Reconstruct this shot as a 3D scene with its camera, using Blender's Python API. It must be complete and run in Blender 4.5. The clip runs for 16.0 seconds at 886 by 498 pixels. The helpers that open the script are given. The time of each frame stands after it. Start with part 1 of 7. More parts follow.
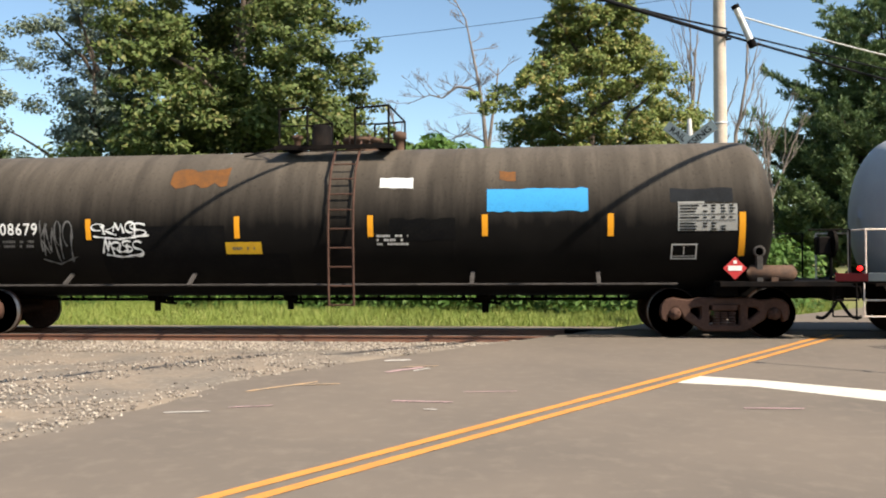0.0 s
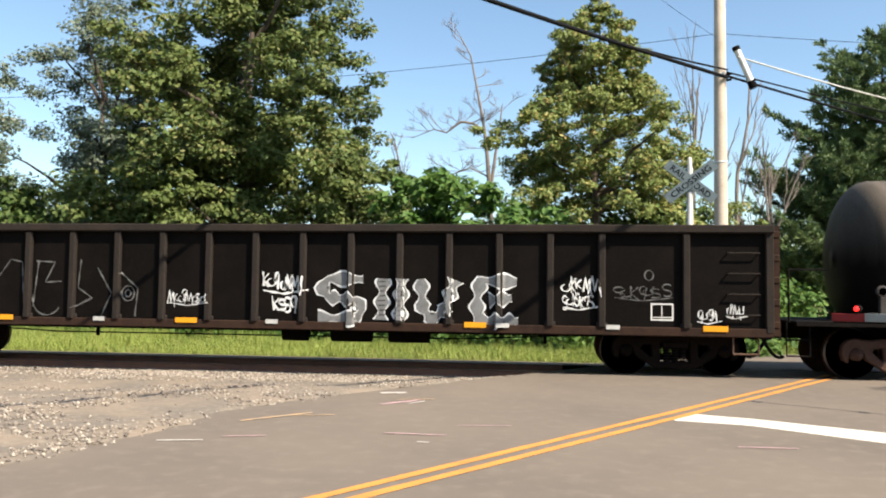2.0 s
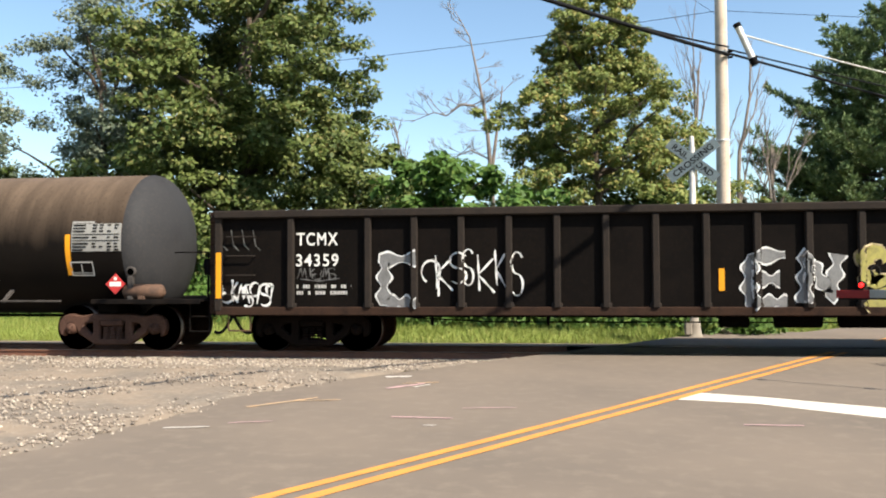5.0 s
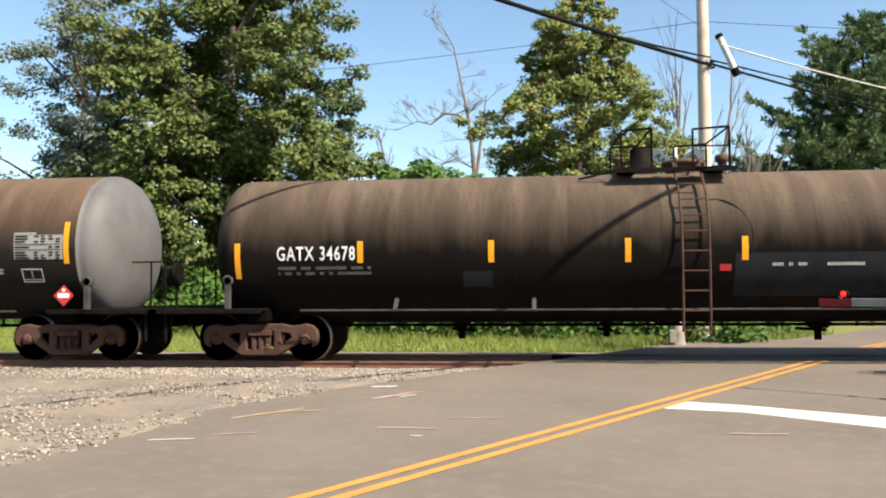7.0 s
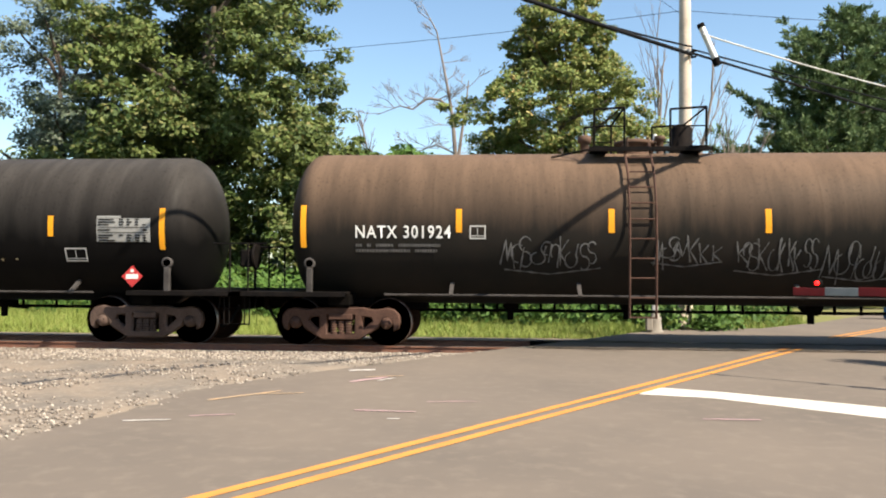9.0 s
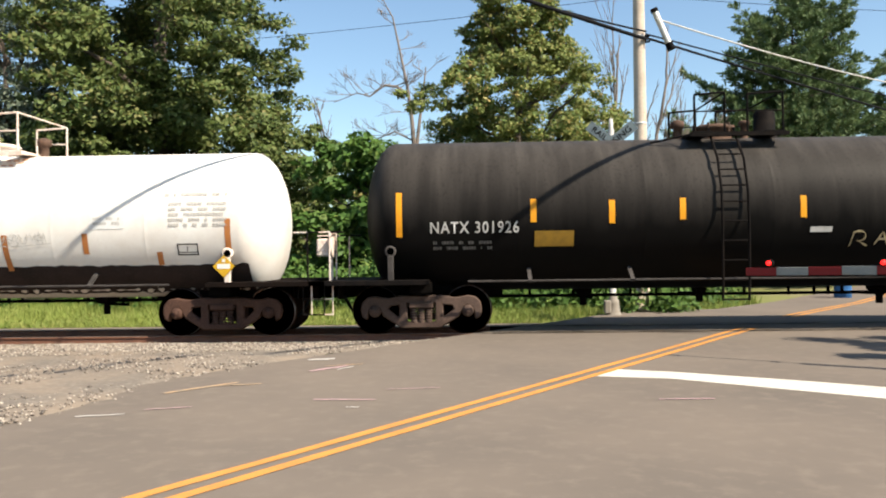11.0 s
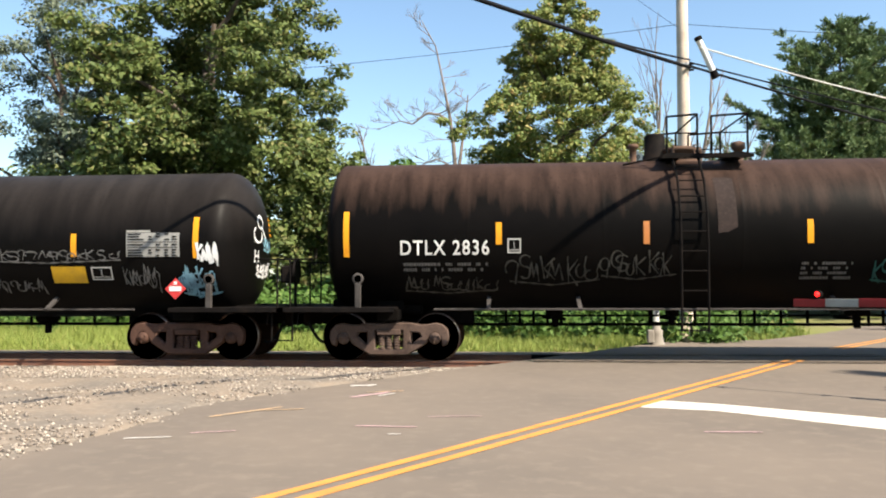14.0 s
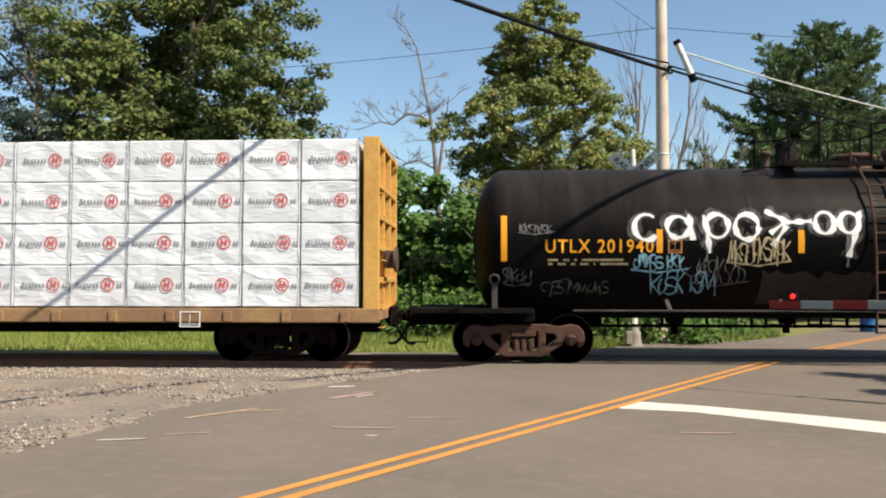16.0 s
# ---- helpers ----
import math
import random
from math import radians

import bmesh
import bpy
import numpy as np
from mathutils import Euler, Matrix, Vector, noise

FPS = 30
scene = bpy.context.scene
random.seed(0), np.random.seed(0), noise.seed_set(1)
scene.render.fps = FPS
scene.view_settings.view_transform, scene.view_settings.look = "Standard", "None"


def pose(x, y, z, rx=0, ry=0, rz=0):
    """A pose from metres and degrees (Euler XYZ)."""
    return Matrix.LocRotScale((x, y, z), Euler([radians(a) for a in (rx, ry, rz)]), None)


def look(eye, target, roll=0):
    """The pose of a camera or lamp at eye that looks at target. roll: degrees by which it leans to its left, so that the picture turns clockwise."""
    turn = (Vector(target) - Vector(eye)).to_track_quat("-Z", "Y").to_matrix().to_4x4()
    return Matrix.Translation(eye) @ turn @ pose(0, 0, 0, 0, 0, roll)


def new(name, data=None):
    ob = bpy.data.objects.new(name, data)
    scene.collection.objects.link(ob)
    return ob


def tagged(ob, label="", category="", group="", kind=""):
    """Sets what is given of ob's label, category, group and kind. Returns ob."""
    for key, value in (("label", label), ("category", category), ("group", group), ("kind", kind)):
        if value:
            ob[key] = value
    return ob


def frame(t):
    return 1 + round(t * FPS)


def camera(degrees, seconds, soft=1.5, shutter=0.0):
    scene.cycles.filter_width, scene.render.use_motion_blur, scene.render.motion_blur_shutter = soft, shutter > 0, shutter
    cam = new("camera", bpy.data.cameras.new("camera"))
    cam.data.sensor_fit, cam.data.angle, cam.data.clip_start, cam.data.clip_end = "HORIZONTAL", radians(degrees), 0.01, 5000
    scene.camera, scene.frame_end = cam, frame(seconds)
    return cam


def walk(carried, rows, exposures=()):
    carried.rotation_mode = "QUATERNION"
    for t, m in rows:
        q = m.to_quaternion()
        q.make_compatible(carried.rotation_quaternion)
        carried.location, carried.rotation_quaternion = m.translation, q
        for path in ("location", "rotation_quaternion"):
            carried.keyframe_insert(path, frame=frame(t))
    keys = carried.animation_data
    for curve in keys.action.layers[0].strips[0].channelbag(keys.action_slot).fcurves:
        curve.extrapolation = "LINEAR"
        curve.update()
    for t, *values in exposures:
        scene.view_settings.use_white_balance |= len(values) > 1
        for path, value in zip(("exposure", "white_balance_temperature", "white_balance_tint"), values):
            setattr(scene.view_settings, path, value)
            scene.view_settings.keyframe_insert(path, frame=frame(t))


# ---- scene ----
# ---------------------------------------------------------------- camera
CAM_ROWS = [
    (0, pose(-0.059, -16.530, 1.512, 90.652, 0.363, 6.636)),
    (0.5, pose(-0.042, -16.544, 1.495, 92.282, -1.098, 7.711)),
    (1, pose(-0.034, -16.588, 1.500, 92.767, -0.952, 7.884)),
    (1.5, pose(-0.002, -16.564, 1.497, 92.161, -0.931, 6.275)),
    (2, pose(0.012, -16.581, 1.502, 93.033, -0.696, 6.798)),
    (2.5, pose(0.014, -16.559, 1.500, 92.646, -0.343, 5.838)),
    (3, pose(-0.021, -16.573, 1.505, 92.856, 0.158, 5.707)),
    (3.5, pose(0.000, -16.560, 1.500, 92.410, -0.245, 6.430)),
    (6, pose(0.001, -16.560, 1.501, 91.838, 0.456, 7.180)),
    (6.5, pose(-0.037, -16.558, 1.513, 91.998, 0.568, 6.106)),
    (7, pose(-0.030, -16.561, 1.517, 92.447, 0.386, 5.841)),
    (7.5, pose(-0.018, -16.560, 1.500, 92.053, 0.010, 6.027)),
    (8, pose(-0.023, -16.564, 1.498, 91.734, 0.006, 5.452)),
    (10.5, pose(0.022, -16.569, 1.499, 90.922, -0.176, 2.788)),
    (11, pose(0.028, -16.537, 1.490, 90.541, 0.724, 1.695)),
    (11.5, pose(-0.031, -16.543, 1.495, 90.273, 0.221, 2.485)),
    (12, pose(0.058, -16.564, 1.494, 91.754, -0.414, 2.945)),
    (12.5, pose(-0.035, -16.561, 1.496, 92.707, -0.508, 3.753)),
    (13, pose(0.010, -16.564, 1.511, 91.433, -0.431, 3.889)),
    (13.5, pose(0.017, -16.573, 1.497, 92.369, -0.008, 4.601)),
    (14, pose(0.006, -16.588, 1.505, 92.442, 0.178, 4.544)),
    (14.5, pose(0.053, -16.572, 1.486, 92.923, -0.107, 4.711)),
    (15, pose(0.042, -16.578, 1.501, 92.429, 0.134, 4.067)),
    (15.5, pose(-0.010, -16.537, 1.491, 91.402, 0.208, 3.737)),
    (16, pose(0.022, -16.565, 1.503, 92.515, -0.025, 3.135)),
]
cam = camera(57.4, 16.0, soft=2.0)
walk(cam, CAM_ROWS, [(0, 1.05), (0.5, 1.25), (1.0, 1.25), (3.5, 1.25), (7.0, 1.25), (8.2, 1.25), (10.5, 1.24), (11.0, 1.09), (11.5, 0.88), (12.0, 0.68), (12.5, 0.60), (13.0, 0.97), (13.5, 1.38), (15.0, 1.35), (15.5, 1.14), (16.0, 0.81)])

# ---------------------------------------------------------------- daylight
SUN = Vector((0.82, -0.54, 1.0)).normalized()      # towards the sun
world = bpy.data.worlds.new("sky")
scene.world = world
world.use_nodes = True
wn = world.node_tree.nodes
sky = wn.new("ShaderNodeTexSky")
sky.sky_type = "NISHITA"
sky.sun_disc = False
sky.sun_elevation = math.asin(SUN.z)
sky.sun_rotation = math.atan2(SUN.x, SUN.y)
sky.altitude, sky.air_density, sky.dust_density, sky.ozone_density = 50, 1.0, 0.7, 1.0
haze = wn.new("ShaderNodeMix")                      # a slightly greener blue, as in the thin haze of the day
haze.data_type, haze.blend_type = "RGBA", "MULTIPLY"
haze.inputs[0].default_value = 1.0
haze.inputs[7].default_value = (0.96, 1.02, 1.0, 1)
world.node_tree.links.new(sky.outputs[0], haze.inputs[6])
world.node_tree.links.new(haze.outputs[2], wn["Background"].inputs[0])
wn["Background"].inputs[1].default_value = 0.09
sun = new("sun", bpy.data.lights.new("sun", "SUN"))
sun.data.energy, sun.data.angle, sun.data.color = 4.8, radians(0.55), (1.0, 0.90, 0.75)
sun.matrix_world = look(SUN * 60, (0, 0, 0))


# ---------------------------------------------------------------- materials
def nodes_of(name):
    m = bpy.data.materials.new(name)
    m.use_nodes = True
    nt = m.node_tree
    return m, nt, nt.nodes["Principled BSDF"]


def add(nt, kind, **values):
    n = nt.nodes.new(kind)
    for key, value in values.items():
        n.inputs[key].default_value = value
    return n


def mixed(nt, fac, a, b):
    """Mix two colours (values or sockets) by a socket."""
    n = nt.nodes.new("ShaderNodeMix")
    n.data_type = "RGBA"
    nt.links.new(fac, n.inputs[0])
    for socket, v in ((n.inputs[6], a), (n.inputs[7], b)):
        if isinstance(v, tuple):
            socket.default_value = (*v, 1)
        else:
            nt.links.new(v, socket)
    return n.outputs[2]


def noise_fac(nt, vec, scale, lo, hi, detail=6.0, stretch=None):
    """Noise through a ramp from lo to hi, as a socket."""
    if stretch:
        mp = nt.nodes.new("ShaderNodeMapping")
        mp.inputs["Scale"].default_value = stretch
        nt.links.new(vec, mp.inputs[0])
        vec = mp.outputs[0]
    n = add(nt, "ShaderNodeTexNoise", Scale=scale, Detail=detail, Roughness=0.62)
    nt.links.new(vec, n.inputs["Vector"])
    r = nt.nodes.new("ShaderNodeMapRange")
    r.inputs[1].default_value, r.inputs[2].default_value = lo, hi
    nt.links.new(n.outputs["Fac"], r.inputs[0])
    return r.outputs[0]


def bumpy(nt, bsdf, vec, scale, strength, distance=0.01):
    n = add(nt, "ShaderNodeTexNoise", Scale=scale, Detail=8.0)
    nt.links.new(vec, n.inputs["Vector"])
    b = add(nt, "ShaderNodeBump", Strength=strength, Distance=distance)
    nt.links.new(n.outputs["Fac"], b.inputs["Height"])
    nt.links.new(b.outputs[0], bsdf.inputs["Normal"])


def coat(name, base, worn, fine, rough=0.6, metal=0.0, scale=3.0, bump=0.15, lo=0.45, hi=0.7, jitter=0.0):
    """A surface in two tones at two scales, with relief."""
    m, nt, b = nodes_of(name)
    vec = nt.nodes.new("ShaderNodeTexCoord").outputs["Object"]
    c = mixed(nt, noise_fac(nt, vec, scale, lo, hi), base, worn)
    c = mixed(nt, noise_fac(nt, vec, scale * 14, 0.5, 0.85), c, fine)
    if jitter:
        info = nt.nodes.new("ShaderNodeObjectInfo")
        hs = add(nt, "ShaderNodeHueSaturation")
        r = nt.nodes.new("ShaderNodeMapRange")
        r.inputs[3].default_value, r.inputs[4].default_value = 1 - jitter, 1 + jitter
        nt.links.new(info.outputs["Random"], r.inputs[0])
        nt.links.new(r.outputs[0], hs.inputs["Value"])
        nt.links.new(c, hs.inputs["Color"])
        c = hs.outputs[0]
    nt.links.new(c, b.inputs["Base Color"])
    b.inputs["Roughness"].default_value, b.inputs["Metallic"].default_value = rough, metal
    b.inputs["Specular IOR Level"].default_value = 0.5 if metal else (0.2 if max(base) > 0.06 else 0.03)
    bumpy(nt, b, vec, scale * 9, bump)
    return m


def tank_paint(name, base, grime, rust, amount, rough=0.5, streak=0.5, seed=0.0, low=2.2, drip_size=0.32):
    """Tank paint: dust and rust along the crown, lightened for the sunlit top over a base darkened for the shaded side,
    run-off streaks down the side, grime patches.
    """
    m, nt, b = nodes_of(name)
    tc = nt.nodes.new("ShaderNodeTexCoord").outputs["Object"]
    off = nt.nodes.new("ShaderNodeMapping")
    off.inputs["Location"].default_value = (seed, seed * 0.3, 0)
    nt.links.new(tc, off.inputs[0])
    vec = off.outputs[0]
    c = mixed(nt, noise_fac(nt, vec, 0.9, 0.38, 0.72), base, grime)
    run = noise_fac(nt, vec, 1.0, 0.45, 0.75, stretch=(2.6, 0.4, 0.28))
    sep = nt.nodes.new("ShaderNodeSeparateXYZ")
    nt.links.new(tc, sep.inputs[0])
    # height ramp: mixes in crown rust and dust, plus painted light on top
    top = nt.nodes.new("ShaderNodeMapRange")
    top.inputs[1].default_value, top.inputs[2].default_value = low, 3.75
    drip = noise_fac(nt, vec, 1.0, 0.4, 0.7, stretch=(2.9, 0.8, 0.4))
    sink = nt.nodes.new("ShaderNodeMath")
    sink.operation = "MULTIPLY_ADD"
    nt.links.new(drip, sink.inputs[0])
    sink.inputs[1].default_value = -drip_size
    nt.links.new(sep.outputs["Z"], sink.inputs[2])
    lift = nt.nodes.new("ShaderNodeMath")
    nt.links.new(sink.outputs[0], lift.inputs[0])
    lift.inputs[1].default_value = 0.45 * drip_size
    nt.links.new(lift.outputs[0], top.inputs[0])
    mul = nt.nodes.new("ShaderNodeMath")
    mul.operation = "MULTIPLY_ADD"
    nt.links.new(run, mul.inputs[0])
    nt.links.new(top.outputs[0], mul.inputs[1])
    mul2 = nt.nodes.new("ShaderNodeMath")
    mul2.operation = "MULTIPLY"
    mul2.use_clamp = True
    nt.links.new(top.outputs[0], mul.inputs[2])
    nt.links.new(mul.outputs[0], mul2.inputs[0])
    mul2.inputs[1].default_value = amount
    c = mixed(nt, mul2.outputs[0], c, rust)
    s = nt.nodes.new("ShaderNodeMath")
    s.operation = "MULTIPLY"
    nt.links.new(run, s.inputs[0])
    s.inputs[1].default_value = streak * 0.5
    c = mixed(nt, s.outputs[0], c, grime)
    c = mixed(nt, noise_fac(nt, vec, 18, 0.55, 0.9), c, grime)
    nt.links.new(c, b.inputs["Base Color"])
    b.inputs["Roughness"].default_value = rough
    b.inputs["Specular IOR Level"].default_value = 0.04
    bumpy(nt, b, vec, 7, 0.06)
    return m


def plain(name, base, rough=0.6, metal=0.0):
    return coat(name, base, tuple(v * 0.8 for v in base), tuple(v * 0.6 for v in base), rough, metal, 4.0, 0.05, 0.5, 0.85)


def foliage(name, dark, light, gold, seed=0.0):
    m, nt, b = nodes_of(name)
    geo = nt.nodes.new("ShaderNodeNewGeometry")
    ramp = nt.nodes.new("ShaderNodeValToRGB")
    e = ramp.color_ramp.elements
    e[0].color, e[1].color = (*dark, 1), (*gold, 1)
    mid = e.new(0.7)
    mid.color = (*light, 1)
    nt.links.new(geo.outputs["Random Per Island"], ramp.inputs[0])
    vec = nt.nodes.new("ShaderNodeTexCoord").outputs["Object"]
    c = mixed(nt, noise_fac(nt, vec, 0.35, 0.4, 0.65), ramp.outputs[0], light)
    nt.links.new(c, b.inputs["Base Color"])
    b.inputs["Roughness"].default_value = 0.6
    b.inputs["Specular IOR Level"].default_value = 0.22
    t = nt.nodes.new("ShaderNodeBsdfTranslucent")
    nt.links.new(c, t.inputs[0])
    mx = nt.nodes.new("ShaderNodeMixShader")
    mx.inputs[0].default_value = 0.20
    nt.links.new(b.outputs[0], mx.inputs[1])
    nt.links.new(t.outputs[0], mx.inputs[2])
    nt.links.new(mx.outputs[0], nt.nodes["Material Output"].inputs[0])
    return m


def mist(name, colour, most):
    """Overspray: a thin speckled veil of paint."""
    m, nt, b = nodes_of(name)
    vec = nt.nodes.new("ShaderNodeTexCoord").outputs["Object"]
    b.inputs["Base Color"].default_value = (*colour, 1)
    b.inputs["Roughness"].default_value = 0.7
    b.inputs["Specular IOR Level"].default_value = 0.05
    soft = nt.nodes.new("ShaderNodeMath")
    soft.operation = "MULTIPLY"
    nt.links.new(noise_fac(nt, vec, 5.0, 0.30, 0.75), soft.inputs[0])
    soft.inputs[1].default_value = most
    nt.links.new(soft.outputs[0], b.inputs["Alpha"])
    return m


def glow(name, colour, power):
    m, nt, b = nodes_of(name)
    b.inputs["Base Color"].default_value = (*colour, 1)
    b.inputs["Emission Color"].default_value = (*colour, 1)
    b.inputs["Emission Strength"].default_value = power
    return m


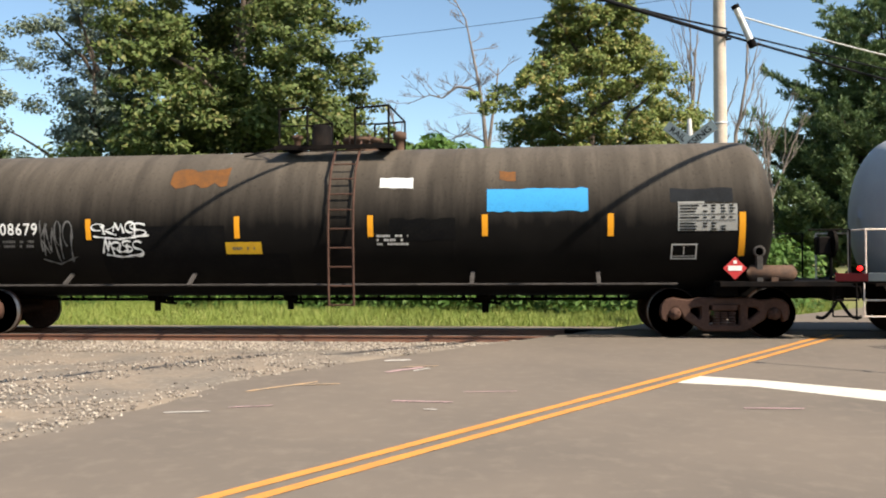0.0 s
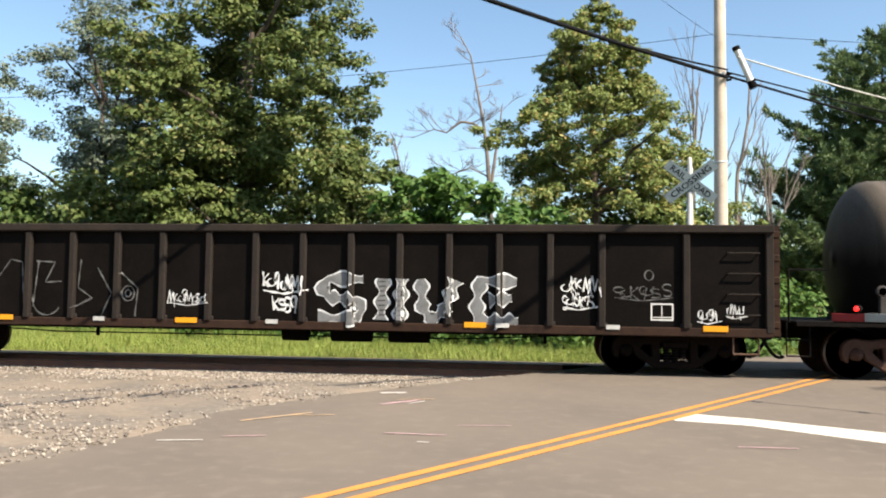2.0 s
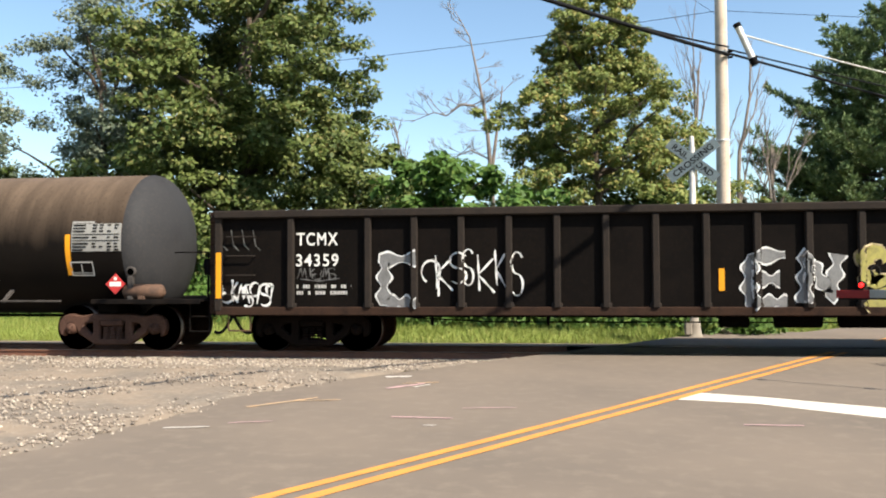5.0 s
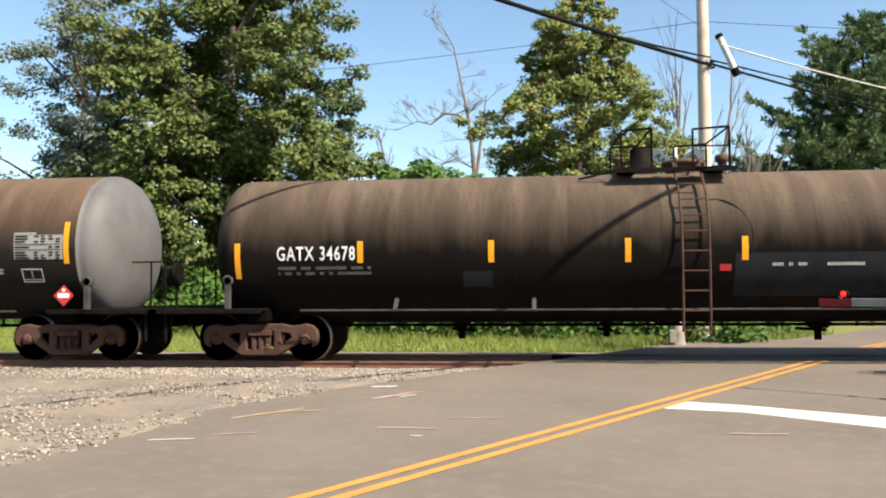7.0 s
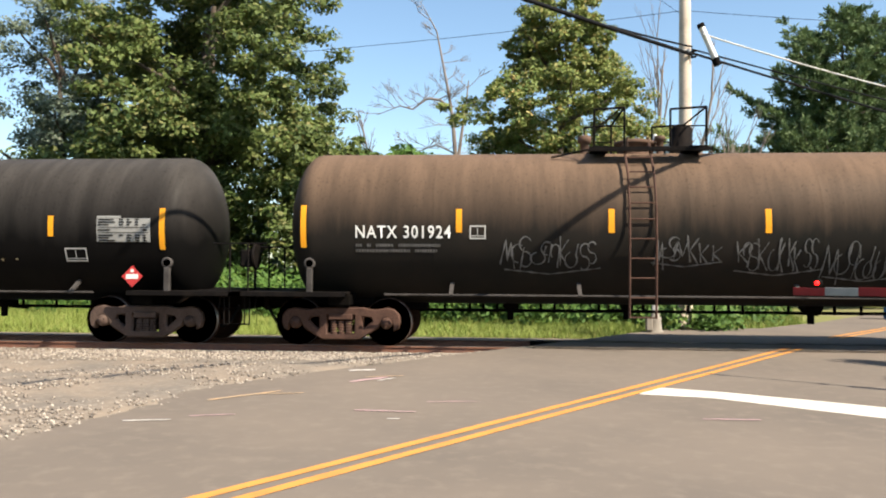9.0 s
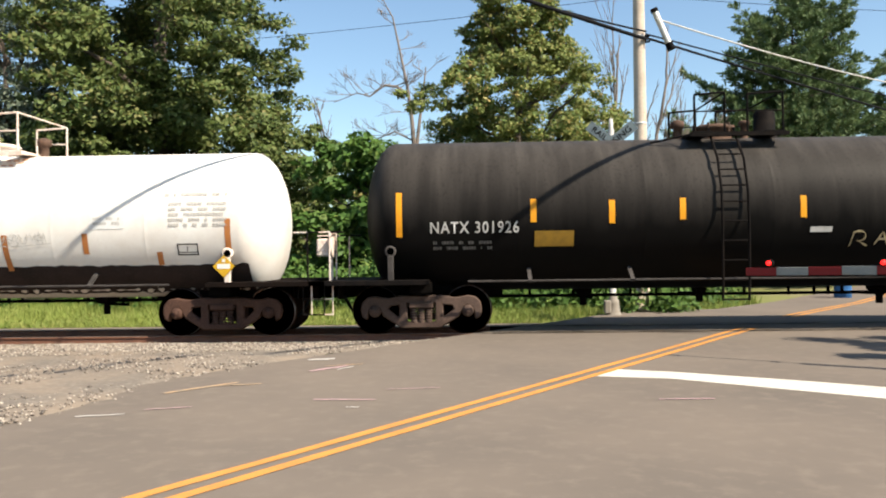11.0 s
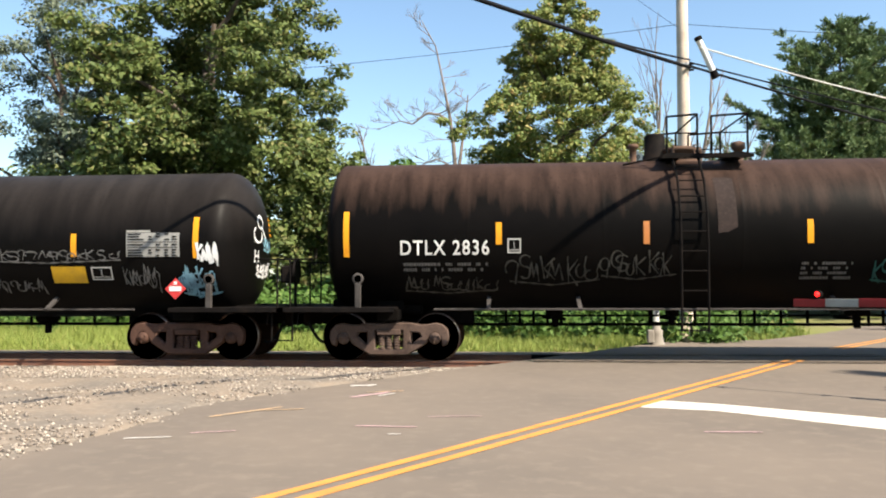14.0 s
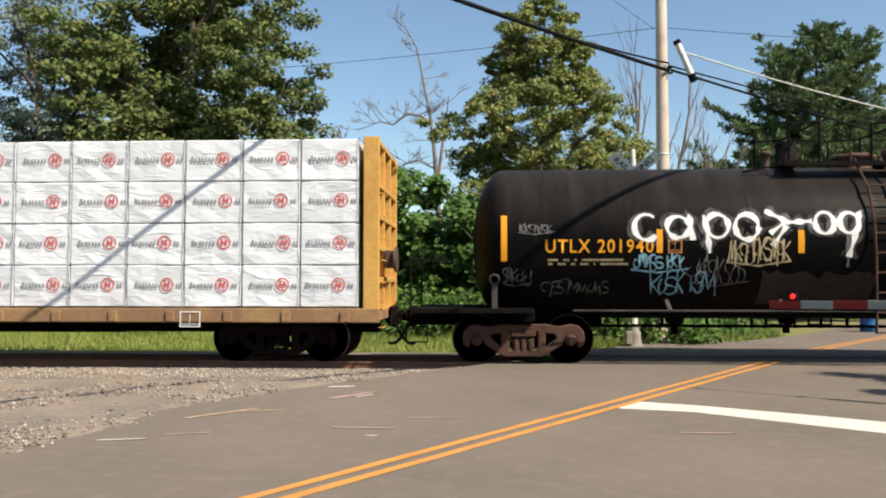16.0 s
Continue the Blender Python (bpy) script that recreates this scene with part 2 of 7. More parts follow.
M = {
    "asphalt": coat("asphalt", (0.168, 0.136, 0.108), (0.125, 0.104, 0.086), (0.190, 0.156, 0.124), 0.9, 0, 0.33, 0.22, 0.32, 0.72),
    "gravel": coat("gravel", (0.2209, 0.1748, 0.1316), (0.1551, 0.1316, 0.1081), (0.3008, 0.2557, 0.2021), 0.95, 0, 0.8, 0.8, 0.4, 0.62),
    "ground": coat("ground", (0.16, 0.17, 0.05), (0.20, 0.17, 0.09), (0.09, 0.12, 0.03), 0.95, 0, 0.25, 0.4, 0.4, 0.65),
    "yellow_line": coat("yellow_line", (0.546, 0.2436, 0.054), (0.434, 0.1914, 0.054), (0.315, 0.1624, 0.072), 0.75, 0, 2.2, 0.1),
    "white_line": coat("white_line", (0.62, 0.575, 0.49), (0.51, 0.465, 0.39), (0.36, 0.325, 0.27), 0.75, 0, 2.2, 0.1),
    "white_chalk": coat("white_chalk", (0.62, 0.58, 0.53), (0.40, 0.36, 0.32), (0.22, 0.2, 0.18), 0.8, 0, 7.0, 0.1, 0.35, 0.65),
    "pink_chalk": coat("pink_chalk", (0.52, 0.32, 0.33), (0.32, 0.23, 0.22), (0.20, 0.18, 0.16), 0.8, 0, 7.0, 0.1, 0.35, 0.65),
    "orange_chalk": coat("orange_chalk", (0.52, 0.33, 0.18), (0.32, 0.24, 0.16), (0.22, 0.2, 0.18), 0.8, 0, 7.0, 0.1, 0.35, 0.65),
    "rail": coat("rail", (0.195, 0.0825, 0.048), (0.12, 0.06, 0.045), (0.3, 0.15, 0.09), 0.75, 0.2, 3, 0.2),
    "railhead": coat("railhead", (0.28, 0.24, 0.21), (0.2, 0.15, 0.12), (0.4, 0.36, 0.32), 0.4, 0.8, 3, 0.1),
    "tie": coat("tie", (0.192, 0.12, 0.078), (0.108, 0.072, 0.054), (0.288, 0.204, 0.144), 0.95, 0, 3, 0.5, jitter=0.3),
    "truck": coat("truck", (0.066, 0.034, 0.024), (0.034, 0.018, 0.0135), (0.125, 0.068, 0.047), 0.8, 0, 2.5, 0.3),
    "truck_grey": coat("truck_grey", (0.076, 0.050, 0.039), (0.038, 0.024, 0.0185), (0.135, 0.088, 0.067), 0.8, 0, 2.5, 0.3),
    # copy of the truck steel with the shade under the cars in its colour
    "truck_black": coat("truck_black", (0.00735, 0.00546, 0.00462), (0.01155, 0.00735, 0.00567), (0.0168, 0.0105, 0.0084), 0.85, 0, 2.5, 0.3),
    "wheel": coat("wheel", (0.034, 0.019, 0.0135), (0.062, 0.030, 0.020), (0.09, 0.048, 0.034), 0.8, 0, 2.0, 0.2),
    "tread": coat("tread", (0.22, 0.2, 0.19), (0.16, 0.13, 0.11), (0.3, 0.27, 0.25), 0.35, 0.9, 2.0, 0.1),
    "grey_end": coat("grey_end", (0.120, 0.115, 0.115), (0.085, 0.080, 0.078), (0.14, 0.10, 0.078), 0.6, 0, 0.8, 0.06, 0.4, 0.65),
    "dark_end": coat("dark_end", (0.035, 0.035, 0.037), (0.028, 0.028, 0.03), (0.05, 0.046, 0.044), 0.55, 0, 1.2, 0.06),
    # underframe black, lowered further to stand in for deep shade beneath the cars
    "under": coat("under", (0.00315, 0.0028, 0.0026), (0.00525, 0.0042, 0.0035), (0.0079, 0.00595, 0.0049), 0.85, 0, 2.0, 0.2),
    "black_iron": coat("black_iron", (0.00595, 0.00539, 0.00539), (0.01344, 0.01022, 0.00861), (0.01883, 0.01344, 0.01078), 0.65, 0, 4.0, 0.2),
    "rust_iron": coat("rust_iron", (0.0975, 0.0562, 0.0375), (0.0525, 0.0338, 0.0263), (0.15, 0.09, 0.06), 0.8, 0, 4.0, 0.3),
    "sill": coat("sill", (0.0588, 0.05292, 0.04998), (0.0294, 0.02646, 0.02499), (0.08232, 0.0735, 0.06762), 0.7, 0, 3.0, 0.1),
    "cream": coat("cream", (0.70, 0.60, 0.52), (0.50, 0.34, 0.26), (0.36, 0.22, 0.15), 0.6, 0, 3.0, 0.15),
    # panel steel, with the ribs' shadows painted into an even darker tone
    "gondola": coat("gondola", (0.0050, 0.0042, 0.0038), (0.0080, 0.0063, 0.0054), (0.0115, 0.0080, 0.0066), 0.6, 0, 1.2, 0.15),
    # same steel in a lighter tone for the sunlit ribs and chords
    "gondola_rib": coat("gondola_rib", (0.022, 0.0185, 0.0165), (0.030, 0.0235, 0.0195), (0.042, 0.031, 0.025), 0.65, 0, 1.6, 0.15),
    "gondola_rust": coat("gondola_rust", (0.0336, 0.01952, 0.01408), (0.0168, 0.01176, 0.01008), (0.05376, 0.0336, 0.02352), 0.8, 0, 2.5, 0.3),
    "tape": coat("tape", (0.68, 0.288, 0.012), (0.576, 0.2376, 0.016), (0.4, 0.1728, 0.032), 0.45, 0, 5, 0.03, 0.5, 0.8),
    "tape_old": coat("tape_old", (0.42, 0.16, 0.045), (0.34, 0.13, 0.05), (0.24, 0.11, 0.05), 0.6, 0, 5, 0.03),
    "yellow_sign": coat("yellow_sign", (0.54, 0.315, 0.015), (0.4125, 0.24, 0.0225), (0.225, 0.135, 0.03), 0.6, 0, 5, 0.03),
    "white_paint": coat("white_paint", (0.663, 0.6545, 0.629), (0.561, 0.544, 0.51), (0.357, 0.34, 0.323), 0.55, 0, 5, 0.04, 0.5, 0.85),
    "grey_paint": coat("grey_paint", (0.46, 0.45, 0.43), (0.36, 0.35, 0.33), (0.22, 0.21, 0.2), 0.6, 0, 5, 0.04),
    "dim_paint": coat("dim_paint", (0.112, 0.1064, 0.1008), (0.0728, 0.07, 0.0672), (0.0392, 0.03696, 0.03472), 0.6, 0, 5, 0.04),
    "dark_paint": coat("dark_paint", (0.0048, 0.0048, 0.0052), (0.008, 0.0076, 0.0072), (0.0136, 0.012, 0.0108), 0.5, 0, 2, 0.04),
    "slate_paint": coat("slate_paint", (0.0185, 0.0202, 0.0229), (0.0132, 0.0141, 0.0158), (0.0264, 0.0264, 0.0264), 0.5, 0, 2, 0.04),
    "blue_paint": coat("blue_paint", (0.042, 0.28, 0.56), (0.035, 0.238, 0.49), (0.035, 0.182, 0.385), 0.5, 0, 2, 0.03, 0.5, 0.85),
    "orange_paint": coat("orange_paint", (0.1584, 0.0616, 0.01544), (0.1056, 0.0484, 0.0176), (0.0528, 0.03304, 0.01984), 0.7, 0, 4, 0.1, 0.4, 0.65),
    "spray_white": coat("spray_white", (0.68, 0.68, 0.6715), (0.527, 0.5185, 0.51), (0.289, 0.2805, 0.272), 0.6, 0, 6, 0.03, 0.5, 0.8),
    "overspray": mist("overspray", (0.62, 0.62, 0.61), 0.17),
    "spray_silver": coat("spray_silver", (0.18, 0.18, 0.18), (0.1215, 0.1192, 0.117), (0.0585, 0.05625, 0.054), 0.5, 0.1, 3, 0.03, 0.42, 0.62),
    "spray_grey": coat("spray_grey", (0.126, 0.1234, 0.1207), (0.06825, 0.06562, 0.063), (0.0315, 0.0294, 0.02835), 0.7, 0, 5, 0.03, 0.4, 0.65),
    "spray_yellow": coat("spray_yellow", (0.372, 0.336, 0.096), (0.228, 0.204, 0.072), (0.108, 0.099, 0.048), 0.6, 0, 4, 0.03, 0.4, 0.65),
    "spray_tan": coat("spray_tan", (0.42, 0.34, 0.2), (0.26, 0.2, 0.12), (0.1, 0.08, 0.05), 0.7, 0, 5, 0.03, 0.4, 0.65),
    "spray_blue": coat("spray_blue", (0.22, 0.42, 0.52), (0.12, 0.22, 0.28), (0.06, 0.1, 0.12), 0.7, 0, 5, 0.03, 0.4, 0.65),
    "spray_teal": coat("spray_teal", (0.014, 0.070, 0.060), (0.010, 0.036, 0.033), (0.008, 0.018, 0.018), 0.7, 0, 5, 0.03, 0.4, 0.65),
    "spray_black": coat("spray_black", (0.015, 0.015, 0.015), (0.025, 0.0225, 0.0225), (0.045, 0.0425, 0.04), 0.7, 0, 5, 0.03),
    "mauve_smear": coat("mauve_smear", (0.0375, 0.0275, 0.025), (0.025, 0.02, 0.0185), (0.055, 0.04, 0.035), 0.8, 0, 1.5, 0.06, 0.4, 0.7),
    "red_sign": coat("red_sign", (0.434, 0.035, 0.035), (0.35, 0.035, 0.035), (0.21, 0.042, 0.042), 0.5, 0, 5, 0.03),
    "lumber_wrap": coat("lumber_wrap", (0.6313, 0.6484, 0.6741), (0.5119, 0.5375, 0.5716), (0.6825, 0.6911, 0.6996), 0.35, 0, 1.3, 0.5, 0.45, 0.75, jitter=0.05),
    "wrap_grey": plain("wrap_grey", (0.27, 0.275, 0.285), 0.5),
    "panel_grey": plain("panel_grey", (0.25, 0.245, 0.23), 0.6),
    "spray_faint": coat("spray_faint", (0.060, 0.057, 0.050), (0.034, 0.032, 0.028), (0.016, 0.015, 0.014), 0.7, 0, 5, 0.03, 0.4, 0.65),
    "faint_paint": plain("faint_paint", (0.44, 0.42, 0.39), 0.6),
    "yellow_dull": coat("yellow_dull", (0.26, 0.15, 0.02), (0.19, 0.11, 0.02), (0.11, 0.07, 0.02), 0.6, 0, 5, 0.03),
    "wrap_red": plain("wrap_red", (0.55, 0.10, 0.09), 0.5),
    "strap": plain("strap", (0.10, 0.10, 0.10), 0.5),
    "car_yellow": coat("car_yellow", (0.5184, 0.2992, 0.078), (0.4032, 0.2176, 0.06), (0.2592, 0.136, 0.048), 0.6, 0, 1.5, 0.1),
    "deck_rust": coat("deck_rust", (0.22, 0.13, 0.07), (0.32, 0.20, 0.09), (0.12, 0.07, 0.045), 0.8, 0, 1.5, 0.2),
    "pole_wood": coat("pole_wood", (0.546, 0.45, 0.361), (0.42, 0.34, 0.2707), (0.294, 0.24, 0.19), 0.85, 0, 2.0, 0.3),
    "galvanised": coat("galvanised", (0.58, 0.57, 0.55), (0.44, 0.43, 0.41), (0.3, 0.29, 0.28), 0.5, 0.3, 4, 0.05),
    "silver_paint": coat("silver_paint", (0.465, 0.45, 0.4275), (0.36, 0.345, 0.3225), (0.24, 0.225, 0.21), 0.6, 0.1, 4, 0.05),
    "concrete": coat("concrete", (0.24, 0.216, 0.186), (0.18, 0.162, 0.138), (0.288, 0.264, 0.228), 0.9, 0, 3, 0.2),
    "cross_sheet": coat("cross_sheet", (0.104, 0.132, 0.1444), (0.07425, 0.09625, 0.1097), (0.1386, 0.1705, 0.1848), 0.6, 0, 4, 0.05),
    "cable": plain("cable", (0.012, 0.012, 0.013), 0.6),
    "cable_light": plain("cable_light", (0.50, 0.48, 0.45), 0.5),
    "red_lamp": glow("red_lamp", (1.0, 0.012, 0.010), 1.6),
    "red_lens": plain("red_lens", (0.22, 0.012, 0.012), 0.25),
    "gate_red": coat("gate_red", (0.1764, 0.0147, 0.0147), (0.1344, 0.0126, 0.0126), (0.084, 0.0168, 0.0168), 0.5, 0, 4, 0.03),
    # white sheeting with the shade of its backlit side in the colour
    "gate_shaded_white": coat("gate_shaded_white", (0.2145, 0.2269, 0.2145), (0.1733, 0.1856, 0.1774), (0.1238, 0.132, 0.1238), 0.5, 0, 4, 0.03),
    "barrel_blue": coat("barrel_blue", (0.03, 0.12, 0.30), (0.025, 0.09, 0.22), (0.06, 0.16, 0.3), 0.5, 0, 3, 0.05),
    "bark": coat("bark", (0.09, 0.07, 0.055), (0.055, 0.043, 0.035), (0.15, 0.12, 0.10), 0.95, 0, 2, 0.5),
    "dead_bark": coat("dead_bark", (0.20, 0.165, 0.14), (0.10, 0.085, 0.075), (0.28, 0.24, 0.2), 0.9, 0, 1.0, 0.4),
    "oak_leaf": foliage("oak_leaf", (0.030, 0.056, 0.014), (0.110, 0.142, 0.038), (0.21, 0.185, 0.072)),
    "silver_leaf": foliage("silver_leaf", (0.066, 0.092, 0.060), (0.150, 0.180, 0.122), (0.22, 0.23, 0.17)),
    "locust_leaf": foliage("locust_leaf", (0.054, 0.100, 0.024), (0.175, 0.205, 0.054), (0.42, 0.29, 0.11)),
    "pine_leaf": foliage("pine_leaf", (0.042, 0.080, 0.032), (0.115, 0.165, 0.065), (0.20, 0.24, 0.11)),
    "shrub_leaf": foliage("shrub_leaf", (0.032, 0.076, 0.014), (0.074, 0.140, 0.026), (0.14, 0.19, 0.040)),
    "wood_leaf": foliage("wood_leaf", (0.035, 0.060, 0.016), (0.070, 0.110, 0.024), (0.13, 0.14, 0.032)),
    "grass_blade": foliage("grass_blade", (0.10, 0.16, 0.03), (0.22, 0.27, 0.06), (0.40, 0.36, 0.13)),
    "stone": None,
}


def stone_material():
    m, nt, b = nodes_of("stone")
    geo = nt.nodes.new("ShaderNodeNewGeometry")
    ramp = nt.nodes.new("ShaderNodeValToRGB")
    e = ramp.color_ramp.elements
    e[0].color, e[1].color = (0.11, 0.09, 0.075, 1), (0.40, 0.35, 0.285, 1)
    mid = e.new(0.55)
    mid.color = (0.24, 0.195, 0.155, 1)
    nt.links.new(geo.outputs["Random Per Island"], ramp.inputs[0])
    nt.links.new(ramp.outputs[0], b.inputs["Base Color"])
    b.inputs["Roughness"].default_value = 0.9
    return m


M["stone"] = stone_material()


def wrap_relief():
    """Deep creases in the plastic wrapping, over its fine crinkle."""
    nt = M["lumber_wrap"].node_tree
    tc = nt.nodes.new("ShaderNodeTexCoord")
    info = nt.nodes.new("ShaderNodeObjectInfo")
    off = nt.nodes.new("ShaderNodeVectorMath")
    off.operation = "MULTIPLY_ADD"
    nt.links.new(info.outputs["Random"], off.inputs[0])
    off.inputs[1].default_value = (37, 11, 23)
    nt.links.new(tc.outputs["Object"], off.inputs[2])
    mp = nt.nodes.new("ShaderNodeMapping")
    mp.inputs["Rotation"].default_value = (0, 0.6, 0)
    mp.inputs["Scale"].default_value = (0.8, 1, 2.6)
    nt.links.new(off.outputs[0], mp.inputs[0])
    crease = add(nt, "ShaderNodeTexNoise", Scale=2.2, Detail=3.0, Distortion=1.6)
    crease.noise_type = "RIDGED_MULTIFRACTAL"
    nt.links.new(mp.outputs[0], crease.inputs["Vector"])
    bump = add(nt, "ShaderNodeBump", Strength=0.55, Distance=0.03)
    nt.links.new(crease.outputs["Fac"], bump.inputs["Height"])
    b = nt.nodes["Principled BSDF"]
    fine = b.inputs["Normal"].links[0].from_node
    nt.links.new(bump.outputs[0], fine.inputs["Normal"])
    fine.inputs["Strength"].default_value = 0.25


wrap_relief()


# ---------------------------------------------------------------- mesh helpers
def part(name, bm, material, parent=None, label=""):
    """Links a bmesh (or a finished mesh) as one object, under its thing."""
    if isinstance(bm, bmesh.types.BMesh):
        me = bpy.data.meshes.new(name)
        bm.to_mesh(me)
        bm.free()
    else:
        me = bm
    if material is not None and not me.materials:
        me.materials.append(M[material])
    ob = new(name, me)
    ob.parent = parent
    if label:
        ob["label"] = label
    return ob


def box(bm, c, s, turn=None, bevel=0.0):
    made = bmesh.ops.create_cube(bm, size=1.0)["verts"]
    bmesh.ops.scale(bm, vec=s, verts=made)
    if bevel:
        edges = list({e for v in made for e in v.link_edges})
        made = list({v for f in bmesh.ops.bevel(bm, geom=edges, offset=bevel, segments=1, affect="EDGES")["faces"] for v in f.verts} | {v for v in made if v.is_valid})
    if turn is not None:
        bmesh.ops.transform(bm, matrix=turn.to_3x3().to_4x4(), verts=made)
    bmesh.ops.translate(bm, vec=c, verts=made)
    return bm


def rod(bm, a, b, r, n=8, r2=None):
    a, b = Vector(a), Vector(b)
    d = b - a
    m = Matrix.Translation((a + b) / 2) @ d.to_track_quat("Z", "Y").to_matrix().to_4x4()
    bmesh.ops.create_cone(bm, cap_ends=True, segments=n, radius1=r, radius2=r if r2 is None else r2, depth=d.length, matrix=m)
    return bm


def run(bm, points, r, n=8):
    for a, b in zip(points, points[1:]):
        rod(bm, a, b, r, n)
    return bm


def lathe(bm, profile, axis="Y", n=32, at=(0, 0, 0), material=0):
    """Turns (along, radius) pairs about an axis."""
    rings = []
    for along, r in profile:
        ring = []
        for k in range(n):
            a = 2 * math.pi * k / n
            u, v = r * math.cos(a), r * math.sin(a)
            p = {"X": (along, u, v), "Y": (v, along, u), "Z": (u, v, along)}[axis]
            ring.append(bm.verts.new(Vector(p) + Vector(at)))
        rings.append(ring)
    for p, q in zip(rings, rings[1:]):
        for k in range(n):
            f = bm.faces.new((p[k], p[(k + 1) % n], q[(k + 1) % n], q[k]))
            f.smooth, f.material_index = True, material
    for ring in (rings[0], rings[-1]):
        if (ring[0].co - ring[n // 2].co).length > 1e-4:
            bm.faces.new(ring)
    return bm


def curve_mesh(data):
    ob = bpy.data.objects.new("shape", data)
    scene.collection.objects.link(ob)
    me = bpy.data.meshes.new_from_object(ob.evaluated_get(bpy.context.evaluated_depsgraph_get()))
    bpy.data.objects.remove(ob)
    bpy.data.curves.remove(data)
    return me


def plate(outlines, depth, bevel=0.0):
    """A flat plate in x and z with holes, depth thick about y = 0."""
    cu = bpy.data.curves.new("plate", "CURVE")
    cu.dimensions, cu.fill_mode, cu.extrude, cu.bevel_depth = "2D", "BOTH", depth / 2 - bevel, bevel
    cu.bevel_resolution = 0
    for line in outlines:
        sp = cu.splines.new("POLY")
        sp.points.add(len(line) - 1)
        for p, (x, z) in zip(sp.points, line):
            p.co = (x, z, 0, 1)
        sp.use_cyclic_u = True
    me = curve_mesh(cu)
    me.materials.clear()
    me.transform(Matrix.Rotation(radians(90), 4, "X"))
    return me


def lettering(text, width=None, height=None, spacing=1.0, bold=0.0):
    """Flat letters in x and y from (0, 0), fitted to a width and a height."""
    cu = bpy.data.curves.new("letters", "FONT")
    cu.body, cu.size, cu.space_character, cu.offset, cu.resolution_u = text, 1.0, spacing, bold, 3
    me = curve_mesh(cu)
    me.materials.clear()
    co = np.array([v.co for v in me.vertices])
    lo, hi = co.min(0), co.max(0)
    co -= lo
    co[:, 0] *= (width or height) / (hi[0] - lo[0])
    co[:, 1] *= (height or width) / (hi[1] - lo[1])
    me.vertices.foreach_set("co", co.ravel())
    return me


def cloud(name, verts, faces, material, parent=None, label=""):
    me = bpy.data.meshes.new(name)
    v, f = np.asarray(verts, np.float32), np.asarray(faces, np.int32)
    n, k = f.shape
    me.vertices.add(len(v))
    me.vertices.foreach_set("co", v.ravel())
    me.loops.add(n * k)
    me.loops.foreach_set("vertex_index", f.ravel())
    me.polygons.add(n)
    me.polygons.foreach_set("loop_start", np.arange(0, n * k, k, dtype=np.int32))
    me.update(calc_edges=True)
    me.materials.append(M[material])
    ob = new(name, me)
    ob.parent = parent
    if label:
        ob["label"] = label
    return ob


rng = np.random.default_rng(7)


# ---------------------------------------------------------------- ground, road, track
ROAD = Vector((0.580, 0.815, 0))                 # the road's way over the track
SIDE = Vector((0.815, -0.580, 0))                # to the road's right
MID = Vector((0.32, -7.96, 0))                   # on the yellow lines


def on_road(along, side, z=0.0):
    p = MID + ROAD * along + SIDE * side
    return Vector((p.x, p.y, z))


def sheet(name, corners, material, steps=1, label="", kind="structure", parent=None, category=""):
    bm = bmesh.new()
    bm.faces.new([bm.verts.new(c) for c in corners])
    ob = part(name, bm, material, parent, label)
    if parent is None:
        tagged(ob, label, category, kind=kind)
    return ob


def road_level(along):
    """The road falls a little on both sides of the track."""
    return -0.006 - 0.13 * min(1.0, max(0.0, (along - 13) / 8))


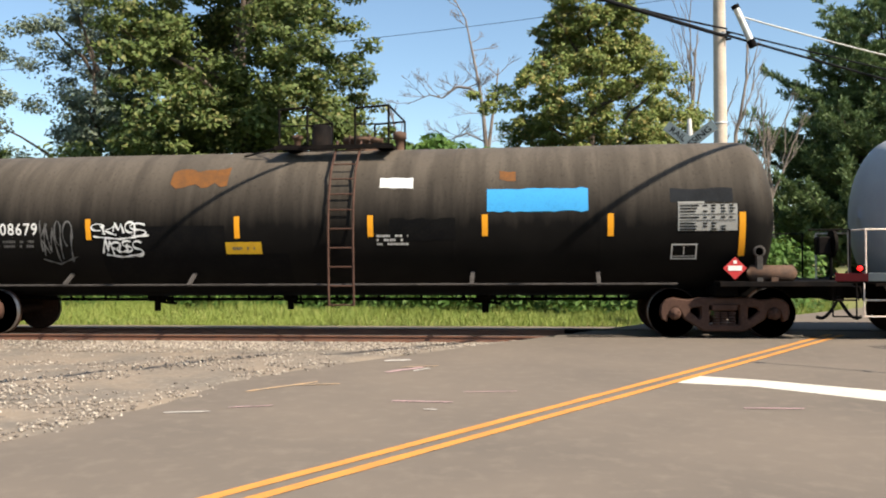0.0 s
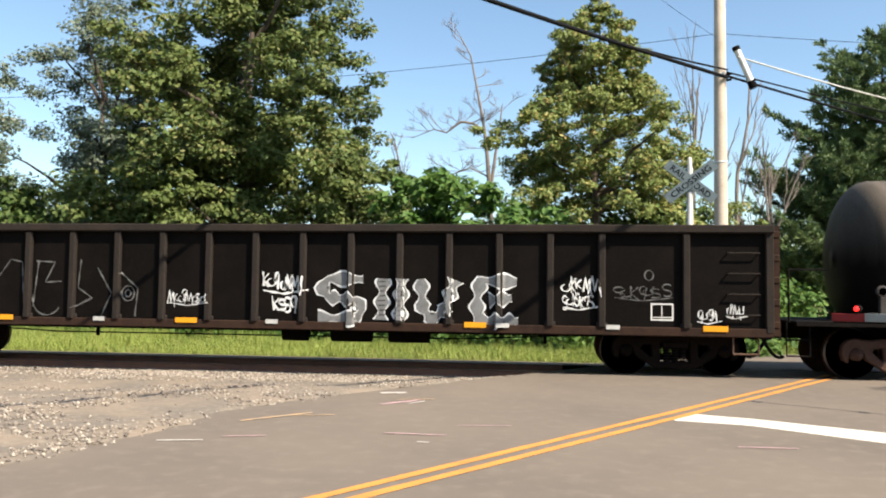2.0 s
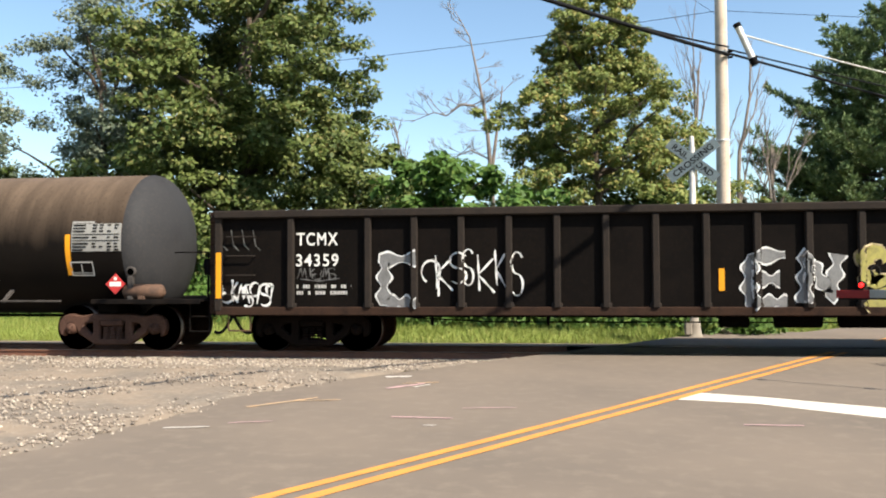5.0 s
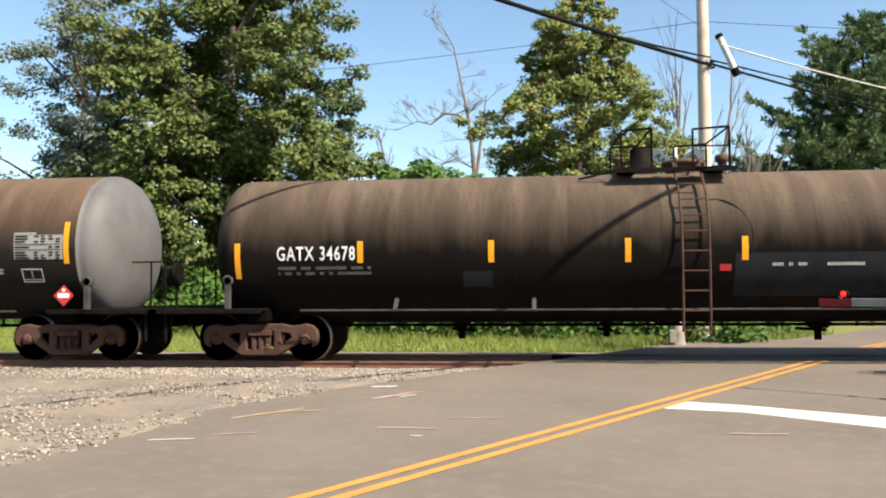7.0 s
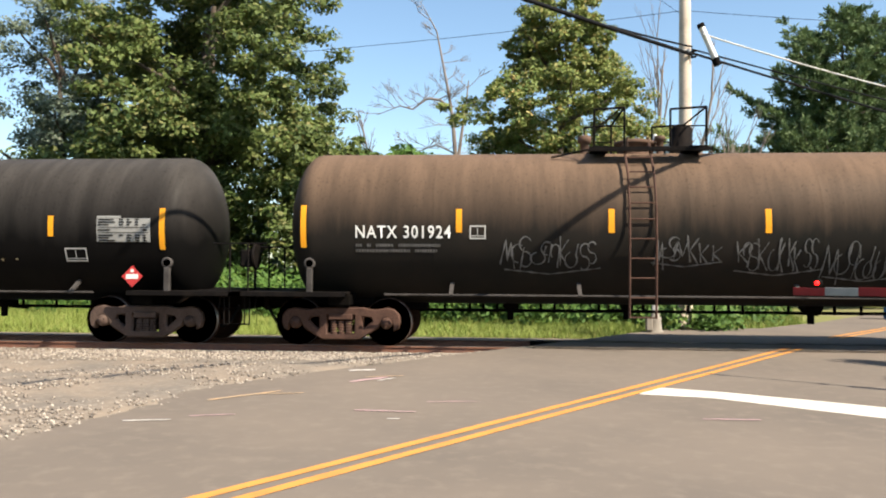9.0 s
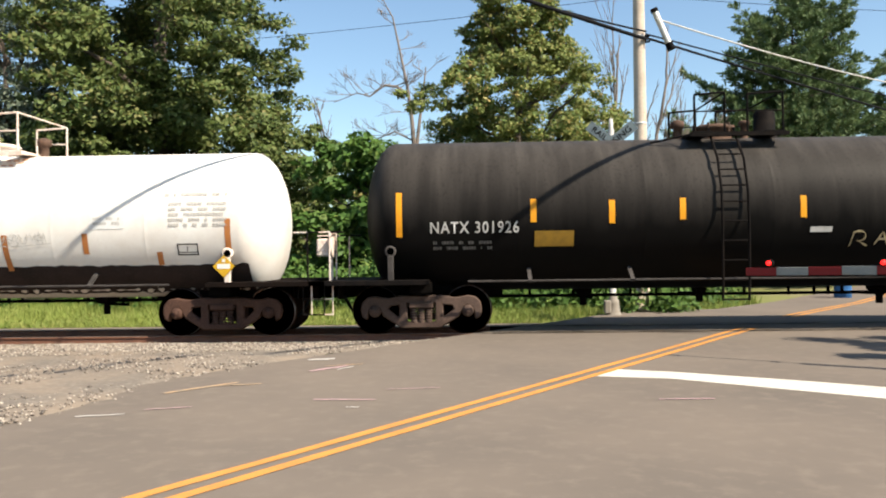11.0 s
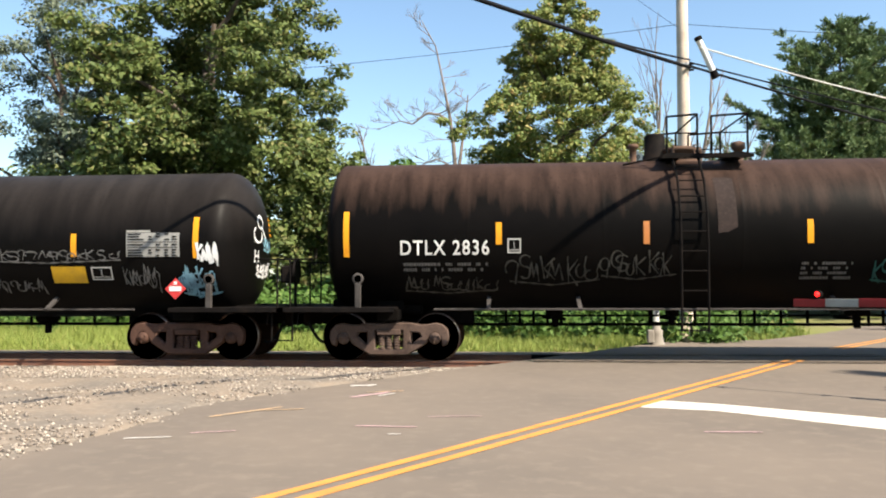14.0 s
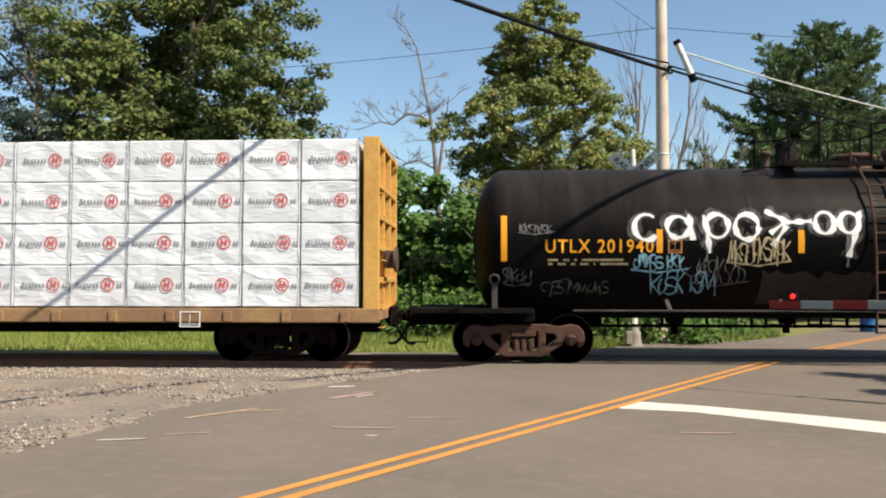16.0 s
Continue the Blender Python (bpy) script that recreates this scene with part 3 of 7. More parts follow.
def build_ground():
    bm = bmesh.new()
    bmesh.ops.create_grid(bm, x_segments=8, y_segments=8, size=2500)
    g = part("ground", bm, "ground")
    g.location.z = -0.24
    tagged(g, "rough green verge and open ground reaching the horizon", "ground", kind="structure")

    bm = bmesh.new()
    stations = [-60, -30, -12, -4, 4, 8, 10, 12, 13, 15, 17, 19, 21, 30, 60, 120]
    rows = [[bm.verts.new(on_road(a, s, road_level(a))) for s in (-4.3 if a < 14 else -2.7, -2, 0, 2, 4.3, 7.5)] for a in stations]
    for p, q in zip(rows, rows[1:]):
        for k in range(5):
            bm.faces.new((p[k], p[k + 1], q[k + 1], q[k]))
    r = bmesh.ops.extrude_face_region(bm, geom=bm.faces[:])
    bmesh.ops.translate(bm, vec=(0, 0, -0.3), verts=[v for v in r["geom"] if isinstance(v, bmesh.types.BMVert)])
    road = part("road", bm, "asphalt")
    tagged(road, "worn grey-brown asphalt road over the level crossing", "road", kind="structure")

    def drift(a):
        """The centre lines run a little askew to the kerbs."""
        return -0.085 - 0.026 * max(-12.0, min(14.0, a))

    def stripe(name, side, half, a0, a1, material, label):
        bm = bmesh.new()
        n = max(1, int((a1 - a0) / 0.5))
        rows = []
        for k in range(n + 1):
            a = a0 + (a1 - a0) * k / n
            w1, w2 = rng.normal(0, 0.004, 2)
            rows.append([bm.verts.new(on_road(a, side + drift(a) + s, road_level(a) + 0.005)) for s in (-half + w1, half + w2)])
        for p, q in zip(rows, rows[1:]):
            bm.faces.new((p[0], p[1], q[1], q[0]))
        return part(name, bm, material, road, label)

    for side in (0.055, 0.285):
        stripe("yellow_line", side, 0.055, -40, 9.35, "yellow_line", "worn double yellow centre line")
        stripe("yellow_line", side, 0.055, 12.6, 60, "yellow_line", "worn double yellow centre line")
    bm = bmesh.new()
    cs = [(1.92, 0.21), (2.60, 0.14), (2.76, 0.85), (2.86, 2.5), (2.84, 4.1), (2.04, 4.1), (2.12, 2.7), (2.22, 1.05)]
    bm.faces.new([bm.verts.new(on_road(u, s, -0.0035)) for u, s in cs])
    part("stop_line", bm, "white_line", road, "broad white stop line")
    # surveyors' spray marks
    for p, q, w, m in (((-3.75, -8.87), (-3.32, -8.75), 0.05, "white_chalk"), ((-3.21, -8.54), (-2.79, -8.39), 0.035, "pink_chalk"),
                       ((-3.38, -7.56), (-2.77, -6.77), 0.07, "orange_chalk"), ((-2.9, -7.05), (-2.45, -6.9), 0.05, "orange_chalk"),
                       ((-2.31, -4.72), (-1.95, -4.56), 0.14, "white_chalk"), ((-2.06, -5.9), (-1.65, -5.35), 0.1, "pink_chalk"),
                       ((-1.95, -5.4), (-1.45, -5.2), 0.05, "orange_chalk"), ((-1.72, -5.75), (-1.55, -5.45), 0.05, "white_chalk"),
                       ((-1.61, -8.03), (-0.95, -8.05), 0.05, "pink_chalk"), ((-1.2, -8.48), (-1.07, -8.47), 0.04, "white_chalk"),
                       ((1.98, -8.16), (2.56, -8.13), 0.045, "pink_chalk"), ((-0.9, -7.4), (-0.3, -7.3), 0.03, "pink_chalk")):
        p, q = Vector((*p, 0)), Vector((*q, 0))
        n = Vector((-(q - p).y, (q - p).x, 0)).normalized() * w / 2
        bm = bmesh.new()
        a1, a2 = p.lerp(q, 0.33) + n * 0.3, p.lerp(q, 0.7) - n * 0.3
        pts = [p - n * 0.7, a1 - n, a2 - n, q - n * 0.8, q + n * 0.6, a2 + n, a1 + n, p + n]
        bm.faces.new([bm.verts.new((v.x, v.y, 0.001)) for v in pts])
        part("spray_mark", bm, m, road, "faded survey spray mark")

    # gravel lot and ballast: one sheet whose ragged edge lies on the asphalt
    edge = [(-6.3, -16), (-5.2, -12.2), (-4.45, -10.17), (-4.14, -9.4), (-3.9, -8.3), (-3.78, -6.87), (-3.03, -5.42), (-2.19, -3.78), (-0.86, -2.1), (0.1, -1.15), (0.55, -0.85)]
    line = []
    for (x0, y0), (x1, y1) in zip(edge, edge[1:]):
        for k in range(6):
            f = k / 6
            line.append((x0 + (x1 - x0) * f + rng.normal(0, 0.05), y0 + (y1 - y0) * f + rng.normal(0, 0.04)))
    line.append(edge[-1])

    def level(x, y, d):
        """Height of the gravel: a thin skin at the asphalt, lower towards the ties."""
        fall = min(1.0, max(0.0, (d - 2.0) / 2.5)) if y < -4 else min(1.0, max(0.0, d / 1.2))
        rut = 0.05 * math.exp(-((y + 3.15 - 0.105 * (x + 6.0)) / 0.10) ** 2) if x < -2.2 else 0.0
        return -0.035 * max(0.0, 1.0 - d / 0.15) + 0.004 + 0.012 * min(1.0, max(0.0, d) / 0.5) - rut - 0.11 * fall - 0.045 * min(1.0, max(0.0, (y + 3.2) / 1.6))

    bm = bmesh.new()
    dist = [0, 0.15, 0.35, 0.7, 1.1, 1.5, 2.5, 4, 7, 12, 20, 40, 70]
    rows = [[bm.verts.new((x - d, y, level(x, y, d) + (rng.normal(0, 0.012) if d > 0.6 else 0))) for d in dist] for x, y in line]
    for p, q in zip(rows, rows[1:]):
        for k in range(len(dist) - 1):
            f = bm.faces.new((p[k], q[k], q[k + 1], p[k + 1]))
            f.smooth = True
    lot = part("gravel_lot", bm, "gravel")
    tagged(lot, "pinkish grey gravel lot with wheel ruts beside the track", "gravel", kind="structure")
    sheet("ballast", [(-120, -0.9, -0.15), (1.2, -0.9, -0.15), (1.8, 3.3, -0.17), (-120, 3.3, -0.17)], "gravel", label="grey crushed stone ballast under the track", category="ballast")
    sheet("far_ballast", [(-120, 3.25, -0.165), (3.2, 3.25, -0.165), (4.2, 4.1, -0.225), (-120, 4.1, -0.225)], "gravel", label="pale gravel shoulder behind the track", category="ballast")

    # loose stones
    n = 27000
    u = rng.random(n) ** 1.15
    k = rng.integers(0, len(line), n)
    lx = np.array([p[0] for p in line])[k]
    ly = np.array([p[1] for p in line])[k] + rng.normal(0, 0.08, n)
    d = u * 8.5 - 0.7 * rng.random(n) ** 3
    x, y = lx - d, ly
    extra = 6000
    x = np.concatenate([x, rng.uniform(-14, 0.3, extra)])
    y = np.concatenate([y, rng.uniform(-2.6, -0.85, extra)])
    d = np.concatenate([d, np.full(extra, 3.0)])
    clump = np.array([noise.noise(Vector((a * 0.55, b * 0.9, 5.0))) + 0.5 * noise.noise(Vector((a * 1.7, b * 2.2, 9.0))) for a, b in zip(x, y)])
    keep = (y > -11) & (y < -0.85) & (x > -20) & ((clump + rng.uniform(-0.35, 0.35, len(x)) > 0.0) | (y > -2.5))
    x, y, d = x[keep], y[keep], d[keep]
    z = np.array([level(a, b, c) for a, b, c in zip(x, y, d)])
    s = rng.uniform(0.009, 0.032, len(x)) * np.where(d < 0.0, 0.6, 1.0)
    octa = np.array([(1, 0, 0), (0, 1, 0), (-1, 0, 0), (0, -1, 0), (0, 0, 0.75), (0, 0, -0.5)], float)
    jit = octa[None] * rng.uniform(0.6, 1.3, (len(x), 6, 1)) * s[:, None, None]
    a = rng.uniform(0, 6.28, len(x))
    ca, sa = np.cos(a)[:, None], np.sin(a)[:, None]
    jit = np.stack([jit[..., 0] * ca - jit[..., 1] * sa, jit[..., 0] * sa + jit[..., 1] * ca, jit[..., 2]], -1)
    v = jit + np.stack([x, y, z + s * 0.25], -1)[:, None, :]
    tri = np.array([(0, 1, 4), (1, 2, 4), (2, 3, 4), (3, 0, 4), (1, 0, 5), (2, 1, 5), (3, 2, 5), (0, 3, 5)])
    f = (tri[None] + 6 * np.arange(len(x))[:, None, None]).reshape(-1, 3)
    tagged(cloud("loose_gravel", v.reshape(-1, 3), f, "stone"), "loose grey and tan crushed stones", "gravel", kind="stuff")


def build_track():
    track = tagged(new("railway_track"), "rusty rails on weathered wooden ties", "railway track", kind="structure")
    profile = [(-0.07, -0.172), (0.07, -0.172), (0.07, -0.158), (0.012, -0.14), (0.012, -0.045), (0.036, -0.035), (0.036, -0.006), (0.028, 0), (-0.028, 0), (-0.036, -0.006), (-0.036, -0.035), (-0.012, -0.045), (-0.012, -0.14), (-0.07, -0.158)]
    for y in (-0.755, 0.755):
        bm = bmesh.new()
        ends = [[bm.verts.new((x, y + a, b)) for a, b in profile] for x in (-160, 90)]
        n = len(profile)
        for k in range(n):
            f = bm.faces.new((ends[0][k], ends[0][(k + 1) % n], ends[1][(k + 1) % n], ends[1][k]))
            f.material_index = 1 if k in (6, 7, 8) else 0
        r = part("rail", bm, "rail", track, "rusty steel rail with a worn bright top")
        r.data.materials.append(M["railhead"])
    # dark rubber flangeway strips in the road
    for y in (-0.66, 0.66, -0.86, 0.86):
        bm = bmesh.new()
        box(bm, (7.5, y, -0.06), (14.0, 0.09, 0.118))
        part("flangeway_strip", bm, "under", track, "dark rubber flangeway strip")
    bm = bmesh.new()
    box(bm, (0, 0, 0), (0.23, 2.6, 0.16), bevel=0.012)
    tie = part("tie", bm, "tie", track)
    tie.location = (-0.4, 0, -0.25)
    mesh = tie.data
    for k in range(1, 62):
        t = part("tie", mesh, None, track)
        t.location = (-0.4 - 0.56 * k + rng.normal(0, 0.02), rng.normal(-0.02, 0.03), -0.25 + rng.normal(0.004, 0.006))
        t.rotation_euler.z = rng.normal(0, 0.012)


build_ground()
build_track()


# ---------------------------------------------------------------- shared parts of the cars
CARS, WHEELSETS = [], []
WHEEL_R = 0.457
ARCH = [(0, 0.73), (0.44, 0.73), (0.62, 0.69), (0.76, 0.70), (0.90, 0.73), (1.03, 0.70), (1.12, 0.61), (1.14, 0.48), (1.11, 0.36), (1.05, 0.33), (1.03, 0.45), (0.98, 0.55),
        (0.89, 0.59), (0.80, 0.55), (0.75, 0.46), (0.71, 0.37), (0.46, 0.21), (0.36, 0.15), (0, 0.15)]
SIDE_FRAME = plate([
    ARCH + [(-x, z) for x, z in ARCH[-2:0:-1]],
    [(0.40, 0.60), (0.60, 0.58), (0.65, 0.49), (0.45, 0.31), (0.40, 0.36)],
    [(-0.40, 0.60), (-0.60, 0.58), (-0.65, 0.49), (-0.45, 0.31), (-0.40, 0.36)],
    [(-0.29, 0.23), (0.29, 0.23), (0.29, 0.62), (-0.29, 0.62)]], 0.15, 0.022)


def truck_mesh(material):
    bm = bmesh.new()
    for y in (-1.0, 1.0):
        side = SIDE_FRAME.copy()
        side.transform(Matrix.Translation((0, y, 0)))
        bm.from_mesh(side)
        bpy.data.meshes.remove(side)
        s = -1 if y < 0 else 1
        for x in (-0.14, 0, 0.14):                       # spring nest
            for k in range(5):
                lathe(bm, [(-0.018, 0.062), (0.0, 0.075), (0.018, 0.062)], "Z", 10, (x, y + s * 0.02, 0.27 + 0.05 * k))
        for x in (-0.89, 0.89):                          # roller bearing boxes
            box(bm, (x, y, WHEEL_R + 0.11), (0.20, 0.13, 0.06), bevel=0.015)
            lathe(bm, [(-s * 0.08, 0.115), (s * 0.07, 0.115), (s * 0.08, 0.10), (s * 0.115, 0.095), (s * 0.12, 0.05), (s * 0.14, 0.045), (s * 0.145, 0.01)], "Y", 16, (x, y, WHEEL_R))
            for k in range(3):                           # cap screws
                a = k * 2.094 + 0.5
                box(bm, (x + 0.07 * math.cos(a), y + s * 0.125, WHEEL_R + 0.07 * math.sin(a)), (0.03, 0.02, 0.03))
        box(bm, (0, y, 0.57), (0.46, 0.24, 0.11), bevel=0.015)
        for x in (-0.33, 0.33):
            box(bm, (x, y - s * 0.07, 0.42), (0.05, 0.10, 0.32))
    box(bm, (0, 0, 0.62), (0.38, 2.0, 0.26), bevel=0.02)
    for x in (-0.40, 0.40):                              # brake beams and shoes
        box(bm, (x, 0, 0.36), (0.08, 1.5, 0.10))
        for y in (-0.72, 0.72):
            box(bm, (x * 1.02, y, 0.44), (0.07, 0.1, 0.3))
    me = bpy.data.meshes.new("truck")
    bm.to_mesh(me)
    bm.free()
    me.materials.append(M[material])
    return me


def wheelset_mesh():
    bm = bmesh.new()
    for s in (-1, 1):
        lathe(bm, [(s * 0.66, 0.10), (s * 0.66, 0.17), (s * 0.70, 0.30), (s * 0.665, 0.40), (s * 0.665, 0.482), (s * 0.695, 0.482), (s * 0.71, 0.462)], "Y", 40)
        lathe(bm, [(s * 0.71, 0.462), (s * 0.80, 0.455)], "Y", 40, material=1)
        lathe(bm, [(s * 0.80, 0.455), (s * 0.80, 0.395), (s * 0.755, 0.375), (s * 0.735, 0.22), (s * 0.79, 0.16), (s * 0.80, 0.09), (s * 0.92, 0.085)], "Y", 40)
        for k in range(4):                               # cast lugs on the plate
            a = k * math.pi / 2
            box(bm, (0.29 * math.sin(a), s * 0.752, 0.29 * math.cos(a)), (0.05, 0.02, 0.05))
    rod(bm, (0, -0.95, 0), (0, 0.95, 0), 0.085, 12)
    me = bpy.data.meshes.new("wheelset")
    bm.to_mesh(me)
    bm.free()
    me.materials.append(M["wheel"])
    me.materials.append(M["tread"])
    return me


TRUCKS = {k: truck_mesh(k) for k in ("truck", "truck_grey", "truck_black")}
WHEELS = wheelset_mesh()


def add_trucks(car, half, material, hue=""):
    for x in (-half, half):
        t = part("truck", TRUCKS[material], None, car, {"truck": "rust-brown cast steel truck", "truck_grey": "dusty grey cast steel truck", "truck_black": "cast steel truck, coloured black for the deep shade under the car"}[material])
        t.location.x = x
        for dx in (-0.89, 0.89):
            w = part("wheelset", WHEELS, None, t, "dark rusty wheels with bright worn treads")
            w.location = (dx, 0, WHEEL_R)
            WHEELSETS.append(w)


def add_couplers(car, end):
    """Coupler, air hose and cut lever at both ends; end: half length over the strikers."""
    for s in (-1, 1):
        bm = bmesh.new()
        box(bm, (s * (end - 0.15), 0, 0.86), (0.9, 0.16, 0.18), bevel=0.02)
        box(bm, (s * (end + 0.36), 0.03 * s, 0.86), (0.30, 0.30, 0.30), bevel=0.05)
        box(bm, (s * (end + 0.46), -0.11 * s, 0.86), (0.16, 0.10, 0.26), bevel=0.03)
        box(bm, (s * (end - 0.05), 0, 0.86), (0.16, 0.5, 0.42), bevel=0.03)
        part("coupler", bm, "truck_black", car, "black knuckle coupler")
        bm = bmesh.new()
        pts = [(s * (end + 0.42 * f), -0.35, 0.74 - 0.42 * math.sin(math.pi * 0.62 * f)) for f in (0, 0.2, 0.4, 0.6, 0.8, 1.0)]
        run(bm, pts, 0.032, 8)
        part("air_hose", bm, "cable", car, "sagging black rubber air hose")
        bm = bmesh.new()
        run(bm, [(s * (end + 0.2), -0.1, 1.0), (s * (end + 0.05), -0.5, 0.95), (s * (end + 0.05), -1.3, 0.95), (s * (end + 0.05), -1.42, 0.72)], 0.014, 6)
        part("cut_lever", bm, "black_iron", car)


class Skin:
    """The near side of a car's body, as a surface to put paint on: u along the car, z the height."""

    def __init__(self, axis=0.0, radius=1.5, flat=None, ribs=(), shift=0.0, stretch=1.0, lift=0.0):
        self.lift = lift
        self.axis, self.radius, self.flat, self.ribs, self.shift, self.stretch = axis, radius, flat, ribs, shift, stretch

    def at(self, u, z, off):
        u, z = u * self.stretch + self.shift, z + self.lift
        if self.flat is not None:
            y = self.flat
            for r in self.ribs:
                d = abs(u - r)
                if d < 0.075:
                    y -= 0.11 * min(1.0, (0.075 - d) / 0.02)
            return (u, y - off, z)
        s = max(-0.999, min(0.999, (z - self.axis) / self.radius))
        r = self.radius + off
        return (u, -r * math.sqrt(1 - s * s), self.axis + r * s)


def patch(car, skin, name, u0, u1, z0, z1, material, off=0.006, label="", ragged=0.0):
    bm = bmesh.new()
    nu, nz = max(1, int((u1 - u0) / 0.12)) if (ragged or skin.flat is not None) else 1, max(1, int(abs(z1 - z0) / 0.10))
    rows = []
    for i in range(nu + 1):
        lo, hi = (rng.normal(0, ragged, 2) if ragged else (0, 0))
        rows.append([bm.verts.new(skin.at(u0 + (u1 - u0) * i / nu, z0 + lo + (z1 + hi - z0 - lo) * j / nz, off)) for j in range(nz + 1)])
    for p, q in zip(rows, rows[1:]):
        for j in range(nz):
            f = bm.faces.new((p[j], q[j], q[j + 1], p[j + 1]))
            f.smooth = True
    return part(name, bm, material, car, label)


def sign_text(car, skin, text, u0, u1, z0, z1, material, off=0.012, bold=0.012, label="", name="lettering"):
    me = lettering(text, u1 - u0, z1 - z0, spacing=1.16, bold=bold)
    for v in me.vertices:
        v.co = skin.at(u0 + v.co.x, z0 + v.co.y, off)
    return part(name, me, material, car, label or f"painted reporting mark reading {text}")


def ribbons(car, skin, strokes, width, material, off=0.014, name="graffiti", label="sprayed graffiti scrawl"):
    """Sprayed lines: each stroke a list of (u, z), drawn as a band of the given width."""
    bm = bmesh.new()
    for line in strokes:
        pts = []
        for (a, b), (c, d) in zip(line, line[1:]):
            n = max(1, int(math.hypot(c - a, d - b) / 0.05))
            pts += [(a + (c - a) * k / n, b + (d - b) * k / n) for k in range(n)]
        pts.append(line[-1])
        prev = None
        for k, (u, z) in enumerate(pts):
            a, b = pts[max(0, k - 1)], pts[min(len(pts) - 1, k + 1)]
            du, dz = b[0] - a[0], b[1] - a[1]
            m = math.hypot(du, dz) or 1
            w = width / 2 * (0.75 + 0.35 * math.sin(k * 0.9 + u * 7))
            across = 8 if width > 0.15 else 1
            e = [bm.verts.new(skin.at(u - s * dz / m * w, z + s * du / m * w, off)) for s in (-1 + 2 * i / across for i in range(across + 1))]
            if prev:
                for i in range(across):
                    bm.faces.new((prev[i], prev[i + 1], e[i + 1], e[i]))
            prev = e
    ob = part(name, bm, material, car, label)
    return tagged(ob, kind="stuff") if len(strokes) > 1 else ob


def block_letters(car, s, strokes, fill, rim, width, label):
    """Fat sprayed letters: a filled band over a wider rim."""
    for line in strokes:
        ribbons(car, s, [line], width + 0.075, rim, 0.005, label=label + ", rim")
        ribbons(car, s, [line], width, fill, 0.010, label=label)


class Dome:
    """The right-hand domed end as a surface to put paint on: u across the car, z the height."""
    flat = None

    def __init__(self, e1, head, radius, axis):
        self.e1, self.head, self.radius, self.axis = e1, head, radius, axis

    def at(self, u, z, off):
        q = min(0.99, math.hypot(u, z - self.axis) / self.radius)
        return (self.e1 - self.head + (self.head + off) * math.sqrt(1 - q * q) + off, u, z)


def arc(cu, cz, ru, rz, a0, a1, n=12):
    return [(cu + ru * math.cos(radians(a0 + (a1 - a0) * k / n)), cz + rz * math.sin(radians(a0 + (a1 - a0) * k / n))) for k in range(n + 1)]


def scrawl(u0, u1, z0, z1, letters, seed):
    """Strokes of an unreadable tag that fills a box."""
    r = random.Random(seed)
    letters = letters + letters // 2 + 1
    out, step = [], (u1 - u0) / letters
    for k in range(letters):
        c, w, m = u0 + step * (k + 0.5 + r.uniform(-0.3, 0.3)), step * r.uniform(0.45, 0.95), (z0 + z1) / 2 + r.uniform(-0.12, 0.12) * (z1 - z0)
        h = (z1 - z0) / 2 * r.uniform(0.6, 1.1)
        kind = r.randrange(5)
        t = r.uniform(-0.25, 0.25) * w
        if kind == 0:
            out.append(arc(c, m + 0.3 * h, w * 0.8, h * 0.6, r.uniform(-40, 60), r.uniform(220, 340)))
            out.append([(c + w * 0.7, m + h * 0.7), (c + w * 0.4 + t, m - h)])
        elif kind == 1:
            out.append([(c - w, m - h * 0.7), (c - w * 0.4 + t, m + h), (c, m - h * 0.5), (c + w * 0.5, m + h * 0.8), (c + w, m - h)])
        elif kind == 2:
            out.append(arc(c, m - 0.35 * h, w * 0.9, h * 0.55, 100, 400) + [(c + w, m + h * 0.8)])
        elif kind == 3:
            out.append(arc(c, m + 0.45 * h, w * 0.8, h * 0.45, 30, 260, 9) + arc(c, m - 0.45 * h, w * 0.8, h * 0.45, 80, -140, 9))
        else:
            out.append([(c - w * 0.6 + t, m + h), (c - w * 0.3, m - h * 0.8)])
            out.append([(c + w * 0.8, m + h * 0.8), (c - w * 0.4, m), (c + w * 0.9, m - h * 0.9)])
    if r.random() < 0.6:
        out.append([(u0, z0 + 0.1 * (z1 - z0)), ((u0 + u1) / 2, z0 - 0.02), (u1 + 0.08, z0 + 0.15 * (z1 - z0))])
    return out


def data_panel(car, skin, u0, u1, z0, z1, back="panel_grey", ink="dark_paint"):
    p = patch(car, skin, "data_panel", u0, u1, z0, z1, back, 0.007, "pale stencilled data panel with unreadable rows")
    patch(car, skin, "panel_heading", u0, u0 + 0.45 * (u1 - u0), z1 + 0.01, z1 + 0.05, back, 0.007, "pale heading bar over the data panel")
    bm = bmesh.new()
    rows, r = 9, random.Random(int(u0 * 100))
    wide = u1 - u0
    for k in range(rows):
        z = z0 + (z1 - z0) * (k + 0.5) / rows
        h = (z1 - z0) / rows * 0.24
        spans = [(0.03, r.uniform(0.22, 0.36))] + [(c, c + r.uniform(0.06, 0.10)) for c in (0.42, 0.56, 0.72, 0.86) if r.random() < 0.8]
        if k in (3, 5):
            spans, h = [(0.03, 0.97)], h * 0.5
        for a, e in spans:
            a, e = u0 + a * wide, u0 + e * wide
            bm.faces.new([bm.verts.new(skin.at(c, d, 0.016)) for c, d in ((a, z - h), (e, z - h), (e, z + h), (a, z + h))])
    return tagged(part("stencil_print", bm, ink, p), kind="stuff")


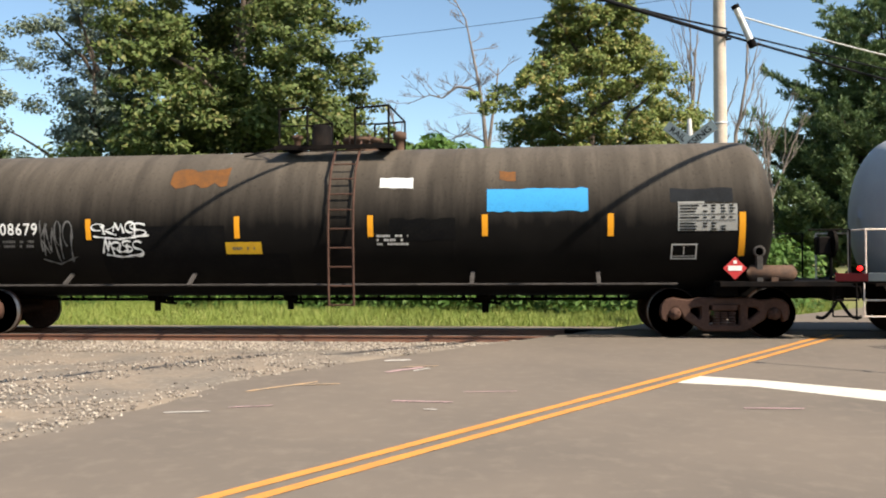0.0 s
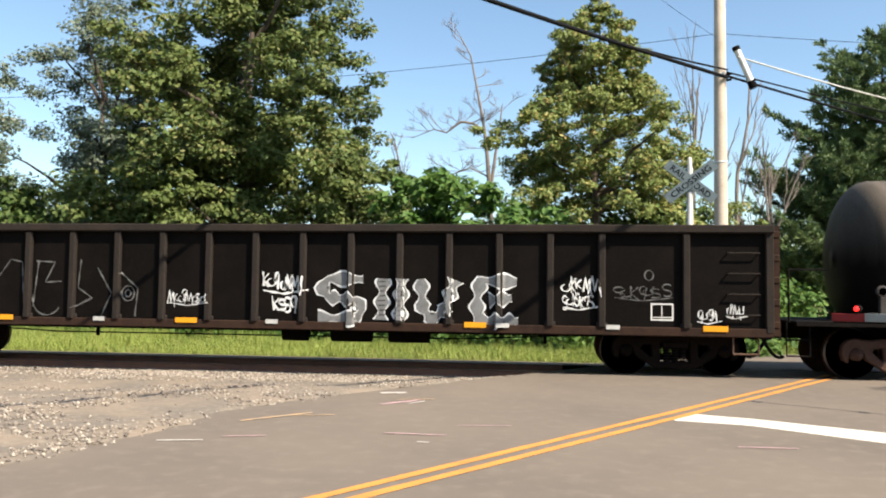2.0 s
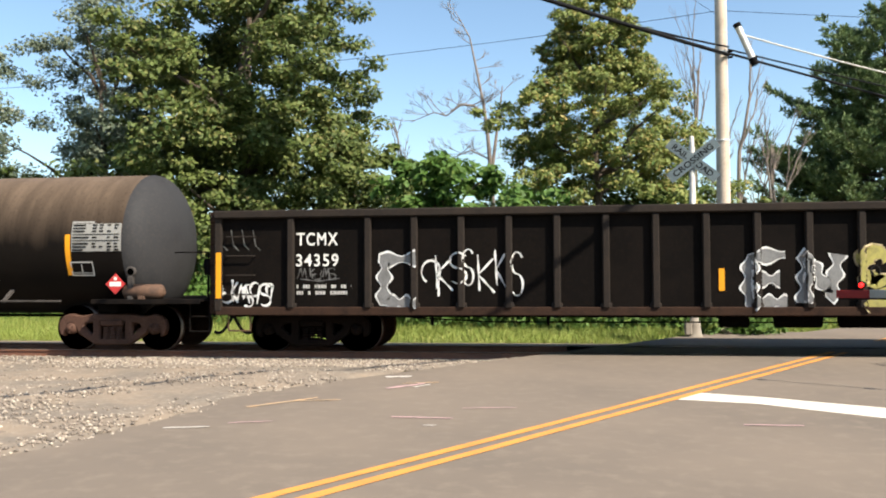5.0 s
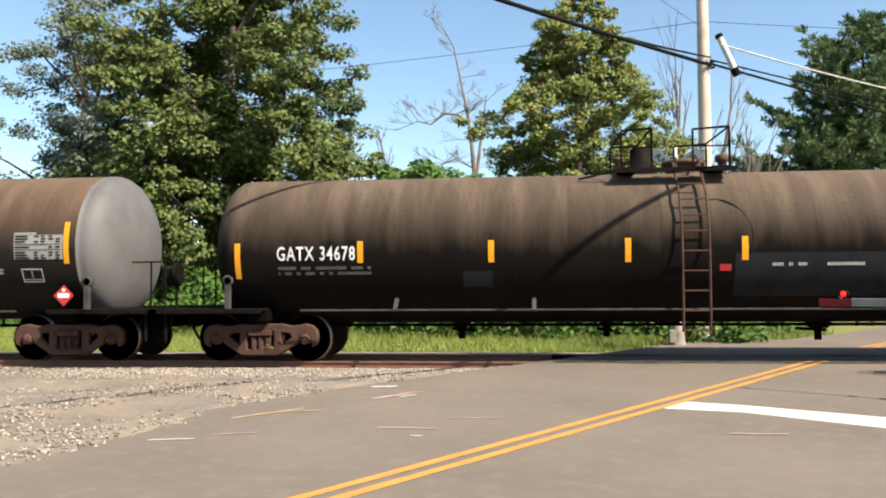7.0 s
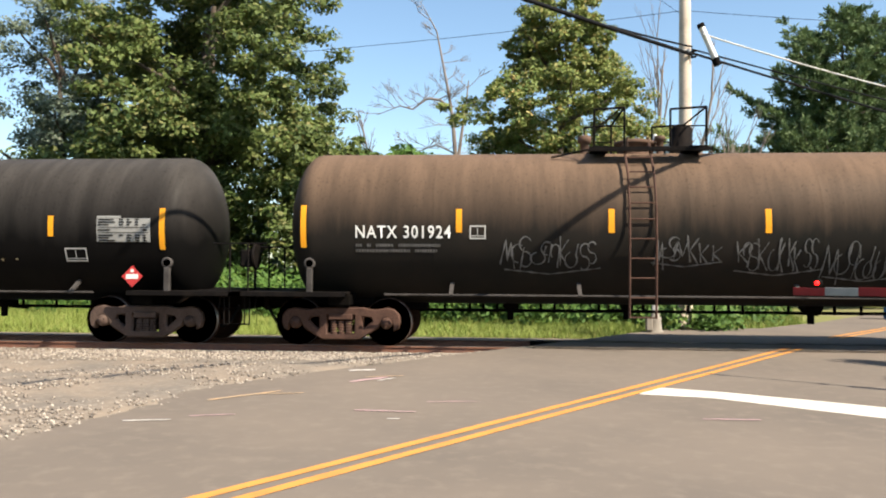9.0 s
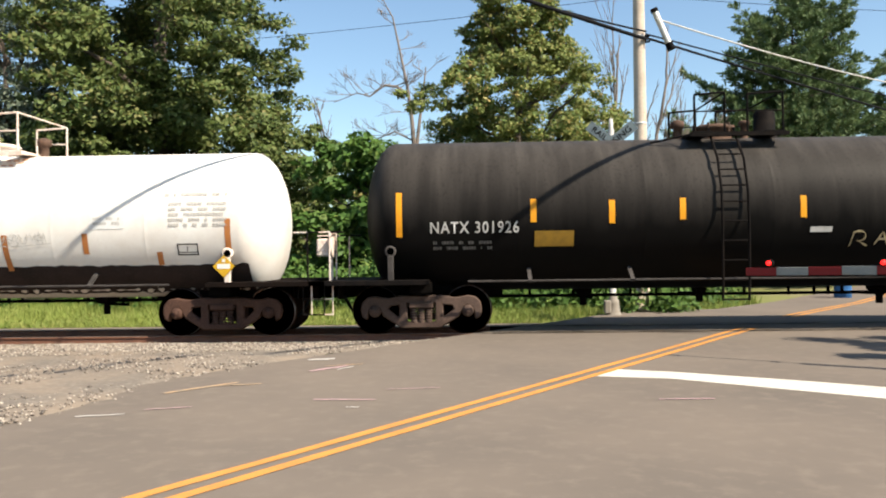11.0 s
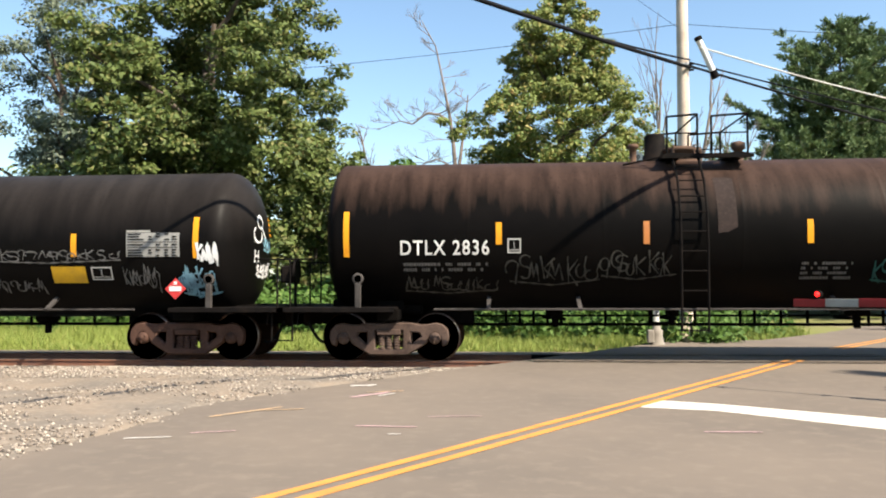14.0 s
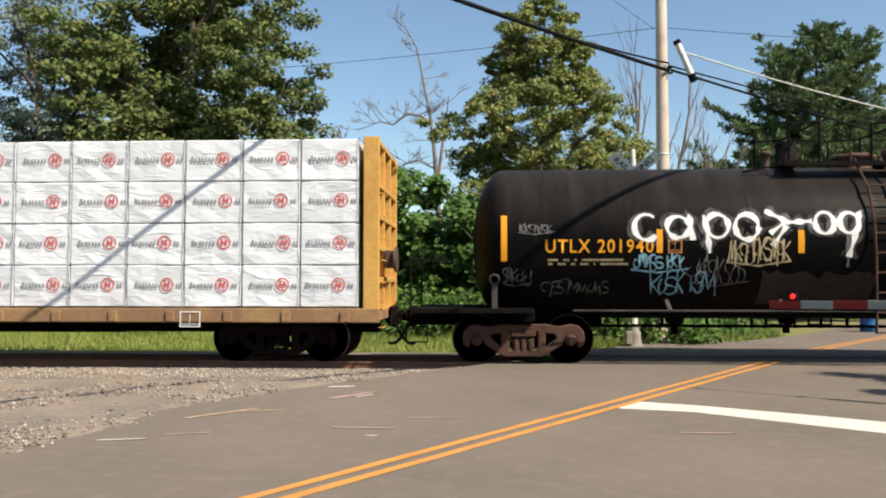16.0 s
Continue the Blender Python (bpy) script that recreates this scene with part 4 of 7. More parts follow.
def frame_box(car, skin, u0, u1, z0, z1, material="grey_paint"):
    """A stencilled box: a thin frame with two blocks."""
    bm = bmesh.new()
    t = 0.025
    for a, b, c, d in ((u0, u1, z0, z0 + t), (u0, u1, z1 - t, z1), (u0, u0 + t, z0 + t, z1 - t), (u1 - t, u1, z0 + t, z1 - t),
                       (u0 + 0.47 * (u1 - u0), u0 + 0.51 * (u1 - u0), z0 + 0.08, z1 - 0.05), (u0 + t, u1 - t, z0 + 0.05, z0 + 0.065)):
        bm.faces.new([bm.verts.new(skin.at(p, q, 0.01)) for p, q in ((a, c), (b, c), (b, d), (a, d))])
    return part("stencil_box", bm, material, car, "stencilled test-date box")


def fine_print(car, skin, u0, u1, z0, z1, rows=2, material="dim_paint"):
    bm = bmesh.new()
    r = random.Random(int(u0 * 37 + z0 * 11))
    for k in range(rows):
        z = z0 + (z1 - z0) * (k + 0.5) / rows
        h = (z1 - z0) / rows * 0.28
        u = u0
        while u < u1:
            e = min(u1, u + r.uniform(0.02, 0.05))
            bm.faces.new([bm.verts.new(skin.at(a, b, 0.01)) for a, b in ((u, z - h), (e, z - h), (e, z + h), (u, z + h))])
            u = e + (0.012 if r.random() < 0.78 else 0.10)
    return tagged(part("small_stencil", bm, material, car, "small stencilled lines too fine to read"), kind="stuff")


def placard(car, u, z, y, colour="red_sign"):
    """A diamond placard in a holder."""
    bm = bmesh.new()
    s = 0.19
    box(bm, (0, 0, 0), (s * 1.55, 0.012, s * 1.55), Matrix.Rotation(radians(45), 4, "Y"))
    bmesh.ops.translate(bm, vec=(u, y, z), verts=bm.verts)
    p = part("placard", bm, colour, car, "diamond hazard placard")
    bm = bmesh.new()
    box(bm, (u, y - 0.010, z), (0.24, 0.006, 0.09))
    box(bm, (u, y - 0.010, z + 0.11), (0.06, 0.006, 0.06))
    part("placard_band", bm, "white_paint", p, "pale band across the placard")


# ---------------------------------------------------------------- tank cars
def tank_car(mid, za, half, ends, paint, truck, label, ladder, platform, R=1.5, reservoir=False, iron="black_iron", sill="sill", brackets=(), dome=None, placards=(), head=0.62, trims="", post="sill"):
    """A tank car. half: truck centres from the middle; ends: tank ends (u); ladder: its middle (u); platform: u from, to."""
    car = tagged(new("tank_car"), label, "tank car", "cars of the freight train")
    e0, e1 = ends
    n = 64
    bm = bmesh.new()
    prof = []
    for k in range(10):
        a = math.pi / 2 * k / 9
        prof.append((e0 + head - head * math.cos(a), R * (math.sin(a) if k else 0.002)))
    prof += [(e0 + head + 0.06, R), (e0 + head + 0.12, R)]
    seams = [e0 + head + (e1 - e0 - 2 * head) * k / 6 for k in range(1, 6)]
    for s in seams:
        prof += [(s - 0.07, R), (s - 0.03, R), (s - 0.008, R + 0.0025), (s + 0.008, R + 0.0025), (s + 0.03, R), (s + 0.07, R)]
    prof += [(e1 - head - 0.12, R), (e1 - head - 0.06, R)]
    for k in range(9, -1, -1):
        a = math.pi / 2 * k / 9
        prof.append((e1 - head + head * math.cos(a), R * (math.sin(a) if k else 0.002)))
    lathe(bm, prof, "X", n, (0, 0, za))
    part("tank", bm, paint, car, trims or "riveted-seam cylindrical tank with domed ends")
    skin = Skin(za, R)
    end = max(half + 2.25, max(-e0, e1) + 0.35)
    low = za - R
    # stub sills, bolsters and saddles
    for s in (-1, 1):
        bm = bmesh.new()
        inner = half - 1.6
        box(bm, (s * (inner + end) / 2, 0, 0.86), (end - inner, 0.42, 0.34), bevel=0.02)
        box(bm, (s * half, 0, 0.90), (0.42, 2.5, 0.22), bevel=0.02)
        for y in (-0.75, 0.75):
            box(bm, (s * half, y, low + 0.42), (0.5, 0.06, 0.75))
        box(bm, (s * (half + 0.3), 0, low + 0.10), (1.8, 1.2, 0.3), bevel=0.04)
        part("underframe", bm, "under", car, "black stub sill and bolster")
        bm = bmesh.new()                                    # end platform
        box(bm, (s * (half + 1.45), 0, 1.035), (1.25, 3.08, 0.05), bevel=0.008)
        part("end_platform", bm, "truck_black" if iron == "cream" else iron, car)
        for y in (-1.25, 1.25):                             # walkway boards reaching back beside the tank
            bm = bmesh.new()
            box(bm, (s * (half + 0.33), y, 1.035), (1.0, 0.58, 0.045), bevel=0.008)
            part("walkway_board", bm, "truck_black" if iron == "cream" else iron, car)
            bm = bmesh.new()
            box(bm, (s * (half + 0.95), y * 1.245, 1.015), (2.25, 0.03, 0.09), bevel=0.006)
            part("platform_edge", bm, "truck_black" if iron == "cream" else iron, car)
        bm = bmesh.new()                                    # end handrail
        x = s * (end - 0.12)
        for y in (-1.3, 1.3):
            rod(bm, (x, y, 1.03), (x, y, 1.98), 0.018, 6)
            rod(bm, (x, y, 1.98), (x - s * 0.7, y * 0.98, 1.98), 0.015, 6)
            if y < 0:
                part("handrail", bm, iron, car)
                bm = bmesh.new()
        if iron == "cream":
            run(bm, [(x, -1.3, 1.98), (x, -0.5, 1.98), (x, -0.5, 1.03)], 0.018, 6)
        part("handrail", bm, iron, car)
        bm = bmesh.new()                                    # side ladder irons by the platform
        x = s * (half + 2.0)
        for dx in (-0.2, 0.2):
            rod(bm, (x + dx, -1.4, 0.42), (x + dx, -1.4, 1.05), 0.014, 6)
        for z in (0.43, 0.72):
            rod(bm, (x - 0.2, -1.4, z), (x + 0.2, -1.4, z), 0.014, 6)
        part("sill_step", bm, iron, car)
        bm = bmesh.new()                                    # jacking pad post with an eye
        x = s * (half + 0.55 if iron != "cream" else half + 0.2)
        box(bm, (x, -1.36, 1.26), (0.11, 0.10, 0.50), bevel=0.01)
        lathe(bm, [(-0.03, 0.07), (0.03, 0.07), (0.03, 0.11), (-0.03, 0.11), (-0.03, 0.07)], "Y", 16, (x, -1.36, 1.60))
        part("sill_post", bm, post, car, "upright post with a round eye")
    # side rails under the tank
    for y in (-1.42, 1.42):
        bm = bmesh.new()
        rod(bm, (-half + 0.9, y, 1.02), (half - 0.9, y, 1.02), 0.02, 6)
        part("side_rail", bm, sill, car, "thin steel side rail")
    bm = bmesh.new()
    for y in (1.25, 0.5):
        for z in ((0.80, 0.60) if y > 1 else (0.66,)):
            rod(bm, (-half + 1.0, y, z), (half - 1.0, y, z), 0.022, 6)
    x = -half + 1.3
    while x < half - 1.2:
        rod(bm, (x, 1.25, 0.57), (x, 1.25, 1.05), 0.032, 6)
        x += rng.choice([0.3, 0.55, 0.95])
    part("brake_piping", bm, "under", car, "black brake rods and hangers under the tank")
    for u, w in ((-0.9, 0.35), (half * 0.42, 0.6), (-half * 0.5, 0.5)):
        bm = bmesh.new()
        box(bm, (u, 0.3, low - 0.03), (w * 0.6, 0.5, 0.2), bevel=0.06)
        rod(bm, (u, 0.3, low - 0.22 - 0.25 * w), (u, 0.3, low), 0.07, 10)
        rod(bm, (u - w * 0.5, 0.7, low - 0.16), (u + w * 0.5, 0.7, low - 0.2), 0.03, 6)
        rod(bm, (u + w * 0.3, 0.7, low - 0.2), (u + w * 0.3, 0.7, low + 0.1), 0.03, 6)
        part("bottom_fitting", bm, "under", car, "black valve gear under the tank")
    for u in brackets:
        bm = bmesh.new()
        z1 = 1.24
        y1 = skin.at(0, z1, 0)[1]
        box(bm, (u, (y1 - 1.42) / 2, (1.02 + z1) / 2), (0.075, 0.05, math.hypot(z1 - 1.02, y1 + 1.42) + 0.05), Matrix.Rotation(math.atan2(-(y1 + 1.42), z1 - 1.02), 4, "X"))
        part("rail_bracket", bm, sill, car, "pale grey rail bracket")
    # ladder on the near side, following the tank from the platform to the rail
    lw = 0.24
    for yy in (-1, 1):
        bm = bmesh.new()
        path = [(-1.55, 0.62), (-1.58, 1.1), (-1.60, za - 0.2), (-1.56, za + 0.35), (-1.36, za + 0.95), (-0.98, za + 1.38), (-0.80, za + 1.60)]
        for a, b in zip(path, path[1:]):
            for dx in (-lw, lw):
                rod(bm, (ladder + dx, -yy * a[0], a[1]), (ladder + dx, -yy * b[0], b[1]), 0.024, 6)
        steel = iron if iron == "cream" else "truck" if truck == "truck" else iron
        if yy == 1:
            rod(bm, (ladder - lw, 1.6, za), (ladder - lw, 1.42, za), 0.02, 6)
        rails = part("ladder", bm, steel, car, "steel side ladder")
        bm = bmesh.new()
        rod(bm, (-lw, 0, 0), (lw, 0, 0), 0.015, 6)
        rung = None
        z = 0.64
        while z < za + 1.5:
            y = np.interp(z, [p[1] for p in path], [p[0] for p in path])
            ob = part("rung", rung or bm, steel, rails)
            rung = ob.data
            ob.location = (ladder, -yy * y, z)
            z += 0.36 if z < za else 0.30
    # platform with its guards, manway and valves
    p0, p1 = platform
    top = za + R
    bm = bmesh.new()
    for y in (-0.85, 0.85):
        box(bm, ((p0 + p1) / 2, y, top - 0.02), (p1 - p0, 0.34, 0.05))
        box(bm, ((p0 + p1) / 2, y * 1.2, top - 0.04), (p1 - p0 + 0.1, 0.04, 0.08))
    for x in (p0 + 0.2, p1 - 0.2):
        box(bm, (x, 0, top + 0.0), (0.34, 2.0, 0.05))
    for y in (-0.95, 0.95):
        run(bm, [(p0, y, top - 0.03), (p0 - 0.75, y * 0.8, top - 0.16)], 0.02, 6)
    part("top_platform", bm, iron, car)
    for x0, x1 in ((p0 + 0.05, p0 + 0.62), (p1 - 0.72, p1 - 0.05)):
        for y in (-0.98, 0.98):
            bm = bmesh.new()
            run(bm, [(x0, y, top), (x0, y, top + 0.72), (x1, y, top + 0.76), (x1, y, top)], 0.022, 6)
            rod(bm, (x0, y, top + 0.4), (x1, y, top + 0.4), 0.014, 6)
            if y < 0:
                rod(bm, (x1, -0.98, top + 0.76), (x1, 0.98, top + 0.76), 0.02, 6)
            part("guard_rail", bm, iron, car)
    m = dome if dome is not None else ladder - 0.35
    bm = bmesh.new()
    lathe(bm, [(top - 0.15, 0.36), (top + 0.16, 0.36), (top + 0.18, 0.42), (top + 0.23, 0.42), (top + 0.27, 0.32), (top + 0.30, 0.05)], "Z", 20, (ladder + 0.1, 0, 0))
    for k in range(6):
        a = k * math.pi / 3
        rod(bm, (ladder + 0.1 + 0.4 * math.cos(a), 0.4 * math.sin(a), top + 0.1), (ladder + 0.1 + 0.4 * math.cos(a), 0.4 * math.sin(a), top + 0.29), 0.025, 6)
    part("manway", bm, iron if iron == "cream" else "rust_iron", car, "bolted manway cover")
    bm = bmesh.new()
    lathe(bm, [(top - 0.1, 0.25), (top + 0.12, 0.25), (top + 0.12, 0.21), (top + 0.50, 0.21), (top + 0.55, 0.17), (top + 0.57, 0.02)], "Z", 18, (m - 0.25, 0, 0))
    part("valve_housing", bm, iron if iron != "cream" else "rust_iron", car, "squat cylindrical valve housing")
    bm = bmesh.new()
    v = p1 + 0.02 if m < ladder else p0 - 0.05
    lathe(bm, [(top - 0.1, 0.09), (top + 0.2, 0.09), (top + 0.22, 0.14), (top + 0.34, 0.14), (top + 0.38, 0.04)], "Z", 14, (v, -0.1, 0))
    part("safety_valve", bm, "rust_iron", car)
    bm = bmesh.new()
    lathe(bm, [(top - 0.1, 0.07), (top + 0.24, 0.07), (top + 0.26, 0.12), (top + 0.33, 0.10)], "Z", 12, (m - 0.72, -0.2, 0))
    part("safety_valve", bm, "rust_iron", car)
    # brake wheel stand at the right end
    bm = bmesh.new()
    lathe(bm, [(0, 0.25), (0.03, 0.27), (0.05, 0.25)], "X", 18, (end - 0.2, -0.6, 1.75))
    rod(bm, (end - 0.2, -0.6, 1.0), (end - 0.2, -0.6, 1.75), 0.03, 8)
    box(bm, (end - 0.35, -0.6, 1.7), (0.25, 0.25, 0.35), bevel=0.03)
    part("hand_brake", bm, iron, car)
    if reservoir:
        bm = bmesh.new()
        lathe(bm, [(half + 0.35, 0.05), (half + 0.42, 0.15), (half + 1.15, 0.15), (half + 1.22, 0.05)], "X", 16, (0, -1.28, 1.20))
        box(bm, (half + 0.8, -1.28, 1.08), (0.12, 0.34, 0.10))
        part("air_reservoir", bm, "rust_iron", car, "rust-brown air reservoir on the end platform")
    for u, z, colour in placards:
        placard(car, u, z, -1.44, colour)
    add_couplers(car, end)
    add_trucks(car, half, truck)
    CARS.append((car, mid))
    return car, skin


def end_paint(car, e1, head, R, za, material, reach, label):
    """Paint over the right-hand domed end and a little of the shell."""
    bm = bmesh.new()
    prof = [(e1 - head - reach, R + 0.004)]
    for k in range(9, -1, -1):
        a = math.pi / 2 * k / 9
        prof.append((e1 - head + head * math.cos(a) + 0.004, (R + 0.004) * (math.sin(a) if k else 0.002)))
    lathe(bm, prof, "X", 64, (0, 0, za))
    return part("end_paint", bm, material, car, label)


def reflectors(car, skin, spots, material="tape"):
    for u, z0, z1 in spots:
        patch(car, skin, "reflector_strip", u - 0.055, u + 0.055, z0, z1, material, 0.006, "yellow reflector strip" if material == "tape" else "faded orange reflector strip")


def build_tank_cars():
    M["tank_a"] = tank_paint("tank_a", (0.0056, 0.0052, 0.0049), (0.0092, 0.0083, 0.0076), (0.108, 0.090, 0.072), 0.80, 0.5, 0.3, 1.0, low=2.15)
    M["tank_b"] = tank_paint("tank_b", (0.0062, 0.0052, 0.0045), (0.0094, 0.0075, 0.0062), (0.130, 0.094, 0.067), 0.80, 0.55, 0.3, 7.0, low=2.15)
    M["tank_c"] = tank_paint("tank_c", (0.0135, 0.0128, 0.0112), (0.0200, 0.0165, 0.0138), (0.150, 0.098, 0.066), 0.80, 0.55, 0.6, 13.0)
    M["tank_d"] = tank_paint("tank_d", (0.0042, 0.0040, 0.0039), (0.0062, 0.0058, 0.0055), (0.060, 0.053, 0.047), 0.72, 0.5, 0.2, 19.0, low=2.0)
    M["tank_white"] = tank_paint("tank_white", (0.702, 0.675, 0.63), (0.594, 0.54, 0.486), (0.72, 0.666, 0.594), 0.5, 0.5, 0.35, 23.0)
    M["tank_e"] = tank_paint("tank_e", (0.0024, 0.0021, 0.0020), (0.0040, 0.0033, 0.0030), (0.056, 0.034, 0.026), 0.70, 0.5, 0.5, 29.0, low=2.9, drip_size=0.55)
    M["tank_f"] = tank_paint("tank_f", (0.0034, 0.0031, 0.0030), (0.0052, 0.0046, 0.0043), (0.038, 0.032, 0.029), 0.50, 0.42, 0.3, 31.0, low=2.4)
    M["tank_pale"] = tank_paint("tank_pale", (0.336, 0.352, 0.376), (0.272, 0.28, 0.296), (0.45, 0.45, 0.46), 0.3, 0.5, 0.3, 37.0)

    # the pale car ahead
    car, skin = tank_car(13.8, 2.25, 5.9, (-7.65, 7.65), "tank_pale", "truck_black", "pale grey tank car with silver handrails, leaving ahead", 0.3, (-1.2, 1.4), iron="cream", brackets=(-3, 0, 3))
    reflectors(car, skin, [(u, 1.95, 2.4) for u in (-6.9, -4, 0, 4)])

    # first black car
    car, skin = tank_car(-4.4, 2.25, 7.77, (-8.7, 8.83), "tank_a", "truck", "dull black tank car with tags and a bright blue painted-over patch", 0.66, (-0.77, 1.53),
                         brackets=(-5.0, -2.41, 3.12, 5.47), dome=0.13, reservoir=True, placards=((7.88, 1.30, "red_sign"),))
    skin.shift, skin.lift = 0.08, -0.10
    aft = Skin(2.25, 1.5, shift=0.08)
    sign_text(car, skin, "GATX 208679", -7.53, -5.60, 2.12, 2.36, "white_paint")
    fine_print(car, skin, -7.53, -5.65, 1.86, 2.04)
    ribbons(car, skin, scrawl(-5.57, -4.90, 1.57, 2.40, 2, 11), 0.035, "spray_grey")
    ribbons(car, skin, scrawl(-4.43, -3.35, 2.05, 2.38, 3, 12) + scrawl(-4.2, -3.5, 1.70, 2.02, 3, 13), 0.04, "spray_white")
    reflectors(car, skin, [(-8.1, 1.68, 2.47), (-4.53, 2.02, 2.43), (-1.49, 2.02, 2.44), (1.13, 2.03, 2.43)])
    reflectors(car, aft, [(3.3, 1.92, 2.32), (5.6, 1.9, 2.31), (7.93, 1.52, 2.31)])
    patch(car, skin, "repaint_patch", -4.3, -1.74, 1.0, 2.27, "dark_paint", 0.003, "fresh black repainted panel")
    patch(car, skin, "repaint_patch", -1.74, -0.5, 1.0, 1.72, "dark_paint", 0.003, "fresh black repainted panel")
    patch(car, skin, "warning_plate", -1.74, -1.02, 1.72, 1.95, "yellow_sign", 0.008, "yellow stencilled warning plate")
    fine_print(car, skin, -1.6, -1.15, 1.78, 1.88, 1)
    patch(car, skin, "old_lettering", -2.92, -1.75, 3.06, 3.40, "orange_paint", 0.005, "rubbed orange remains of old lettering", 0.03)
    patch(car, aft, "old_lettering", 3.57, 3.87, 2.95, 3.15, "orange_paint", 0.005, "rubbed orange remains of old lettering", 0.03)
    patch(car, skin, "white_stencil", 1.29, 1.93, 2.95, 3.15, "white_paint", 0.006, "white stencilled block", 0.012)
    patch(car, aft, "painted_patch", 3.34, 5.2, 2.37, 2.79, "blue_paint", 0.006, "bright blue paint over old lettering", 0.008)
    patch(car, skin, "repaint_patch", 1.5, 2.75, 1.95, 2.35, "dark_paint", 0.004, "black rubbed-out lettering", 0.015)
    fine_print(car, skin, 1.25, 1.85, 1.85, 2.08, 3, "grey_paint")
    data_panel(car, aft, 6.8, 7.84, 1.98, 2.46)
    patch(car, aft, "repaint_patch", 6.67, 7.77, 2.5, 2.75, "slate_paint", 0.004, "grey touched-up paint", 0.01)
    frame_box(car, aft, 6.69, 7.15, 1.47, 1.75)

    # brown car after the gondolas
    car, skin = tank_car(-63.24, 2.2, 7.73, (-8.8, 8.76), "tank_b", "truck", "brown-dusted black tank car with a dark half-round stain", 0.53, (-0.75, 1.35),
                         brackets=(-5.0, -2.38, 3.17, 5.6), dome=0.05, reservoir=True, placards=((8.0, 1.36, "red_sign"),), R=1.48)
    end_paint(car, 8.76, 0.62, 1.48, 2.2, "dark_end", 0.0, "grey painted end")
    sign_text(car, skin, "GATX 34678", -7.27, -5.75, 1.97, 2.24, "white_paint")
    fine_print(car, skin, -7.25, -5.45, 1.68, 1.88)
    reflectors(car, skin, [(-8.05, 1.63, 2.31), (-5.65, 1.92, 2.33), (-3.17, 1.91, 2.32), (-0.66, 1.89, 2.33), (1.42, 1.91, 2.34), (4.05, 1.91, 2.34), (7.0, 1.54, 2.35)])
    bm = bmesh.new()
    fan = [bm.verts.new(skin.at(u, z, 0.005)) for u, z in [(0.84, 2.17), (1.55, 2.17)] + arc(0.95, 2.3, 0.62, 0.75, 0, 98, 10) + [(0.84, 3.04)]]
    bm.faces.new(fan)
    part("stain", bm, "dark_paint", car, "dark half-round stain")
    patch(car, skin, "repaint_patch", 1.25, 4.08, 1.25, 2.04, "slate_paint", 0.003, "grey touched-up panel")
    fine_print(car, skin, 1.9, 2.5, 1.78, 1.88, 1, "grey_paint")
    fine_print(car, skin, 2.85, 3.5, 1.78, 1.88, 1, "grey_paint")
    patch(car, skin, "warning_plate", 4.63, 5.40, 1.59, 1.88, "yellow_sign", 0.008, "yellow stencilled warning plate")
    fine_print(car, skin, 4.7, 5.35, 1.65, 1.84, 2)
    patch(car, skin, "blank_plate", 4.45, 5.40, 1.43, 1.57, "grey_paint", 0.008)
    patch(car, skin, "red_plate", 0.98, 1.18, 1.72, 1.84, "red_sign", 0.008)
    patch(car, skin, "repaint_patch", -3.7, -3.15, 1.45, 1.75, "slate_paint", 0.004)
    data_panel(car, skin, 7.08, 8.13, 2.01, 2.56)
    frame_box(car, skin, 7.03, 7.51, 1.53, 1.81)

    # rust-topped grey car
    car, skin = tank_car(-81.5, 2.33, 6.56, (-7.7, 7.68), "tank_c", "truck", "grey-black tank car with a rust-red crown and grey ends", -0.88, (-1.75, 0.45),
                         brackets=(-4.4, -2.0, 2.0, 4.2), dome=0.4, placards=((6.67, 1.33, "red_sign"),), R=1.52)
    end_paint(car, 7.68, 0.62, 1.52, 2.33, "grey_end", 0.12, "light grey painted end")
    sign_text(car, skin, "NATX 301924", -6.2, -4.4, 2.08, 2.32, "white_paint")
    fine_print(car, skin, -6.2, -4.6, 1.8, 2.0)
    frame_box(car, skin, -4.05, -3.75, 2.07, 2.32)
    reflectors(car, skin, [(-7.2, 1.9, 2.7), (-4.25, 2.19, 2.63), (-1.44, 2.19, 2.63), (1.37, 2.19, 2.63), (4.08, 2.19, 2.63), (6.75, 1.96, 2.78)])
    data_panel(car, skin, 5.66, 6.68, 2.05, 2.53)
    frame_box(car, skin, 5.78, 6.22, 1.60, 1.87)
    ribbons(car, skin, scrawl(-3.4, -1.7, 1.45, 2.1, 6, 21), 0.03, "spray_grey")
    ribbons(car, skin, scrawl(-0.7, 0.5, 1.6, 2.1, 4, 22) + scrawl(0.8, 2.3, 1.45, 2.1, 6, 23) + scrawl(2.4, 3.9, 1.35, 2.0, 5, 24), 0.03, "spray_grey")
    fine_print(car, skin, 4.6, 5.4, 1.75, 1.88, 2, "grey_paint")

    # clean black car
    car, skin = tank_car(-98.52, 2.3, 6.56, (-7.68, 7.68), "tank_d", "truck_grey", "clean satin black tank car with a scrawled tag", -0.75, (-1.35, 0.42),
                         brackets=(-4.5, -2.6, 3.0, 5.2), dome=0.62, placards=((6.45, 1.33, "red_sign"),))
    skin.shift = 0.1
    sign_text(car, skin, "NATX 301926", -6.45, -4.80, 1.92, 2.14, "grey_paint")
    fine_print(car, skin, -6.4, -5.3, 1.6, 1.8)
